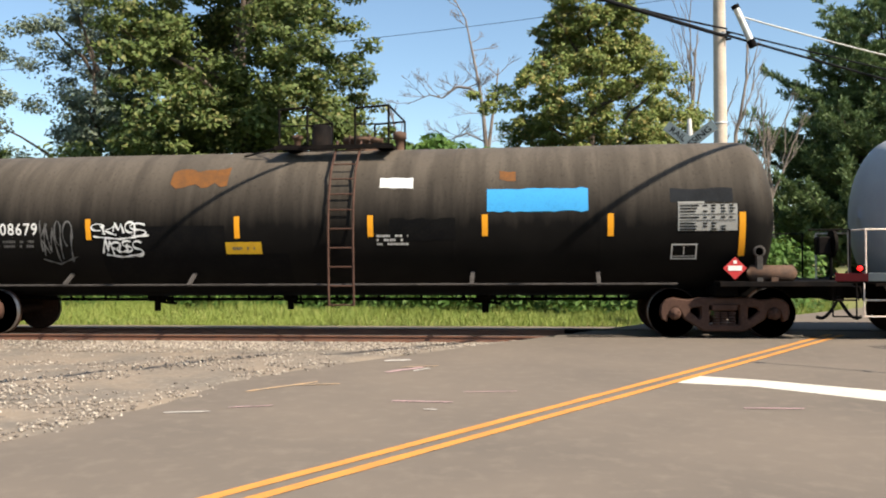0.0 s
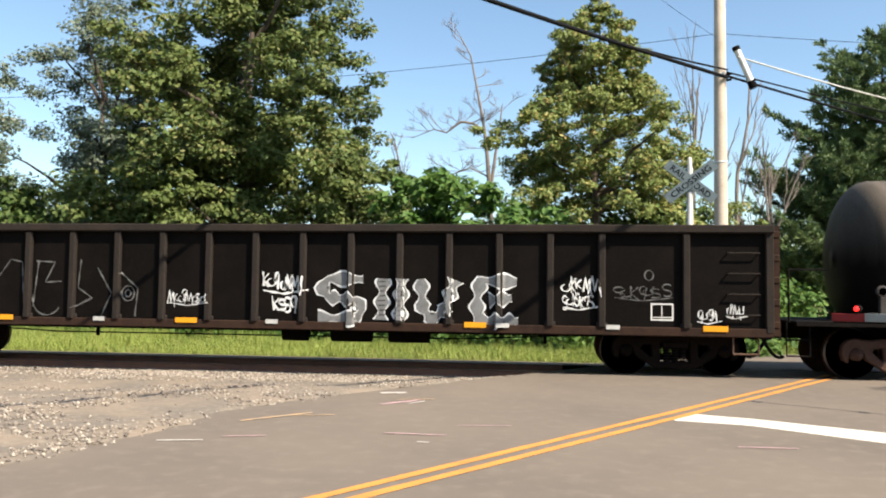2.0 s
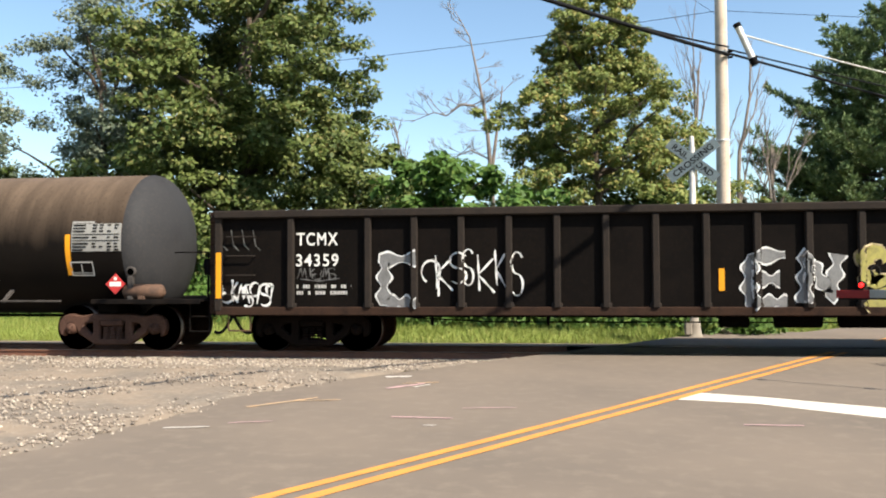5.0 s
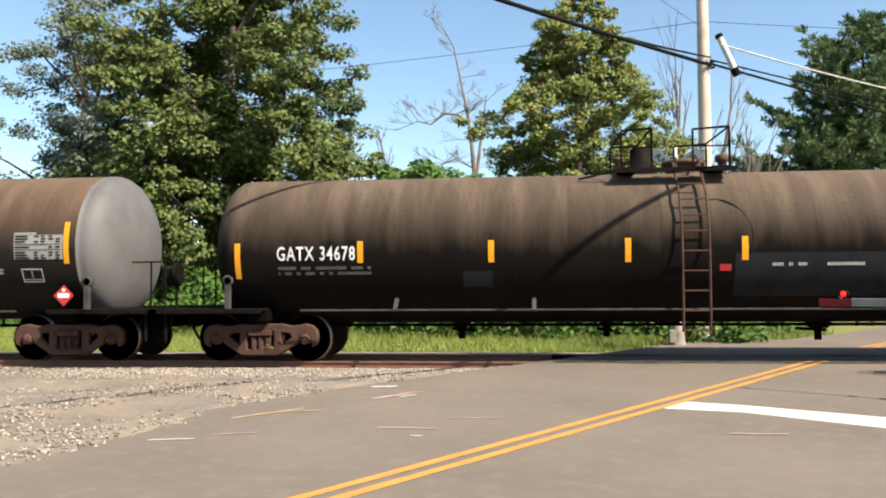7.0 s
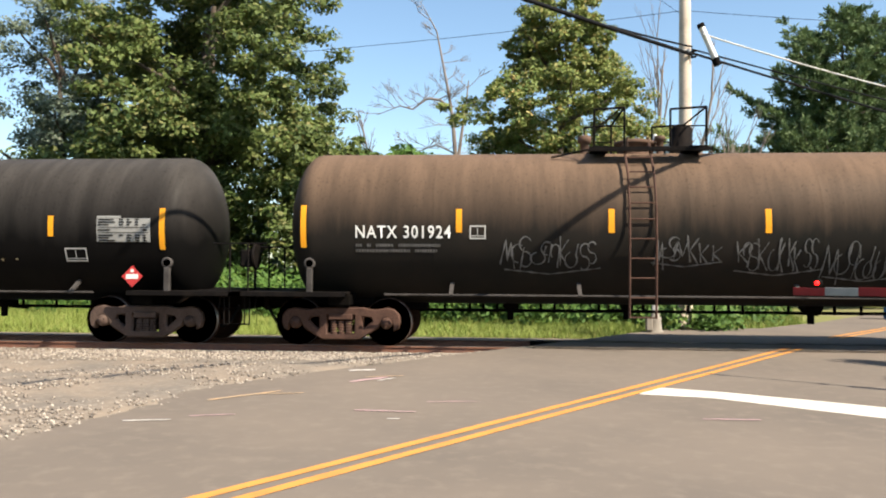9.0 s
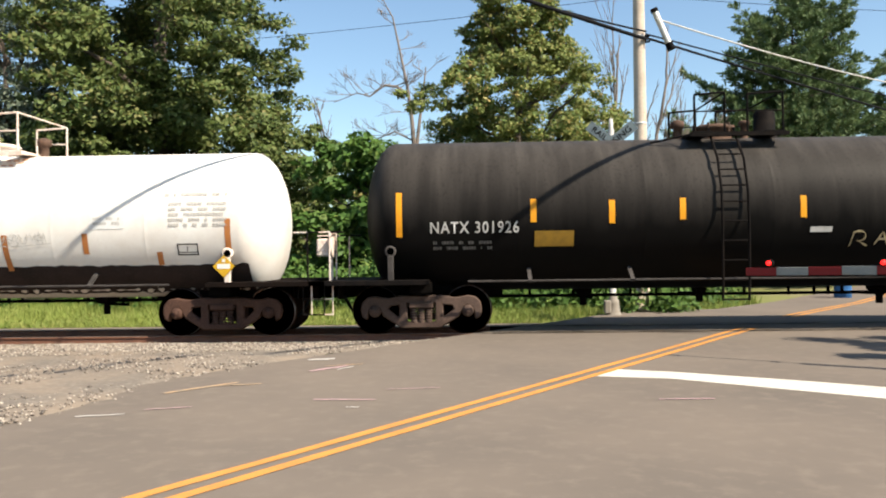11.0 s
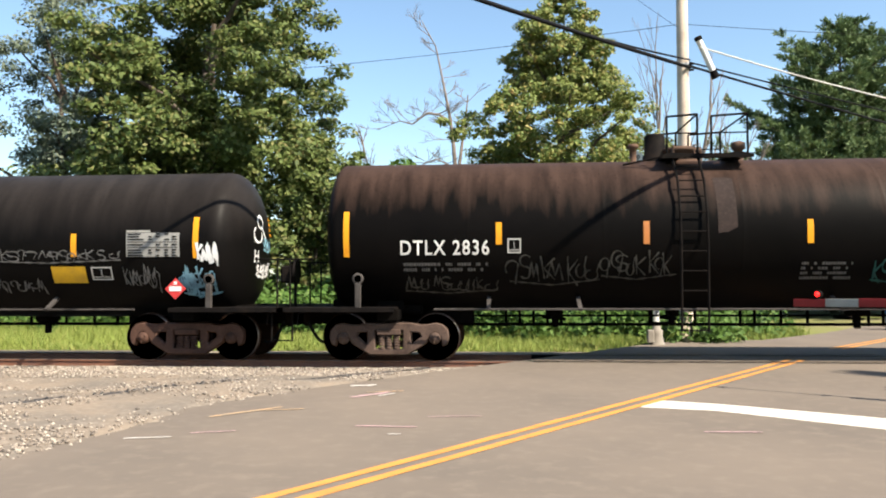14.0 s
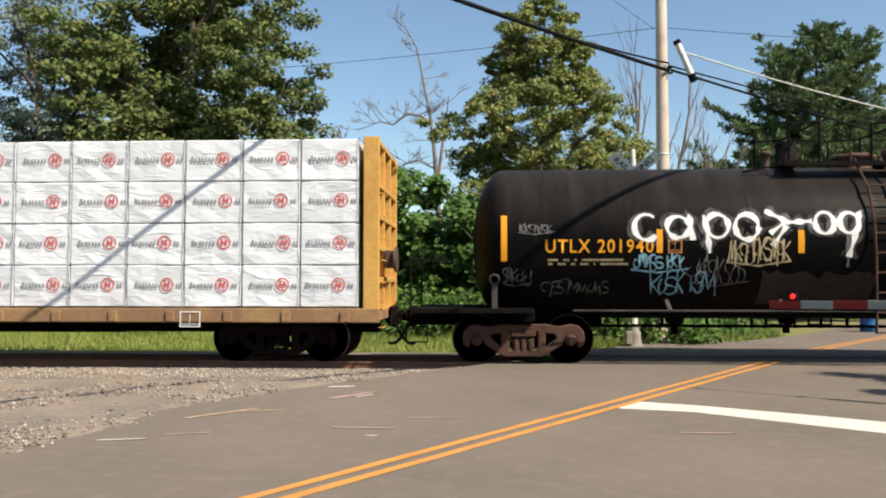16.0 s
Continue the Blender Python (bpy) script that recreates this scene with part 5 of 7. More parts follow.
    reflectors(car, skin, [(-7.03, 1.86, 2.69), (-4.53, 2.11, 2.54), (-3.08, 2.07, 2.5), (-1.78, 2.12, 2.52), (0.42, 2.13, 2.53), (2.38, 2.1, 2.5), (4.72, 2.1, 2.5), (6.95, 1.85, 2.65)])
    patch(car, skin, "warning_plate", -4.51, -3.78, 1.66, 1.95, "yellow_dull", 0.008, "dulled yellow warning plate")
    data_panel(car, skin, 5.65, 6.72, 2.0, 2.45)
    frame_box(car, skin, 4.98, 5.42, 1.62, 1.88)
    patch(car, skin, "blank_plate", 0.55, 0.95, 1.86, 1.96, "grey_paint", 0.008)
    ribbons(car, skin, [arc(1.45, 1.78, 0.12, 0.09, -90, 100) + [(1.35, 1.85), (1.3, 1.6)], [(1.42, 1.7), (1.62, 1.6)], [(1.75, 1.62), (1.88, 1.86), (1.98, 1.62)], [(1.8, 1.72), (1.96, 1.72)],
                        [(2.1, 1.85), (2.15, 1.65), (2.28, 1.66), (2.3, 1.85)], [(2.4, 1.85), (2.62, 1.85)], [(2.5, 1.85), (2.45, 1.62)], [(2.9, 1.85), (2.7, 1.84), (2.72, 1.64), (2.95, 1.62), (3.1, 1.58)], [(2.72, 1.74), (2.88, 1.74)],
                        [(3.35, 1.64), (3.40, 1.64)], [(3.65, 1.65), (3.70, 1.65)], [(3.95, 1.66), (4.0, 1.66)]], 0.035, "spray_tan", label="sprayed scrawl in tan paint")

    # white car
    car, skin = tank_car(-113.85, 2.2, 4.93, (-6.03, 6.0), "tank_white", "truck", "short white tank car with rust streaks and a dark belly", -0.14, (-1.25, 0.95), R=1.46,
                         iron="cream", brackets=(-2.7, 2.5), dome=-0.65, placards=((5.08, 1.36, "yellow_sign"),), trims="white tank with faint grime", post="cream")
    sign_text(car, skin, "PXCX 200007", -4.72, -2.85, 1.97, 2.20, "dim_paint", bold=0.0)
    fine_print(car, skin, -4.7, -2.95, 1.68, 1.88, 2, "faint_paint")
    reflectors(car, skin, [(-5.3, 1.46, 2.18), (-2.67, 1.59, 1.96), (-1.06, 1.3, 1.97), (0.88, 1.32, 2.0), (2.43, 1.62, 2.01), (3.83, 1.4, 1.65), (5.16, 1.63, 2.26), (-4.1, 1.44, 1.6)], "tape_old")
    patch(car, skin, "dirty_belly", -5.5, 5.5, 0.85, 1.40, "mauve_smear", 0.004, "dark band along the belly", 0.012)
    patch(car, skin, "blank_plate", 2.53, 3.19, 2.09, 2.38, "white_paint", 0.008)
    fine_print(car, skin, 2.6, 3.1, 2.15, 2.33, 2, "faint_paint")
    fine_print(car, skin, 4.04, 5.14, 2.1, 2.6, 5, "faint_paint")
    fine_print(car, skin, 3.95, 5.15, 2.68, 2.78, 1, "faint_paint")
    frame_box(car, skin, 4.18, 4.58, 1.58, 1.80, "dark_paint")
    ribbons(car, skin, scrawl(0.35, 1.7, 1.8, 2.05, 7, 31), 0.016, "faint_paint")
    for k in range(16):                                     # rust runs below the platform
        u = rng.uniform(-1.3, 1.1)
        patch(car, skin, "rust_run", u - 0.05, u + 0.06, 3.62 - rng.uniform(0.08, 0.25), 3.655, "rust_iron" if k % 3 == 0 else "tape_old", 0.003, "rust run below the platform", 0.01)

    # dark red-crowned car
    car, skin = tank_car(-129.31, 2.45, 6.53, (-7.84, 7.95), "tank_e", "truck_grey", "black tank car with rusty crown streaks and flat grey end", -0.85, (-1.25, 0.35),
                         brackets=(-4.6, -2.9, 1.8, 4.2), dome=-1.0, R=1.5, head=0.34)
    end_paint(car, 7.95, 0.34, 1.5, 2.45, "dark_end", 0.0, "flat grey painted end")
    sign_text(car, skin, "DTLX 2836", -6.25, -4.58, 2.04, 2.32, "white_paint")
    fine_print(car, skin, -6.2, -4.6, 1.72, 1.92)
    frame_box(car, skin, -4.24, -3.99, 2.07, 2.34)
    reflectors(car, skin, [(-7.28, 2.01, 2.87), (-4.4, 2.23, 2.64), (1.23, 2.22, 2.65), (4.08, 2.22, 2.66), (7.2, 2.04, 2.91)])
    reflectors(car, skin, [(-1.69, 2.22, 2.64)], "tape_old")
    patch(car, skin, "blank_plate", 6.05, 7.12, 2.11, 2.59, "grey_paint", 0.008, "pale blank panel")
    patch(car, skin, "blank_plate", 4.99, 5.60, 1.97, 2.10, "grey_paint", 0.008, "pale blank strip")
    frame_box(car, skin, 5.75, 6.2, 1.62, 1.88, "dim_paint")
    ribbons(car, skin, scrawl(2.35, 3.3, 1.52, 1.92, 3, 41) + scrawl(3.5, 4.2, 1.6, 1.95, 3, 42), 0.045, "spray_teal", label="sprayed teal tag")
    ribbons(car, skin, scrawl(-4.2, -2.6, 1.5, 2.05, 5, 43) + scrawl(-2.5, -1.2, 1.6, 2.1, 5, 45) + scrawl(-6.2, -4.5, 1.35, 1.65, 6, 46), 0.034, "spray_faint")
    fine_print(car, skin, 1.1, 2.0, 1.55, 1.9, 4, "dim_paint")
    fine_print(car, skin, 4.2, 5.0, 1.7, 1.9, 2, "dim_paint")
    patch(car, skin, "wash_streak", -0.40, -0.05, 2.5, 3.5, "mauve_smear", 0.003, "pale run-off streak beside the ladder", 0.04)

    # heavily tagged car
    car, skin = tank_car(-146.13, 2.33, 6.28, (-7.25, 7.49), "tank_f", "truck", "black tank car covered in white and grey graffiti", 0.27, (-1.3, 1.0),
                         brackets=(-3.6, -1.5, 3.6), dome=-0.7, placards=((6.2, 1.42, "red_sign"),))
    skin.shift, skin.stretch = 0.03, 1.02
    sign_text(car, skin, "UTLX 201940", -5.80, -3.86, 2.09, 2.34, "tape")
    frame_box(car, skin, -3.60, -3.35, 2.08, 2.33, "tape_old")
    fine_print(car, skin, -5.75, -4.3, 1.85, 2.0, 2, "spray_tan")
    reflectors(car, skin, [(-6.55, 1.94, 2.79), (-3.75, 2.09, 2.52), (-1.25, 2.08, 2.5), (1.98, 2.07, 2.5), (4.06, 2.05, 2.49), (6.45, 2.01, 2.8)])
    data_panel(car, skin, 5.10, 6.14, 2.04, 2.50)
    patch(car, skin, "warning_plate", 3.58, 4.26, 1.54, 1.86, "yellow_sign", 0.008, "yellow warning plate")
    frame_box(car, skin, 4.37, 4.78, 1.60, 1.85)
    z = 2.56
    big = [arc(-3.98, z, 0.22, 0.24, 50, 320), arc(-3.42, z, 0.2, 0.2, 20, 380) + [(-3.2, z + 0.2), (-3.16, z - 0.24)],
           [(-2.95, z + 0.22), (-2.86, z - 0.48)], arc(-2.72, z + 0.02, 0.2, 0.22, 160, -170), arc(-2.2, z, 0.21, 0.24, 0, 360),
           [(-1.86, z + 0.3), (-1.5, z + 0.1), (-1.8, z - 0.12)], [(-1.5, z + 0.08), (-1.05, z + 0.1)], [(-1.5, z + 0.02), (-1.75, z - 0.35)],
           arc(-0.83, z + 0.07, 0.17, 0.2, 0, 360), arc(-0.40, z + 0.07, 0.17, 0.19, 20, 350) + [(-0.2, z + 0.28), (-0.42, z - 0.55)]]
    ribbons(car, skin, big, 0.28, "overspray", 0.008, label="faint white overspray round the letters")
    dome = Dome(7.49, 0.62, 1.5, 2.33)
    ribbons(car, dome, [arc(-0.18, 2.78, 0.14, 0.13, 0, 360), arc(-0.34, 2.52, 0.2, 0.16, 120, 380), [(-0.1, 2.7), (0.05, 2.45), (0.12, 2.5)]], 0.06, "spray_white", 0.008, label="white sprayed tag on the domed end")
    ribbons(car, dome, [[(-0.50, 2.20), (-0.48, 1.95)], [(-0.50, 2.08), (-0.34, 2.08)], [(-0.34, 2.20), (-0.32, 1.95)]] + scrawl(-0.32, 0.55, 1.66, 1.92, 4, 91), 0.06, "spray_white", 0.008, label="white sprayed tag on the domed end")
    ribbons(car, dome, scrawl(-0.05, 0.5, 2.2, 2.48, 3, 92), 0.045, "spray_blue", 0.009, label="teal sprayed tag on the domed end")
    fine_print(car, dome, 0.45, 1.0, 2.5, 2.95, 4, "tape")
    ribbons(car, skin, scrawl(6.1, 6.8, 1.3, 1.75, 4, 93), 0.05, "spray_blue")
    ribbons(car, skin, big, 0.105, "spray_white", label="large white sprayed lettering with drips")
    ribbons(car, skin, [[(u, z - 0.1), (u + rng.normal(0, 0.01), z - rng.uniform(0.5, 0.75))] for u in (-2.9, -0.42, -0.45)], 0.05, "spray_grey", 0.011, label="paint drips")
    ribbons(car, skin, scrawl(-2.5, -1.5, 1.87, 2.35, 6, 51), 0.035, "spray_tan")
    ribbons(car, skin, scrawl(-4.25, -3.3, 1.75, 2.1, 5, 52) + scrawl(-3.9, -2.75, 1.3, 1.75, 4, 53), 0.035, "spray_blue")
    ribbons(car, skin, scrawl(-6.6, -6.1, 1.5, 1.85, 3, 54) + scrawl(-5.8, -4.6, 1.3, 1.6, 5, 55) + scrawl(-6.3, -5.7, 2.45, 2.65, 5, 56) + scrawl(-3.2, -2.2, 1.5, 2.0, 5, 59), 0.022, "spray_grey")
    ribbons(car, skin, [[(1.0, 2.83), (1.02, 2.4)], [(1.0, 2.6), (1.14, 2.64)], [(1.14, 2.8), (1.16, 2.38)], [(1.26, 2.62), (1.27, 2.38)], [(1.26, 2.7), (1.26, 2.73)]], 0.035, "spray_white")
    ribbons(car, skin, scrawl(1.35, 1.95, 2.05, 2.6, 3, 57) + scrawl(1.4, 2.1, 1.8, 2.1, 4, 58), 0.045, "spray_white")
    ribbons(car, skin, scrawl(0.72, 1.4, 1.75, 2.1, 4, 61) + scrawl(0.9, 1.95, 1.25, 1.5, 5, 62) + scrawl(2.2, 4.9, 1.95, 2.18, 9, 63) + scrawl(2.2, 3.4, 1.35, 1.65, 5, 64) + scrawl(5.0, 5.7, 1.4, 1.85, 4, 65), 0.028, "spray_grey")
    ribbons(car, skin, scrawl(6.1, 6.55, 1.45, 1.85, 3, 66), 0.04, "spray_blue")
    ribbons(car, skin, scrawl(6.5, 6.85, 1.85, 2.3, 2, 67), 0.06, "spray_white")
    patch(car, skin, "smear", -1.9, 0.1, 1.15, 1.72, "mauve_smear", 0.004, "smoky paint smear on the belly", 0.07)


# ---------------------------------------------------------------- gondolas
def gondola(mid, half, ends, label):
    car = tagged(new("gondola_car"), label, "gondola car", "cars of the freight train")
    e0, e1 = ends
    top, low, y = 2.76, 0.78, 1.50
    for s in (-1, 1):
        bm = bmesh.new()
        box(bm, ((e0 + e1) / 2, s * (y - 0.02), (top + low) / 2), (e1 - e0, 0.04, top - low))
        part("side_panel", bm, "gondola", car, "brown-black steel side, darkened for the shadows of the ribs")
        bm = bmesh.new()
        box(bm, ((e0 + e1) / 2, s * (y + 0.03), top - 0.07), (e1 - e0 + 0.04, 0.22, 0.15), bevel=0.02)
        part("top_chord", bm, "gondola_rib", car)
        bm = bmesh.new()
        box(bm, ((e0 + e1) / 2, s * (y + 0.015), low + 0.05), (e1 - e0, 0.11, 0.16), bevel=0.015)
        part("side_sill", bm, "gondola_rust", car, "rusty bottom sill")
    bm = bmesh.new()
    box(bm, ((e0 + e1) / 2, 0, 0.96), (e1 - e0 - 0.1, 2.9, 0.06))
    part("floor_plate", bm, "under", car)
    for s in (-1, 1):
        x = e1 - 0.05 if s > 0 else e0 + 0.05
        bm = bmesh.new()
        box(bm, (x, 0, (top + low) / 2), (0.06, 2.96, top - low))
        for z in (0.98, 1.38, 1.78, 2.18, 2.60):
            box(bm, (x + s * 0.11, 0, z), (0.18, 2.96, 0.13), bevel=0.02)
        for yy in (-1.42, 1.42):
            box(bm, (x + s * 0.10, yy, (top + low) / 2), (0.2, 0.08, top - low))
        part("end_panel", bm, "gondola_rust", car, "rusty corrugated end")
    bays = [1.50, 1.50] + [(e1 - e0 - 6.0) / 14] * 14 + [1.50]
    ribs, u = [], e0
    for b in bays:
        u += b
        ribs.append(u)
    bm = bmesh.new()
    box(bm, (0, 0, 0), (0.13, 0.11, top - low - 0.26), bevel=0.02)
    box(bm, (0, 0.03, -(top - low) / 2 + 0.12), (0.2, 0.07, 0.22), bevel=0.02)
    mesh = None
    for r in ribs:
        for s in (-1, 1):
            if mesh is None:
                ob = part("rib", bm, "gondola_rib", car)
                mesh = ob.data
            else:
                ob = part("rib", mesh, None, car)
            ob.location = (r, s * (y + 0.055), (top + low) / 2 - 0.02)
            ob.rotation_euler.z = 0 if s < 0 else math.pi
    for u in (e0 + 0.05, e1 - 0.05):
        bm = bmesh.new()
        box(bm, (u, -y - 0.03, (top + low) / 2), (0.14, 0.10, top - low - 0.1), bevel=0.015)
        part("corner_post", bm, "gondola_rib", car)
    for u in (e0 + 0.5, e1 - 0.5):                          # grab irons
        for z in (1.15, 1.52, 1.89, 2.26):
            bm = bmesh.new()
            run(bm, [(u - 0.27, -y, z), (u - 0.27, -y - 0.09, z), (u + 0.27, -y - 0.09, z), (u + 0.27, -y, z)], 0.014, 6)
            part("grab_iron", bm, "gondola_rib", car)
    bm = bmesh.new()                                        # underframe, brake gear and rods
    box(bm, ((e0 + e1) / 2, 0, 0.80), (e1 - e0 - 0.3, 0.4, 0.30))
    for s in (-half, half):
        box(bm, (s, 0, 0.84), (0.4, 2.7, 0.22))
    for u in np.linspace(-half + 2, half - 2, 6):
        box(bm, (u, 0, 0.84), (0.12, 2.8, 0.16))
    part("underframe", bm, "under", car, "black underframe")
    bm = bmesh.new()
    run(bm, [(-half + 1.2, -0.9, 0.72), (-half + 3.5, -0.9, 0.60), (half - 4, -0.9, 0.60), (half - 1.5, -0.9, 0.72)], 0.014, 6)
    for u in (-half + 2.4, -half + 4.6, half - 2.4):
        rod(bm, (u, -1.2, 0.55), (u, -1.2, 0.8), 0.035, 6)
    part("brake_rod", bm, "under", car)
    for u, w in ((0.6, 0.5), (1.75, 0.8), (2.9, 0.8)):
        bm = bmesh.new()
        lathe(bm, [(u - w / 2, 0.05), (u - w / 2, 0.17), (u + w / 2, 0.17), (u + w / 2, 0.05)], "X", 14, (0, -0.75, 0.66))
        part("brake_cylinder", bm, "under", car, "black brake cylinder and reservoir")
    for u in (e0 + 0.45, e1 - 0.45):
        bm = bmesh.new()
        for dx in (-0.22, 0.22):
            rod(bm, (u + dx, -y + 0.03, 0.45), (u + dx, -y + 0.03, 0.75), 0.016, 6)
        rod(bm, (u - 0.22, -y + 0.03, 0.45), (u + 0.22, -y + 0.03, 0.45), 0.016, 6)
        part("sill_step", bm, "rust_iron", car)
    bm = bmesh.new()
    lathe(bm, [(0, 0.26), (0.03, 0.28), (0.05, 0.26)], "X", 18, (e1 + 0.3, -0.5, 2.1))
    box(bm, (e1 + 0.2, -0.5, 2.05), (0.22, 0.3, 0.4), bevel=0.03)
    part("hand_brake", bm, "rust_iron", car)
    add_couplers(car, max(-e0, e1) + 0.1)
    add_trucks(car, half, "truck_black")
    CARS.append((car, mid))
    return car, Skin(flat=-y - 0.002, ribs=ribs), ribs


def build_gondolas():
    car, s, ribs = gondola(-24.21, 7.95, (-9.54, 9.57), "dark steel gondola car with silver block graffiti")
    s.shift = -0.23
    sign_text(car, s, "TCMX", -7.58, -6.78, 2.08, 2.33, "white_paint", 0.004)
    sign_text(car, s, "34461", -7.58, -6.79, 1.67, 1.92, "white_paint", 0.004)
    fine_print(car, s, -7.58, -6.48, 1.12, 1.36, 2, "grey_paint")
    ribbons(car, s, [arc(-5.98, 1.38, 0.16, 0.2, 0, 360), [(-5.7, 1.6), (-5.8, 1.42)], arc(-5.72, 1.28, 0.13, 0.13, 110, -140)], 0.045, "spray_white", 0.006)
    ribbons(car, s, [[(-5.38, 1.9), (-5.2, 1.95), (-5.1, 0.9)], [(-5.1, 1.7), (-4.85, 2.05), (-4.6, 2.0), (-4.55, 1.2), (-4.5, 0.95)], [(-4.25, 2.0), (-4.35, 1.1)], [(-4.3, 2.02), (-3.9, 2.0), (-4.1, 1.6), (-3.75, 1.62)],
                     arc(-4.05, 1.25, 0.3, 0.3, 150, 330), [(-3.35, 2.05), (-3.4, 1.5), (-3.1, 1.3), (-3.5, 1.1)], [(-3.0, 1.9), (-2.7, 1.4), (-2.9, 0.95)], arc(-2.35, 1.4, 0.13, 0.15, 0, 360), arc(-2.35, 1.4, 0.06, 0.07, 0, 360), [(-2.5, 1.8), (-2.15, 1.5), (-2.2, 0.95)]], 0.032, "spray_grey", 0.006)
    ribbons(car, s, scrawl(-1.5, -0.75, 1.2, 1.5, 5, 71), 0.022, "spray_white", 0.006)
    ribbons(car, s, scrawl(0.4, 1.2, 1.45, 1.85, 4, 72) + scrawl(0.6, 1.1, 1.05, 1.4, 2, 73), 0.045, "spray_white", 0.006)
    # block letters: silver fills with a white rim
    block_letters(car, s, [[(2.35, 1.72), (1.68, 1.73), (1.55, 1.55), (1.68, 1.38), (2.22, 1.32), (2.34, 1.15), (2.22, 0.98), (1.48, 0.98)],
                           [(2.74, 1.74), (2.70, 0.96)], [(3.10, 1.74), (3.06, 0.96)],
                           [(3.46, 1.74), (3.50, 1.20), (3.66, 0.98), (3.90, 1.15), (4.12, 1.72)],
                           [(5.25, 1.70), (4.58, 1.72), (4.52, 1.36), (4.52, 0.98), (5.28, 0.97)], [(4.74, 1.36), (5.16, 1.40)]],
                  "spray_silver", "spray_white", 0.24, "silver block-letter graffiti")
    ribbons(car, s, [[(u, z), (u + 0.16, z + 0.01)] for u in (2.63, 2.99) for z in np.arange(1.05, 1.7, 0.09)], 0.018, "spray_black", 0.014, label="black hatching on the letters")
    ribbons(car, s, scrawl(6.06, 6.7, 1.5, 1.85, 3, 74) + scrawl(6.1, 6.65, 1.22, 1.5, 4, 75), 0.03, "spray_white", 0.006)
    ribbons(car, s, scrawl(7.05, 8.0, 1.4, 1.7, 4, 76) + [arc(7.65, 1.85, 0.08, 0.09, 0, 360)], 0.022, "spray_grey", 0.006)
    ribbons(car, s, scrawl(8.5, 8.85, 1.0, 1.25, 2, 77) + scrawl(9.0, 9.3, 1.1, 1.35, 2, 78), 0.022, "spray_white", 0.006)
    frame_box(car, s, 7.68, 8.08, 1.03, 1.34, "white_paint")
    for u0, u1 in ((-1.33, -0.89), (4.29, 4.70), (8.59, 9.02), (-4.99, -4.70), (-8.75, -8.3)):
        patch(car, s, "reflector_strip", u0, u1, 0.85, 0.95, "tape", 0.09, "orange reflector strip")
    for u in (-6.0, -2.9, 0.6, 5.0, 7.0):
        patch(car, s, "blank_plate", u - 0.12, u + 0.12, 0.86, 0.94, "grey_paint", 0.09)
    ribbons(car, s, [[(-8.6, 1.15), (-8.6, 1.28), (-8.53, 1.28), (-8.53, 1.15), (-8.6, 1.15)]], 0.03, "white_paint", 0.006)
    ribbons(car, s, scrawl(-8.7, -8.1, 1.95, 2.08, 4, 79), 0.03, "orange_paint", 0.006)

    car, s, ribs = gondola(-43.885, 7.465, (-9.24, 9.15), "dark steel gondola car with yellow and silver graffiti")
    s.shift = -0.17
    sign_text(car, s, "TCMX", -7.47, -6.66, 2.08, 2.33, "white_paint", 0.004)
    sign_text(car, s, "34359", -7.48, -6.65, 1.68, 1.92, "white_paint", 0.004)
    fine_print(car, s, -7.47, -6.4, 1.12, 1.36, 2, "grey_paint")
    ribbons(car, s, scrawl(-9.1, -7.9, 0.95, 1.4, 5, 81), 0.045, "spray_white", 0.006)
    ribbons(car, s, [[(-9.0 + 0.22 * k, 2.4), (-8.95 + 0.22 * k, 2.1), (-8.85 + 0.22 * k, 2.0)] for k in range(4)] + scrawl(-7.4, -6.7, 1.42, 1.66, 3, 82), 0.025, "spray_grey", 0.006)
    block_letters(car, s, [[(-5.15, 1.82), (-5.75, 1.80), (-5.78, 1.0), (-5.15, 0.98)],
                           [(1.50, 1.84), (0.90, 1.80), (0.86, 1.40), (0.88, 1.0), (1.52, 0.98)], [(1.10, 1.40), (1.40, 1.40)],
                           [(1.80, 0.98), (1.86, 1.82), (2.28, 1.10), (2.40, 1.84)]],
                  "spray_silver", "spray_white", 0.24, "silver block-letter graffiti")
    block_letters(car, s, [arc(3.02, 1.62, 0.22, 0.26, 20, 250, 9) + arc(3.02, 1.14, 0.22, 0.24, 80, -150, 9), [(3.05, 1.5), (2.95, 1.25)],
                           [(3.52, 1.0), (3.62, 1.80), (3.92, 1.95), (4.08, 1.75), (4.12, 1.0)], [(3.66, 1.36), (4.04, 1.36)],
                           [(4.50, 0.98), (4.52, 1.70)] + arc(4.75, 1.58, 0.20, 0.20, 140, -90, 8) + [(4.78, 1.28), (5.02, 0.98)]],
                  "spray_yellow", "spray_tan", 0.30, "yellow bubble-letter graffiti")
    ribbons(car, s, [arc(3.02, 1.55, 0.08, 0.09, 0, 360), arc(3.95, 1.62, 0.09, 0.12, 0, 360), [(3.0, 1.2), (3.35, 1.35)], arc(4.72, 1.58, 0.06, 0.08, 0, 360)], 0.03, "spray_black", 0.016, label="dark lines on the letters")
    ribbons(car, s, scrawl(3.4, 4.2, 1.98, 2.10, 4, 87), 0.04, "spray_yellow", 0.006)
    ribbons(car, s, scrawl(-5.0, -3.2, 1.1, 2.0, 4, 83), 0.04, "spray_white", 0.006)
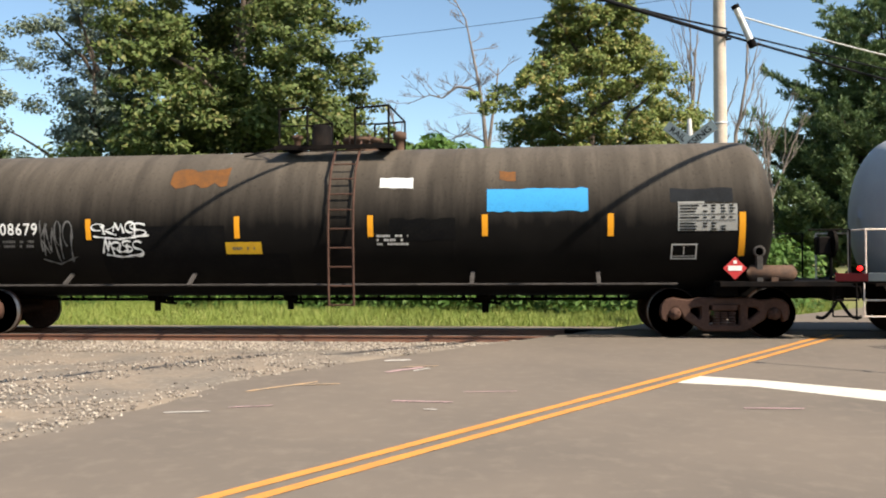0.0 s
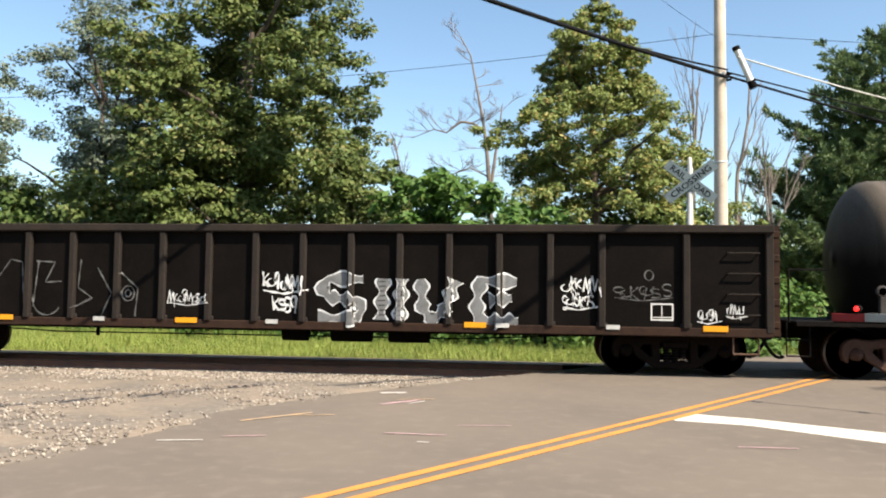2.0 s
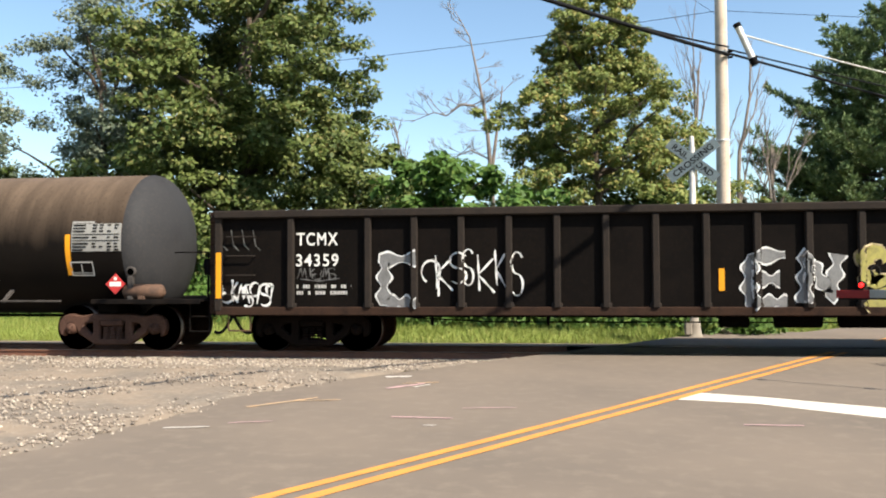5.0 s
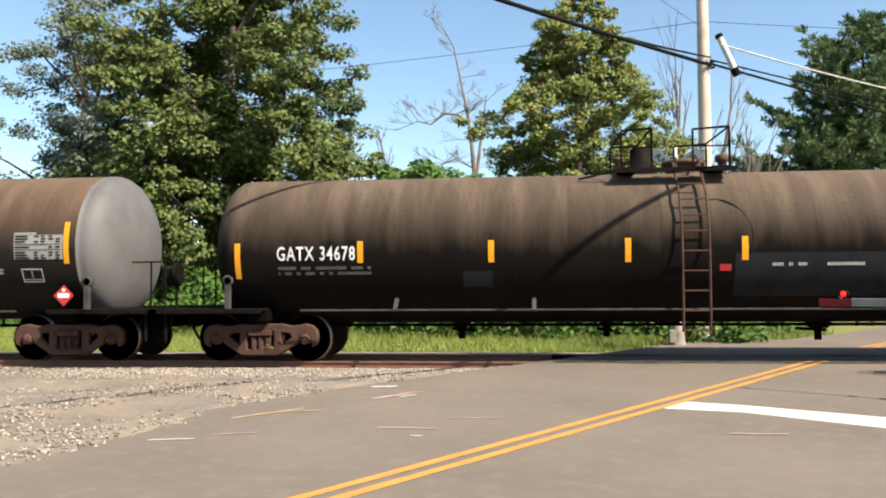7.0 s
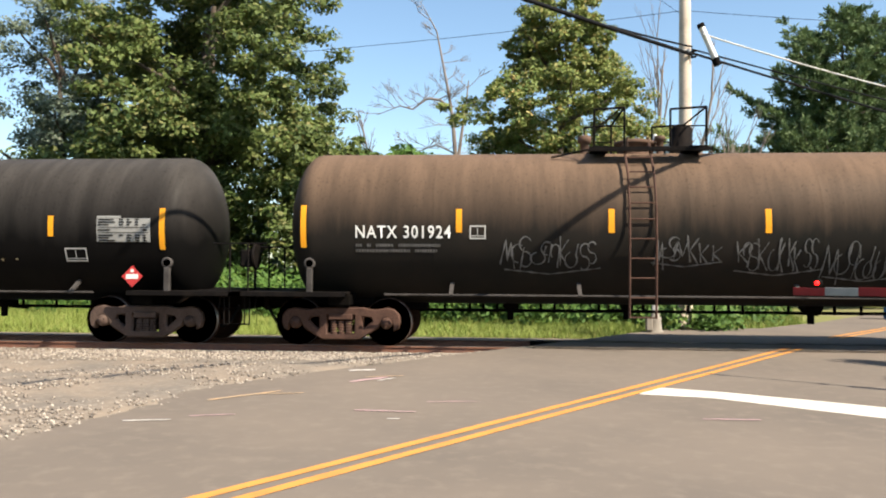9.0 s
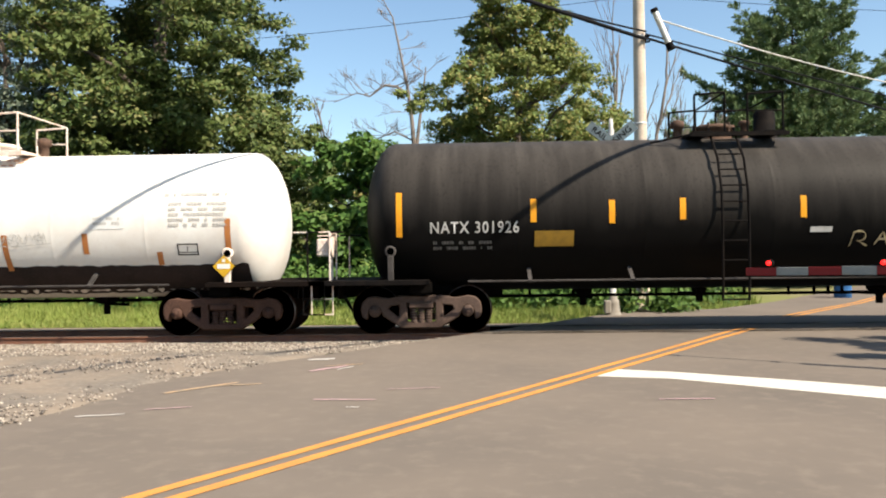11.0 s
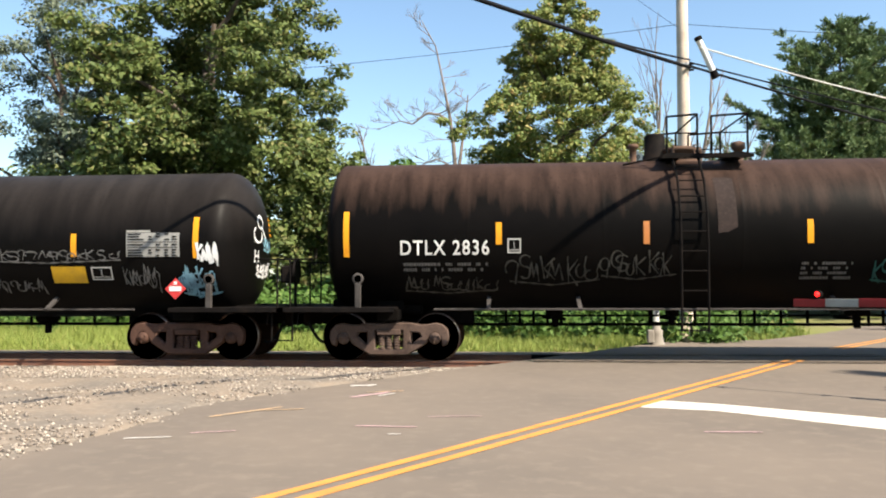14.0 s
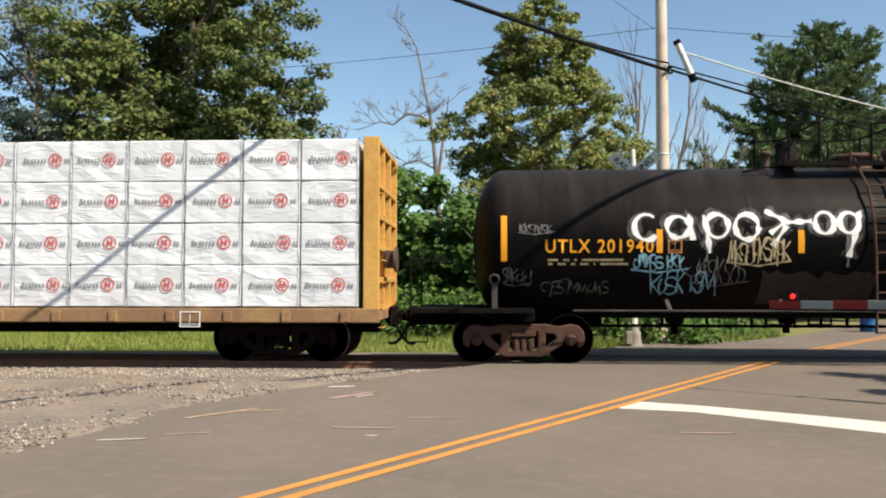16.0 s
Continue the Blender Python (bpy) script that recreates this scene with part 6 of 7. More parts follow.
    ribbons(car, s, scrawl(5.5, 6.0, 1.34, 1.85, 3, 84) + scrawl(6.45, 7.3, 1.15, 1.7, 3, 85) + scrawl(6.5, 6.85, 1.85, 2.15, 3, 86), 0.024, "spray_grey", 0.006)
    frame_box(car, s, 7.14, 7.54, 1.01, 1.29, "white_paint")
    for u in (9.24, -9.0):
        patch(car, s, "reflector_strip", u - 0.055, u + 0.055, 1.08, 1.96, "tape", 0.085, "yellow reflector strip")
    for u in (0.4, 4.33):
        patch(car, s, "reflector_strip", u - 0.05, u + 0.05, 1.2, 1.6, "tape", 0.01, "yellow reflector strip")


# ---------------------------------------------------------------- lumber car
def build_lumber_car():
    car = tagged(new("lumber_car"), "yellow centre-beam flat car stacked with white-wrapped lumber", "flat car", "cars of the freight train")
    e0, e1, half = -11.2, 11.1, 9.1
    bm = bmesh.new()
    box(bm, (0, 0, 0.92), (e1 - e0, 2.9, 0.16))
    for s in (-1, 1):
        box(bm, (0, s * 1.47, 0.92), (e1 - e0, 0.08, 0.27), bevel=0.015)
        for k in range(20):
            box(bm, (e0 + 0.6 + k * 1.11, s * 1.52, 0.90), (0.16, 0.06, 0.2), bevel=0.01)
    part("deck", bm, "deck_rust", car, "worn yellow-brown deck edge with strap winches")
    bm = bmesh.new()
    box(bm, (0, 0, 0.72), (e1 - e0 - 0.4, 0.5, 0.36))
    box(bm, (0, 0, 2.5), (e1 - e0 - 0.3, 0.12, 3.1))
    for x in (-half, half):
        box(bm, (x, 0, 0.82), (0.5, 2.6, 0.22))
    part("centre_beam", bm, "under", car, "dark centre sill and beam")
    bm = bmesh.new()
    for x in np.arange(-half + 1.5, half - 1.3, 1.3):
        rod(bm, (x, -1.3, 0.62), (x, -1.3, 0.85), 0.018, 6)
    run(bm, [(-half + 1.2, -1.3, 0.75), (-half + 3, -1.3, 0.6), (half - 3, -1.3, 0.6), (half - 1.2, -1.3, 0.75)], 0.015, 6)
    part("brake_piping", bm, "under", car)
    for s, x in ((-1, e0), (1, e1)):
        bm = bmesh.new()
        box(bm, (x - s * 0.22, 0, 2.55), (0.06, 2.94, 3.45))
        bulkhead = part("bulkhead", bm, "car_yellow", car, "ribbed yellow end bulkhead")
        for y, dx, w, h in ((-1.45, 0.12, 0.30, 3.5), (1.45, 0.12, 0.30, 3.5), (-0.5, 0.06, 0.14, 3.4), (0.5, 0.06, 0.14, 3.4)):
            bm = bmesh.new()
            box(bm, (x - s * dx, y, 2.55), (w, 0.10, h), bevel=0.012)
            part("post", bm, "car_yellow", bulkhead)
        for z in (1.0, 1.6, 2.2, 2.8, 3.4, 4.22):
            bm = bmesh.new()
            box(bm, (x - s * 0.08, 0, z), (0.2, 2.86, 0.10), bevel=0.01)
            part("rib", bm, "car_yellow", bulkhead)
        bm = bmesh.new()
        for z in np.arange(0.7, 3.4, 0.42):
            rod(bm, (x + s * 0.1, -1.43, z), (x + s * 0.1, -0.98, z), 0.015, 6)
            rod(bm, (x + s * 0.02, -1.43, z), (x + s * 0.1, -1.43, z), 0.012, 6)
        part("ladder", bm, "car_yellow", car)
        bm = bmesh.new()
        lathe(bm, [(0, 0.24), (0.04, 0.26), (0.06, 0.24)], "X", 16, (x + s * 0.22, -0.6, 2.0))
        box(bm, (x + s * 0.13, -0.6, 2.0), (0.2, 0.25, 0.35), bevel=0.02)
        part("hand_brake", bm, "truck_grey", car)
    frame_box(car, Skin(flat=-1.52), 7.35, 7.75, 0.70, 1.0, "white_paint")
    add_couplers(car, e1 + 0.2)
    add_trucks(car, half, "truck_black")
    CARS.append((car, -166.25))
    # the load: four tiers of wrapped packs on each side
    wide, high, gap = 1.118, 0.80, 0.012
    packs = 19
    for tier in range(4):
        for k in range(packs):
            u = e1 - 0.36 - wide * (k + 0.5)
            if u - wide / 2 < e0 + 0.3:
                continue
            for s in (-1, 1):
                bm = bmesh.new()
                box(bm, (0, 0, 0), (wide - gap, 1.36, high - gap), bevel=0.02)
                if s < 0:
                    bmesh.ops.subdivide_edges(bm, edges=bm.edges[:], cuts=3, use_grid_fill=True)
                    for v in bm.verts:                      # slack, wrinkled wrapping
                        v.co.y += 0.026 * noise.noise(v.co * 4 + Vector((u * 3, 0, tier * 5))) - 0.006
                        v.co.z += 0.008 * noise.noise(v.co * 6 + Vector((u, 3, tier)))
                p = part("lumber_pack", bm, "lumber_wrap", car, "lumber pack in white printed wrapping")
                p.location = (u, s * 0.76, 1.07 + high * (tier + 0.5))
                if s < 0:
                    shift = ((tier * 37 + k * 11) % 7) * 0.012 - 0.04
                    bm = bmesh.new()
                    y = -0.707
                    strips = [(-0.40 + c * 0.067, 0.050 if c in (0, 2) else 0.038, -0.03, 0.105 if c == 0 else 0.080) for c in range(7)]
                    strips += [(-0.30 + c * 0.055, 0.022, -0.085, 0.026) for c in range(6)]
                    strips += [(0.40 + c * 0.06, 0.040, -0.03, 0.080) for c in range(2)]
                    for a, w, z, h in strips:
                        bm.faces.new([bm.verts.new((a + shift + q * w, y, z + r * h)) for q, r in ((0, 0), (1, 0), (1, 1), (0, 1))])
                    tagged(part("printed_word", bm, "wrap_grey", p, "grey printed lettering shapes"), kind="stuff")
                    bm = bmesh.new()
                    for r0, r1 in ((0.105, 0.13),):
                        ring = [[bm.verts.new((0.22 + shift + r * math.cos(a), y, 0.03 + r * math.sin(a))) for r in (r0, r1)] for a in np.linspace(0, 2 * math.pi, 21)[:-1]]
                        for i in range(20):
                            a, b = ring[i], ring[(i + 1) % 20]
                            bm.faces.new((a[0], a[1], b[1], b[0]))
                    for a, w, z, h in ((0.165, 0.035, -0.03, 0.12), (0.24, 0.035, -0.03, 0.12), (0.2, 0.04, 0.015, 0.035)):
                        bm.faces.new([bm.verts.new((a + shift + q * w, y, z + r * h)) for q, r in ((0, 0), (1, 0), (1, 1), (0, 1))])
                    part("printed_ring", bm, "wrap_red", p, "red printed ring mark")
    for k in range(packs):
        bm = bmesh.new()
        u = e1 - 0.36 - wide * k
        if u < e0 + 0.3:
            continue
        run(bm, [(u, -1.47, 1.0), (u, -1.475, 4.27), (u, 1.475, 4.27), (u, 1.47, 1.0)], 0.007, 4)
        part("strap", bm, "strap", car, "dark tie-down strap")


build_tank_cars()
build_gondolas()
build_lumber_car()


# ---------------------------------------------------------------- crossing signal, gate, pole and wires
def build_signal():
    sig = tagged(new("crossing_signal"), "silver crossing signal mast with crossbuck and flashing red lamps", "crossing signal")
    sig.location = (3.65, 3.7, -0.16)
    bm = bmesh.new()
    lathe(bm, [(0, 0.075), (4.75, 0.075), (4.8, 0.06), (5.02, 0.05), (5.04, 0.01)], "Z", 14)
    part("mast", bm, "silver_paint", sig, "silver steel mast")
    bm = bmesh.new()
    box(bm, (0, 0, -0.02), (0.62, 0.62, 0.16), bevel=0.02)
    part("footing", bm, "concrete", sig, "concrete footing")
    bm = bmesh.new()
    lathe(bm, [(0.06, 0.25), (0.10, 0.25), (0.13, 0.21), (0.22, 0.17), (0.42, 0.145), (0.50, 0.15), (0.53, 0.11), (0.68, 0.10), (0.70, 0.075)], "Z", 16)
    part("base", bm, "concrete", sig, "flared dull grey mast base")
    bm = bmesh.new()
    box(bm, (-0.17, -0.12, 0.36), (0.16, 0.18, 0.32), bevel=0.02)
    part("junction_box", bm, "concrete", sig)
    for k, (turn, word) in enumerate(((38, "RAIL  ROAD"), (-38, "CROSSING"))):
        # each blade carries its word in dark letters
        blade = plate([[(-0.72, -0.13), (0.72, -0.13), (0.72, 0.13), (-0.72, 0.13)]], 0.02, 0.003)
        a = radians(turn if k == 0 else turn)
        m = Matrix.Translation((0, -0.10 - 0.024 * k, 4.42)) @ Matrix.Rotation(a, 4, "Y")
        ob = part("crossbuck_blade", blade, "cross_sheet", sig, "blue-grey crossbuck blade")
        ob.matrix_local = m
        me = lettering(word, 1.16, 0.15, bold=0.015)
        me.transform(Matrix.Translation((-0.58, -0.014, -0.075)) @ Matrix.Rotation(radians(90), 4, "X"))
        part("letters", me, "dark_paint", ob, f"dark letters reading {word}")
    bm = bmesh.new()
    rod(bm, (-0.42, 0, 2.76), (0.42, 0, 2.76), 0.035, 8)
    part("lamp_arm", bm, "galvanised", sig)
    for x, lit in ((-0.40, True), (0.40, False)):
        bm = bmesh.new()
        lathe(bm, [(-0.06, 0.02), (-0.06, 0.25), (-0.05, 0.255), (-0.04, 0.25), (-0.04, 0.02)], "Y", 28, (x, 0, 2.74))
        lathe(bm, [(-0.06, 0.12), (0.14, 0.11), (0.18, 0.06), (0.19, 0.01)], "Y", 18, (x, 0, 2.74))
        # half-round hood
        pts = [[bm.verts.new((x + 0.125 * math.cos(t), y, 2.74 + 0.125 * math.sin(t))) for y in (-0.06, -0.30 + 0.16 * abs(math.cos(t)))] for t in np.linspace(-0.3, math.pi + 0.3, 15)]
        for p, q in zip(pts, pts[1:]):
            bm.faces.new((p[0], p[1], q[1], q[0]))
        lamp = part("signal_lamp", bm, "black_iron", sig, "black hooded lamp with a round backing")
        bm = bmesh.new()
        lathe(bm, [(-0.064, 0.112), (-0.085, 0.08), (-0.095, 0.01)], "Y", 20, (x, 0, 2.74))
        part("lens", bm, "red_lamp" if lit else "red_lens", lamp, "glowing red lens" if lit else "dark red lens")
    bm = bmesh.new()
    box(bm, (-0.38, 0, 1.58), (0.42, 0.36, 0.34), bevel=0.03)
    box(bm, (0.05, -0.02, 1.5), (0.5, 0.3, 0.24), bevel=0.03)
    rod(bm, (0.0, -0.12, 1.0), (0.35, -0.12, 1.45), 0.03, 8)
    part("gate_mechanism", bm, "silver_paint", sig, "grey gate mechanism box")
    bm = bmesh.new()
    box(bm, (0.75, 0.1, 1.42), (0.9, 0.12, 0.16), bevel=0.02)
    part("counterweight_arm", bm, "galvanised", sig)


def build_gate():
    gate = tagged(new("crossing_gate"), "lowered red and white crossing gate arm with red lamps", "crossing gate")
    tip = Vector((3.94, -5.06, 1.225))
    gate.location = tip
    gate.rotation_euler.z = math.atan2(SIDE.y, SIDE.x)
    n = 12
    for k in range(n):
        bm = bmesh.new()
        box(bm, (0.41 * (k + 0.5), 0, 0.006 * k), (0.408, 0.035, 0.105 + 0.003 * k), bevel=0.004)
        part("arm_section", bm, "gate_red" if k % 2 == 0 else "gate_shaded_white", gate, "red reflective arm section" if k % 2 == 0 else "white reflective arm section, greyed as seen against the light")
    bm = bmesh.new()
    rod(bm, (0.02, 0.0, -0.065), (4.9, 0.0, -0.02), 0.012, 6)
    part("arm_cable", bm, "black_iron", gate)
    for u in (0.32, 1.72, 3.2):
        bm = bmesh.new()
        lathe(bm, [(-0.05, 0.03), (-0.05, 0.050), (0.05, 0.050), (0.05, 0.03)], "Y", 14, (u, 0, 0.12))
        box(bm, (u, 0, 0.07), (0.03, 0.03, 0.06))
        lamp = part("arm_lamp", bm, "black_iron", gate)
        bm = bmesh.new()
        lathe(bm, [(-0.052, 0.034), (-0.066, 0.025), (-0.070, 0.004)], "Y", 14, (u, 0, 0.12))
        part("lens", bm, "red_lamp", lamp, "glowing red lens")
    bm = bmesh.new()                                       # mast beyond the arm, at the roadside
    rod(bm, (5.3, 0.1, -1.3), (5.3, 0.1, 3.4), 0.07, 12)
    part("mast", bm, "silver_paint", gate, "silver steel mast")
    bm = bmesh.new()
    box(bm, (5.15, 0, 0.05), (0.6, 0.35, 0.4), bevel=0.03)
    part("gate_mechanism", bm, "silver_paint", gate)


POLE = Vector((4.64, 4.9, 0))


def build_pole():
    pole = tagged(new("utility_pole"), "weathered pale wooden utility pole", "utility pole")
    pole.location = POLE
    bm = bmesh.new()
    lathe(bm, [(-0.24, 0.19), (2, 0.178), (5, 0.165), (8, 0.15), (11.5, 0.13), (11.55, 0.02)], "Z", 18)
    part("shaft", bm, "pole_wood", pole)
    for z in (4.9, 7.2):
        bm = bmesh.new()
        w = 0.190 - 0.005 * z
        lathe(bm, [(z, w - 0.006), (z, w + 0.006), (z + 0.05, w + 0.006), (z + 0.05, w - 0.006)], "Z", 18)
        part("band", bm, "galvanised", pole, "steel pole band")
    bm = bmesh.new()
    for z in (7.05, 7.2):
        rod(bm, (0.13, -0.12, z), (0.24, -0.2, z), 0.03, 8)
    part("cable_clamp", bm, "black_iron", pole)
    case = tagged(new("splice_case"), "pale tubular cable splice case hanging from the wires", "splice case")
    bm = bmesh.new()
    a, b = Vector((5.12, 5.2, 8.0)), Vector((5.52, 5.15, 7.0))
    d = (b - a).normalized()
    rod(bm, a, b, 0.085, 14)
    part("tube", bm, "galvanised", case, "pale grey tube")
    bm = bmesh.new()
    rod(bm, b - d * 0.12, b + d * 0.08, 0.105, 14)
    part("end_cap", bm, "black_iron", case)
    bm = bmesh.new()
    rod(bm, a - d * 0.05, a + d * 0.06, 0.10, 14)
    part("end_cap", bm, "black_iron", case)


def wire(a, b, sag, r, label, material="cable", group="overhead wires"):
    a, b = Vector(a), Vector(b)
    cu = bpy.data.curves.new("wire", "CURVE")
    cu.dimensions, cu.bevel_depth, cu.bevel_resolution = "3D", r, 1
    sp = cu.splines.new("POLY")
    n = 28
    sp.points.add(n)
    for k, p in enumerate(sp.points):
        f = k / n
        q = a.lerp(b, f)
        p.co = (q.x, q.y, q.z - sag * 4 * f * (1 - f), 1)
    me = curve_mesh(cu)
    me.materials.clear()
    return tagged(part("overhead_wire", me, material), label, "overhead wire", group)


def build_wires():
    z = 7.12
    near = Vector((-15.5, -18.0, 0))
    wire((POLE.x + 0.15, POLE.y - 0.15, z), (near.x, near.y, 7.6), 0.35, 0.046, "thick black bundled cable over the road")
    wire((POLE.x + 0.15, POLE.y - 0.15, z + 0.20), (2.30, 1.96, 7.07), 0.02, 0.024, "black cable leaving the bundle at the pole")
    wire((POLE.x + 0.15, POLE.y - 0.1, z + 0.05), (19.5, 15.5, 6.05), 0.03, 0.032, "black cable running on along the road")
    wire((POLE.x + 0.15, POLE.y - 0.1, z + 0.15), (19.5, 15.5, 6.78), 0.06, 0.022, "thin black cable running on along the road")
    wire((POLE.x + 0.5, POLE.y + 0.2, 7.75), (20.0, 14.0, 6.9), 0.25, 0.022, "sunlit pale cable running on along the road", "cable_light")
    wire((POLE.x, POLE.y + 0.1, 8.35), (-26, 8.5, 7.9), 0.5, 0.007, "thin wire along the railway")
    wire((POLE.x, POLE.y + 0.1, 8.35), (34, 8.0, 8.4), 0.5, 0.007, "thin wire along the railway")
    wire((POLE.x, POLE.y + 0.1, 8.2), (-1.5, -3.0, 9.6), 0.2, 0.005, "thin grey service wire to the pole")
    # second line on the other side of the road, out of sight but for its shadow
    wire((16.5, 8.7, 7.6), (-4.6, -15.3, 7.6), 0.35, 0.058, "black cable over the road")
    wire((16.5, 8.7, 7.67), (-4.6, -15.3, 7.67), 0.35, 0.014, "black cable over the road")


# ---------------------------------------------------------------- plants
def leaves(centres, radii, count, size, seed, flat=0.7, droop=0.0):
    """Leaf quads gathered in clumps: vertices and faces."""
    r = np.random.default_rng(seed)
    centres, radii = np.asarray(centres, float), np.asarray(radii, float)
    n = len(centres) * count
    k = np.repeat(np.arange(len(centres)), count)
    d = r.normal(0, 1, (n, 3))
    d /= np.linalg.norm(d, axis=1)[:, None]
    rad = r.random(n) ** 0.45
    c = centres[k] + d * (rad * radii[k])[:, None] * np.array([1, 1, flat])
    c[:, 2] -= droop * r.random(n)
    up = np.stack([r.normal(0, 0.55, n), r.normal(-0.25, 0.55, n), np.abs(r.normal(0.6, 0.45, n))], -1)
    up += d * 0.4
    up /= np.linalg.norm(up, axis=1)[:, None]
    a = r.normal(0, 1, (n, 3))
    a -= (a * up).sum(1)[:, None] * up
    a /= np.linalg.norm(a, axis=1)[:, None]
    b = np.cross(up, a)
    s = (size * r.uniform(0.6, 1.35, n))[:, None]
    v = np.stack([c - a * s, c + b * s * 0.55 + a * s * 0.1, c + a * s, c - b * s * 0.55 + a * s * 0.1], 1)
    return v.reshape(-1, 3), np.arange(4 * n).reshape(-1, 4)


def limb(bm, a, b, r0, r1, seed, bend=0.12, n=5):
    r = random.Random(seed)
    a, b = Vector(a), Vector(b)
    length = (b - a).length
    pts = [a]
    for k in range(1, n + 1):
        f = k / n
        pts.append(a.lerp(b, f) + Vector([r.uniform(-1, 1) * bend * length * (1 - f) * 0.5 for _ in range(3)]) * (k < n))
    for k in range(n):
        rod(bm, pts[k], pts[k + 1], r0 + (r1 - r0) * k / n, 7, r0 + (r1 - r0) * (k + 1) / n)
    return pts


def broadleaf(name, at, height, spread, low, material, label, clumps, count, size, seed, shape="round", category="tree", clump_r=1.0, bark="bark", trunk_r=0.3, flat=0.62, gaps=-0.34):
    """A tree: trunk, limbs and a crown of leaf clumps with gaps."""
    r = np.random.default_rng(seed)
    tree = tagged(new(name), label, category)
    tree.location = at
    bm = bmesh.new()
    limb(bm, (0, 0, -0.3), (r.normal(0, 0.3), r.normal(0, 0.3), height * 0.72), trunk_r, trunk_r * 0.25, seed, 0.04, 7)
    centres, radii = [], []
    while len(centres) < clumps:
        u = r.uniform(-1, 1, 3)
        q = np.linalg.norm(u)
        if q > 1 or q < 0.35:
            continue
        f = (u[2] + 1) / 2                                  # 0 low, 1 top
        z = low + (height - low) * f
        if shape == "cone":
            wide = spread * (1.03 - f) ** 0.78 * (0.82 + 0.22 * math.sin(f * 21 + seed))
        elif shape == "tall":
            wide = spread * (math.sin(math.pi * min(1, 0.18 + f * 0.80)) ** 0.8)
        else:
            wide = spread * (0.80 + 0.35 * math.sin(seed + 5 * math.atan2(u[1], u[0]) + 4 * f)) * 1.05
        h = math.hypot(u[0], u[1]) or 1
        rim = 1.0 if shape == "round" else 1 / max(h, 0.35) * r.uniform(0.35, 1.0)
        x, y = u[0] * wide * rim, u[1] * wide * rim
        if noise.noise(Vector((x * 0.33 + seed, y * 0.33, z * 0.33))) < gaps:
            continue
        centres.append((x, y, z))
        radii.append(clump_r * r.uniform(0.55, 1.25) * (1 - 0.45 * f if shape != "round" else 1))
    for k in range(0, len(centres), max(1, len(centres) // 26)):
        c = Vector(centres[k])
        start = Vector((0, 0, max(low * 0.6, min(height * 0.66, c.z - 0.35 * math.hypot(c.x, c.y) - 0.4))))
        limb(bm, start, c, trunk_r * 0.36, 0.025, seed + k)
    part("trunk", bm, bark, tree, "grey-brown bark trunk and limbs")
    v, f = leaves(centres, radii, count, size, seed + 1, flat)
    cloud("crown", v, f, material, tree, "uneven leafy crown")
    return tree


def bare_tree(at, height, lean, seed, label, reach=1.0):
    tree = tagged(new("dead_tree"), label, "bare tree")
    tree.location = at
    bm = bmesh.new()

    def grow(p, d, length, r, depth, s):
        q = random.Random(s)
        e = Vector(p) + d * length
        limb(bm, p, e, r, r * 0.55, s, 0.10, 4)
        if depth == 0:
            return
        for k in range(q.randint(3, 4)):
            f = q.uniform(0.35, 1.0) if k else 1.0
            dd = (d + Vector((q.uniform(-1, 1), q.uniform(-0.6, 0.6), q.uniform(-0.25, 0.6))) * (0.75 if k else 0.3) * reach).normalized()
            grow(Vector(p) + d * length * f, dd, length * q.uniform(0.38, 0.62), max(0.010, r * (0.62 if k == 0 else 0.42)), depth - 1, s * 7 + k + 1)

    grow(Vector((0, 0, -0.3)), Vector(lean).normalized(), height * 0.52, 0.16, 4, seed)
    part("branch_frame", bm, "dead_bark", tree, "grey leafless trunk and twigs")
    return tree


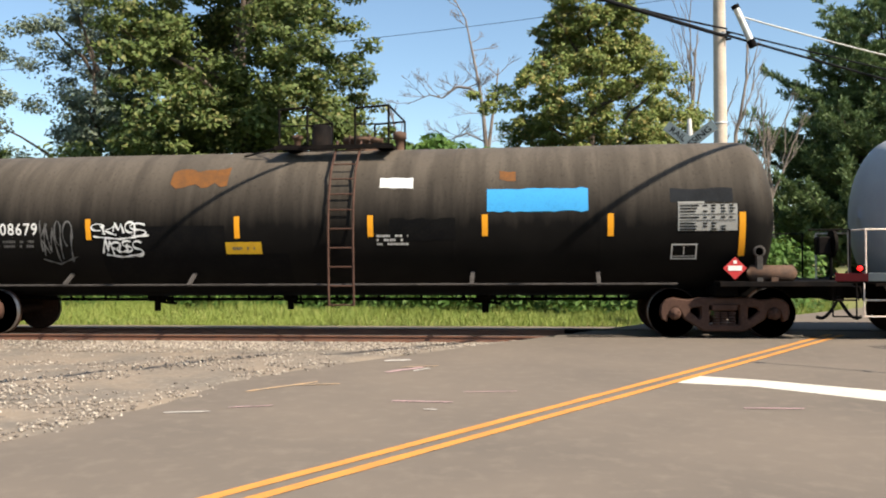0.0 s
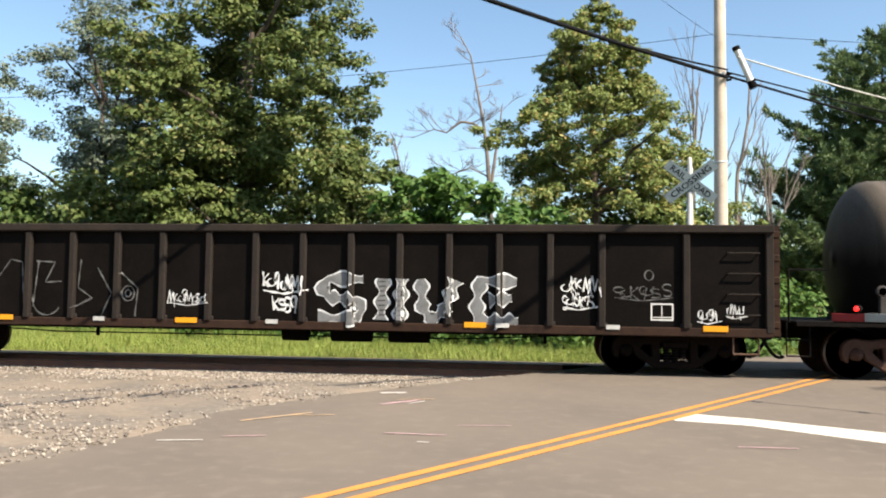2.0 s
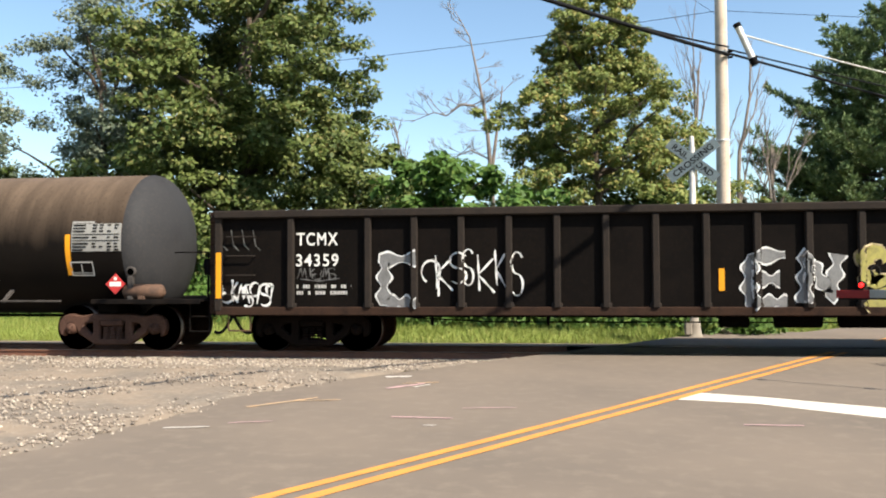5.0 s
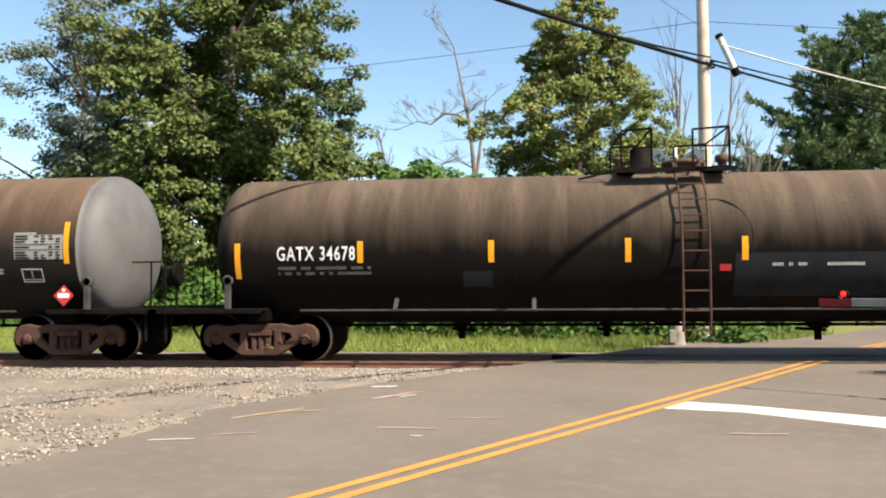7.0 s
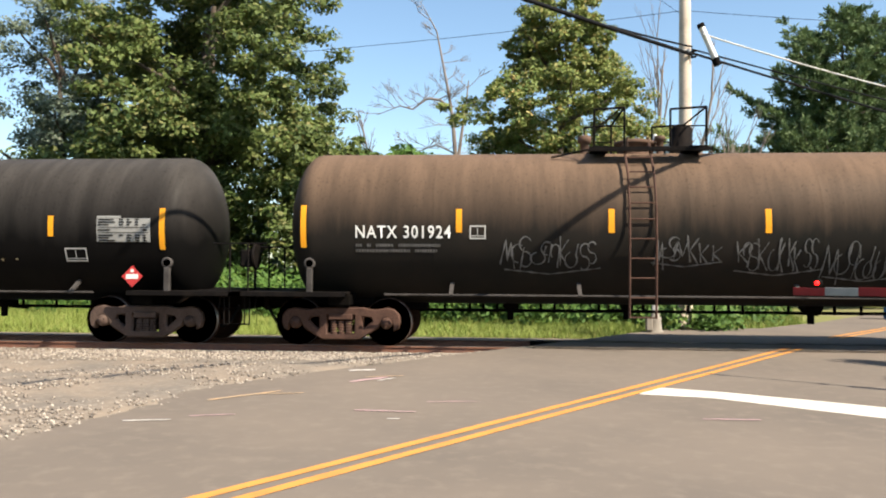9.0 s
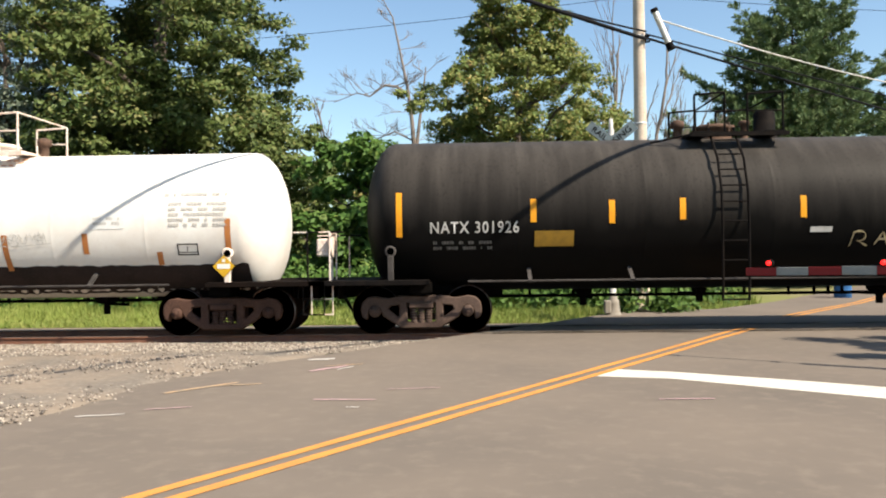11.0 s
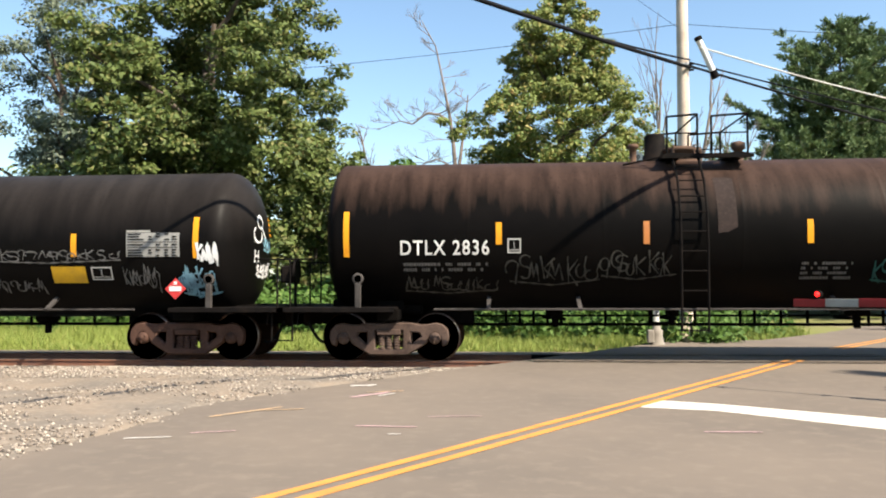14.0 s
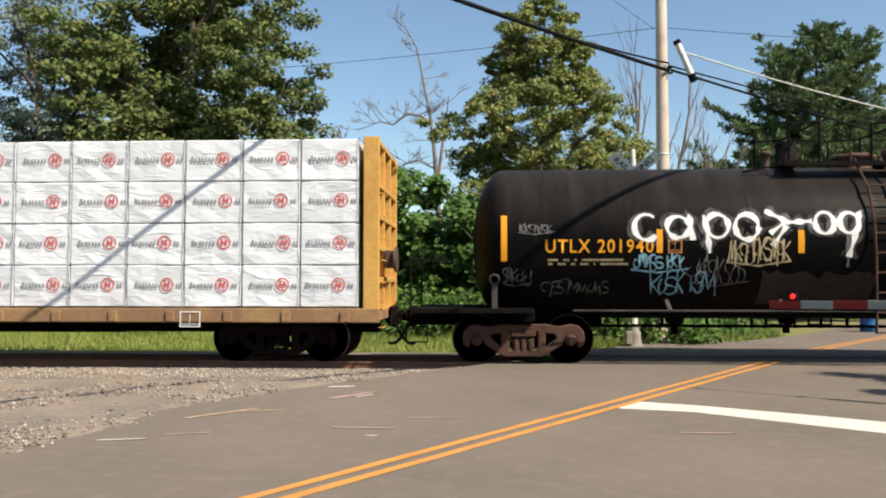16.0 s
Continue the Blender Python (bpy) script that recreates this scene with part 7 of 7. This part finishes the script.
def snag(at):
    """The tall dead tree: two stems, a long level limb and twigs."""
    tree = tagged(new("dead_tree"), "tall dead tree with two stems and bare grey twigs", "bare tree")
    tree.location = at
    bm = bmesh.new()
    q = random.Random(31)

    def twigs(p, d, length, r, depth):
        e = Vector(p) + d * length
        rod(bm, p, e, r, 5, r * 0.6)
        if depth:
            for k in range(3):
                dd = (d + Vector((q.uniform(-1, 1), q.uniform(-0.5, 0.5), q.uniform(-0.3, 0.7))) * 0.8).normalized()
                twigs(Vector(p) + d * length * q.uniform(0.45, 1.0), dd, length * q.uniform(0.5, 0.8), r * 0.6, depth - 1)

    stems = [([(0, 0, -0.3), (-0.1, 0, 4), (-0.3, 0, 7.5), (-0.46, 0, 9.6), (-0.67, 0, 11.1), (-1.0, 0, 12.8), (-1.4, 0, 14.8), (-2.2, 0, 16.3)], 0.17, 0.02),
             ([(-0.25, 0, 7.2), (0.0, 0.2, 9.2), (0.2, 0.2, 10.6), (0.37, 0.2, 12.1)], 0.11, 0.03),
             ([(-0.6, 0, 10.5), (-1.2, 0, 11.0), (-1.9, 0, 11.1), (-2.7, 0, 10.5), (-3.4, 0, 10.7), (-4.7, 0, 10.2)], 0.09, 0.015),
             ([(-0.3, 0, 8.0), (-1.4, 0.3, 8.6), (-2.4, 0.3, 8.2), (-3.2, 0.3, 8.9)], 0.05, 0.012)]
    for pts, r0, r1 in stems:
        n = len(pts) - 1
        for k in range(n):
            ra, rb = r0 + (r1 - r0) * k / n, r0 + (r1 - r0) * (k + 1) / n
            rod(bm, pts[k], pts[k + 1], ra, 7, rb)
            if k >= n // 2 or r0 < 0.1:
                for _ in range(3):
                    p = Vector(pts[k]).lerp(Vector(pts[k + 1]), q.random())
                    d = Vector((q.choice((-1, 1)) * q.uniform(0.5, 1), q.uniform(-0.4, 0.4), q.uniform(-0.1, 0.9))).normalized()
                    twigs(p, d, q.uniform(0.5, 1.0), 0.022, 3)
    part("branch_frame", bm, "dead_bark", tree, "grey leafless trunk and twigs")


def needles(bases, ways, lengths, count, size, seed):
    """Needle tufts along boughs: narrow blades that splay from each bough and point on along it."""
    r = np.random.default_rng(seed)
    bases, ways, lengths = (np.repeat(np.asarray(v, float), count, axis=0) for v in (bases, ways, lengths))
    n = len(bases)
    f = r.random(n) ** 0.7
    root = bases + ways * (lengths * f)[:, None] + r.normal(0, 0.05, (n, 3))
    d = ways * r.uniform(0.3, 1.1, n)[:, None] + r.normal(0, 0.55, (n, 3)) + np.array([0, 0, 0.25])
    d /= np.linalg.norm(d, axis=1)[:, None]
    side = np.cross(d, r.normal(0, 1, (n, 3)))
    side /= np.linalg.norm(side, axis=1)[:, None]
    long = (size * r.uniform(0.7, 1.3, n))[:, None]
    v = np.stack([root, root + d * long * 0.5 + side * long * 0.13, root + d * long, root + d * long * 0.5 - side * long * 0.13], 1)
    return v.reshape(-1, 3), np.arange(4 * n).reshape(-1, 4)


def conifer(at, height, spread, seed, label, low=1.2):
    """A pine: whorls of boughs that sweep up at the tip, each with side twigs and needle tufts."""
    tree = tagged(new("pine_tree"), label, "pine tree")
    tree.location = at
    bm = bmesh.new()
    rod(bm, (0, 0, -0.3), (0, 0, height * 0.97), 0.28, 9, 0.03)
    r = np.random.default_rng(seed)
    bases, ways, lengths = [], [], []
    z = low
    while z < height - 0.25:
        f = z / height
        wide = spread * (1 - f) ** 0.50 * (0.82 + 0.22 * math.sin(z * 1.9 + seed))
        for k in range(int(7 + 9 * (1 - f))):
            a = r.uniform(0, 6.28)
            w = max(0.35, wide * r.uniform(0.55, 1.12))
            out = Vector((math.cos(a), math.sin(a), 0))
            root = Vector((0, 0, z))
            knee = root + out * w * 0.6 + Vector((0, 0, w * r.uniform(-0.05, 0.15)))
            tip = knee + out * w * 0.4 + Vector((0, 0, w * r.uniform(0.10, 0.34)))
            rod(bm, root, knee, 0.045 * (1 - f) + 0.012, 5, 0.02)
            rod(bm, knee, tip, 0.02, 5, 0.008)
            for g in np.arange(0.30, 1.01, 0.42 / max(w, 0.8)):
                p = root.lerp(knee, g / 0.6) if g < 0.6 else knee.lerp(tip, (g - 0.6) / 0.4)
                for _ in range(2):
                    side = Vector((-out.y, out.x, 0)) * r.uniform(-1.1, 1.1)
                    d = (out * r.uniform(0.4, 1.0) + side + Vector((0, 0, r.uniform(0.1, 0.8)))).normalized()
                    bases.append(tuple(p))
                    ways.append(tuple(d))
                    lengths.append(r.uniform(0.45, 0.95) * (1 - 0.35 * f))
        z += 0.42
    for k in range(3):                                      # leader shoots
        bases.append((0, 0, height - 0.5))
        ways.append((r.normal(0, 0.2), r.normal(0, 0.2), 0.95))
        lengths.append(0.8)
    part("trunk", bm, "bark", tree)
    v, f = needles(bases, ways, lengths, 44, 0.27, seed)
    cloud("crown", v, f, "pine_leaf", tree, "dark needle-clad boughs")
    return tree


def thicket(name, label, boxes, material, count, size, seed):
    """Undergrowth: clumps from the ground up, with an uneven top."""
    r = np.random.default_rng(seed)
    centres, radii = [], []
    for x0, x1, y0, y1, h, n in boxes:
        for _ in range(n):
            x, y = r.uniform(x0, x1), r.uniform(y0, y1)
            top = h * (0.7 + 0.55 * noise.noise(Vector((x * 0.35, y * 0.2, seed))))
            centres.append((x, y, -0.2 + max(0.3, top) * r.random() ** 0.7))
            radii.append(r.uniform(0.45, 0.95))
    v, f = leaves(centres, radii, count, size, seed, 0.8)
    return tagged(cloud(name, v, f, material), label, "undergrowth", kind="stuff")


def build_plants():
    broadleaf("oak_tree", (-12.8, 16.8, -0.2), 17.5, 5.7, 0.6, "oak_leaf", "large full oak tree with yellowing green leaves", 760, 165, 0.115, 3, clump_r=0.80, trunk_r=0.42, flat=0.5, gaps=-0.24)
    broadleaf("silver_tree", (-19.6, 18.2, -0.2), 15.0, 4.6, 0.8, "silver_leaf", "smaller tree with silvery green leaves", 420, 135, 0.085, 5, clump_r=0.70, flat=0.6, gaps=-0.26)
    broadleaf("locust_tree", (2.6, 21.0, -0.2), 15.6, 9.7, 1.0, "locust_leaf", "tall tapering locust tree with yellow-green leaves", 780, 120, 0.095, 9, "cone", clump_r=0.68, gaps=-0.20)
    broadleaf("young_tree", (-3.6, 13.8, -0.2), 6.3, 2.6, 0.8, "shrub_leaf", "bright green broad-leaved young tree", 90, 110, 0.17, 12, clump_r=0.65, trunk_r=0.12)
    broadleaf("young_tree", (-0.4, 12.6, -0.2), 4.9, 2.2, 0.6, "shrub_leaf", "bright green broad-leaved young tree", 60, 110, 0.15, 14, clump_r=0.6, trunk_r=0.1)
    broadleaf("slender_tree", (-7.2, 23.0, -0.2), 8.6, 2.4, 1.5, "wood_leaf", "slender tree at the edge of the wood", 70, 110, 0.15, 16, "tall", clump_r=0.8, trunk_r=0.15)
    broadleaf("slender_tree", (-26.5, 17.5, -0.2), 8.0, 3.2, 1.0, "wood_leaf", "leafy tree at the edge of the wood", 80, 110, 0.16, 18, clump_r=0.9, trunk_r=0.18)
    broadleaf("slender_tree", (5.6, 22.5, -0.2), 6.6, 2.6, 0.8, "wood_leaf", "leafy tree at the edge of the wood", 70, 110, 0.16, 19, clump_r=0.8, trunk_r=0.15)
    broadleaf("slender_tree", (-8.6, 18.5, -0.2), 8.8, 3.0, 0.8, "oak_leaf", "leafy young oak beside the large one", 150, 110, 0.12, 27, clump_r=0.75, trunk_r=0.16)
    broadleaf("slender_tree", (-16.6, 15.2, -0.2), 7.4, 3.4, 0.6, "oak_leaf", "leafy young oak beside the large one", 170, 110, 0.12, 28, clump_r=0.8, trunk_r=0.16)
    broadleaf("slender_tree", (-22.6, 16.0, -0.2), 6.4, 3.0, 0.6, "wood_leaf", "leafy tree at the edge of the wood", 110, 110, 0.14, 29, clump_r=0.8, trunk_r=0.15)
    conifer((17.1, 26.0, -0.2), 15.0, 8.3, 21, "dense dark green pine tree")
    conifer((26.5, 30.0, -0.2), 14.0, 7.5, 22, "dense dark green pine tree")
    snag((-2.46, 27.5, -0.2))
    bare_tree((7.6, 24.0, -0.2), 13.8, (-0.02, 0, 1), 35, "slim dead tree with bare grey branches", 0.55)
    bare_tree((9.3, 24.0, -0.2), 13.5, (0.03, 0, 1), 37, "slim dead tree with bare grey branches", 0.55)
    bare_tree((-6.4, 25.0, -0.2), 10.5, (-0.05, 0, 1), 39, "dead tree with bare grey branches", 0.9)
    bare_tree((10.6, 22.0, -0.2), 8.8, (0.0, 0, 1), 41, "slim dead tree with bare grey branches", 0.5)
    # unseen tree, added only so its crown throws leafy shadow on the road
    broadleaf("roadside_tree", (13.4, -7.5, -0.2), 8.6, 1.9, 6.4, "oak_leaf", "slim leafy tree out of view, added to shade the road edge", 26, 80, 0.13, 25, clump_r=0.42, trunk_r=0.12)
    thicket("undergrowth", "tangled green undergrowth behind the grass", [(-34, -14, 12, 16, 3.2, 150), (-14, 4.8, 11, 15, 2.4, 210), (-6, 6, 14, 18, 3.8, 160), (4.5, 11, 17, 22, 3.0, 110)], "shrub_leaf", 95, 0.12, 51)
    thicket("dark_wood", "dark dense wood behind the undergrowth", [(-45, -6, 22, 30, 6.5, 330), (-8, 12, 26, 34, 6.0, 200), (8, 34, 28, 38, 5.0, 260)], "wood_leaf", 60, 0.26, 53)
    thicket("weeds", "green leafy weeds along the track", [(4.1, 5.6, 4.35, 5.4, 0.8, 30), (4.5, 8.5, 8.0, 10.5, 1.0, 60), (-5, 4.3, 7.8, 10.5, 1.5, 230), (-12, -4, 9.2, 11.5, 1.3, 170), (-30, -11, 10.0, 12.0, 1.1, 140)], "shrub_leaf", 60, 0.09, 55)
    # grass
    r = np.random.default_rng(61)
    n = 74000
    x, y = r.uniform(-30, 9.5, n), 3.7 + 7.7 * r.random(n) ** 1.2
    keep = x < 0.32 + (y + 7.96) * 0.7117 - 3.5
    x, y = x[keep], y[keep]
    n = len(x)
    patchy = np.array([0.75 + 0.6 * noise.noise(Vector((a * 0.5, b * 0.5, 3))) for a, b in zip(x, y)])
    h = r.uniform(0.22, 0.55, n) * np.clip(patchy, 0.3, 1.4) * (0.45 + 0.11 * (y - 3.7))
    a = r.uniform(0, math.pi, n)
    w = 0.014
    lean = r.normal(0, 0.12, (n, 2))
    base = np.stack([x, y, np.full(n, -0.25)], -1)
    dx = np.stack([np.cos(a) * w, np.sin(a) * w, np.zeros(n)], -1)
    tip = base + np.stack([lean[:, 0], lean[:, 1], h + 0.03], -1)
    v = np.stack([base - dx, base + dx, tip], 1).reshape(-1, 3)
    tagged(cloud("tall_grass", v, np.arange(3 * n).reshape(-1, 3), "grass_blade"), "tall sunlit meadow grass beside the track", "grass", kind="stuff")
    # far treeline all round
    r = np.random.default_rng(71)
    centres, radii = [], []
    for _ in range(900):
        a = r.uniform(0, 2 * math.pi)
        d = r.uniform(95, 130)
        centres.append((d * math.cos(a), d * math.sin(a), 9.0 * r.random() ** 0.8))
        radii.append(r.uniform(2.5, 4.5))
    v, f = leaves(centres, radii, 26, 1.3, 71)
    tagged(cloud("far_woods", v, f, "wood_leaf"), "distant wooded skyline", "woods", kind="stuff")


def build_barrel():
    b = tagged(new("plastic_barrel"), "blue plastic barrel standing beside the far road", "barrel")
    b.location = (13.3, 12.5, -0.24)
    bm = bmesh.new()
    lathe(bm, [(0, 0.26), (0.03, 0.29), (0.28, 0.29), (0.30, 0.305), (0.33, 0.29), (0.60, 0.29), (0.62, 0.305), (0.65, 0.29), (0.9, 0.28), (0.92, 0.25)], "Z", 20)
    part("drum", bm, "barrel_blue", b)
    bm = bmesh.new()
    lathe(bm, [(0.92, 0.26), (0.95, 0.26), (0.96, 0.2), (0.955, 0.01)], "Z", 20)
    part("lid", bm, "barrel_blue", b)


build_signal()
build_gate()
build_pole()
build_wires()
build_plants()
build_barrel()


# ---------------------------------------------------------------- movement
def travelled(t):
    """Metres that the train has rolled since the start."""
    return 9.446383 * t + -0.039392 * t ** 2 + 0.0057318 * t ** 3 + -0.00017426 * t ** 4


def motions():
    steps = [k * 0.5 for k in range(33)]
    for car, mid in CARS:
        walk(car, [(t, pose(mid + travelled(t), 0, 0)) for t in steps])
    turns = [k / 15 for k in range(241)]
    for n, w in enumerate(WHEELSETS):
        x = w.location.x
        phase = (n * 77) % 360
        walk(w, [(t, pose(x, 0, WHEEL_R, 0, phase + math.degrees(travelled(t) / WHEEL_R), 0)) for t in turns])


motions()
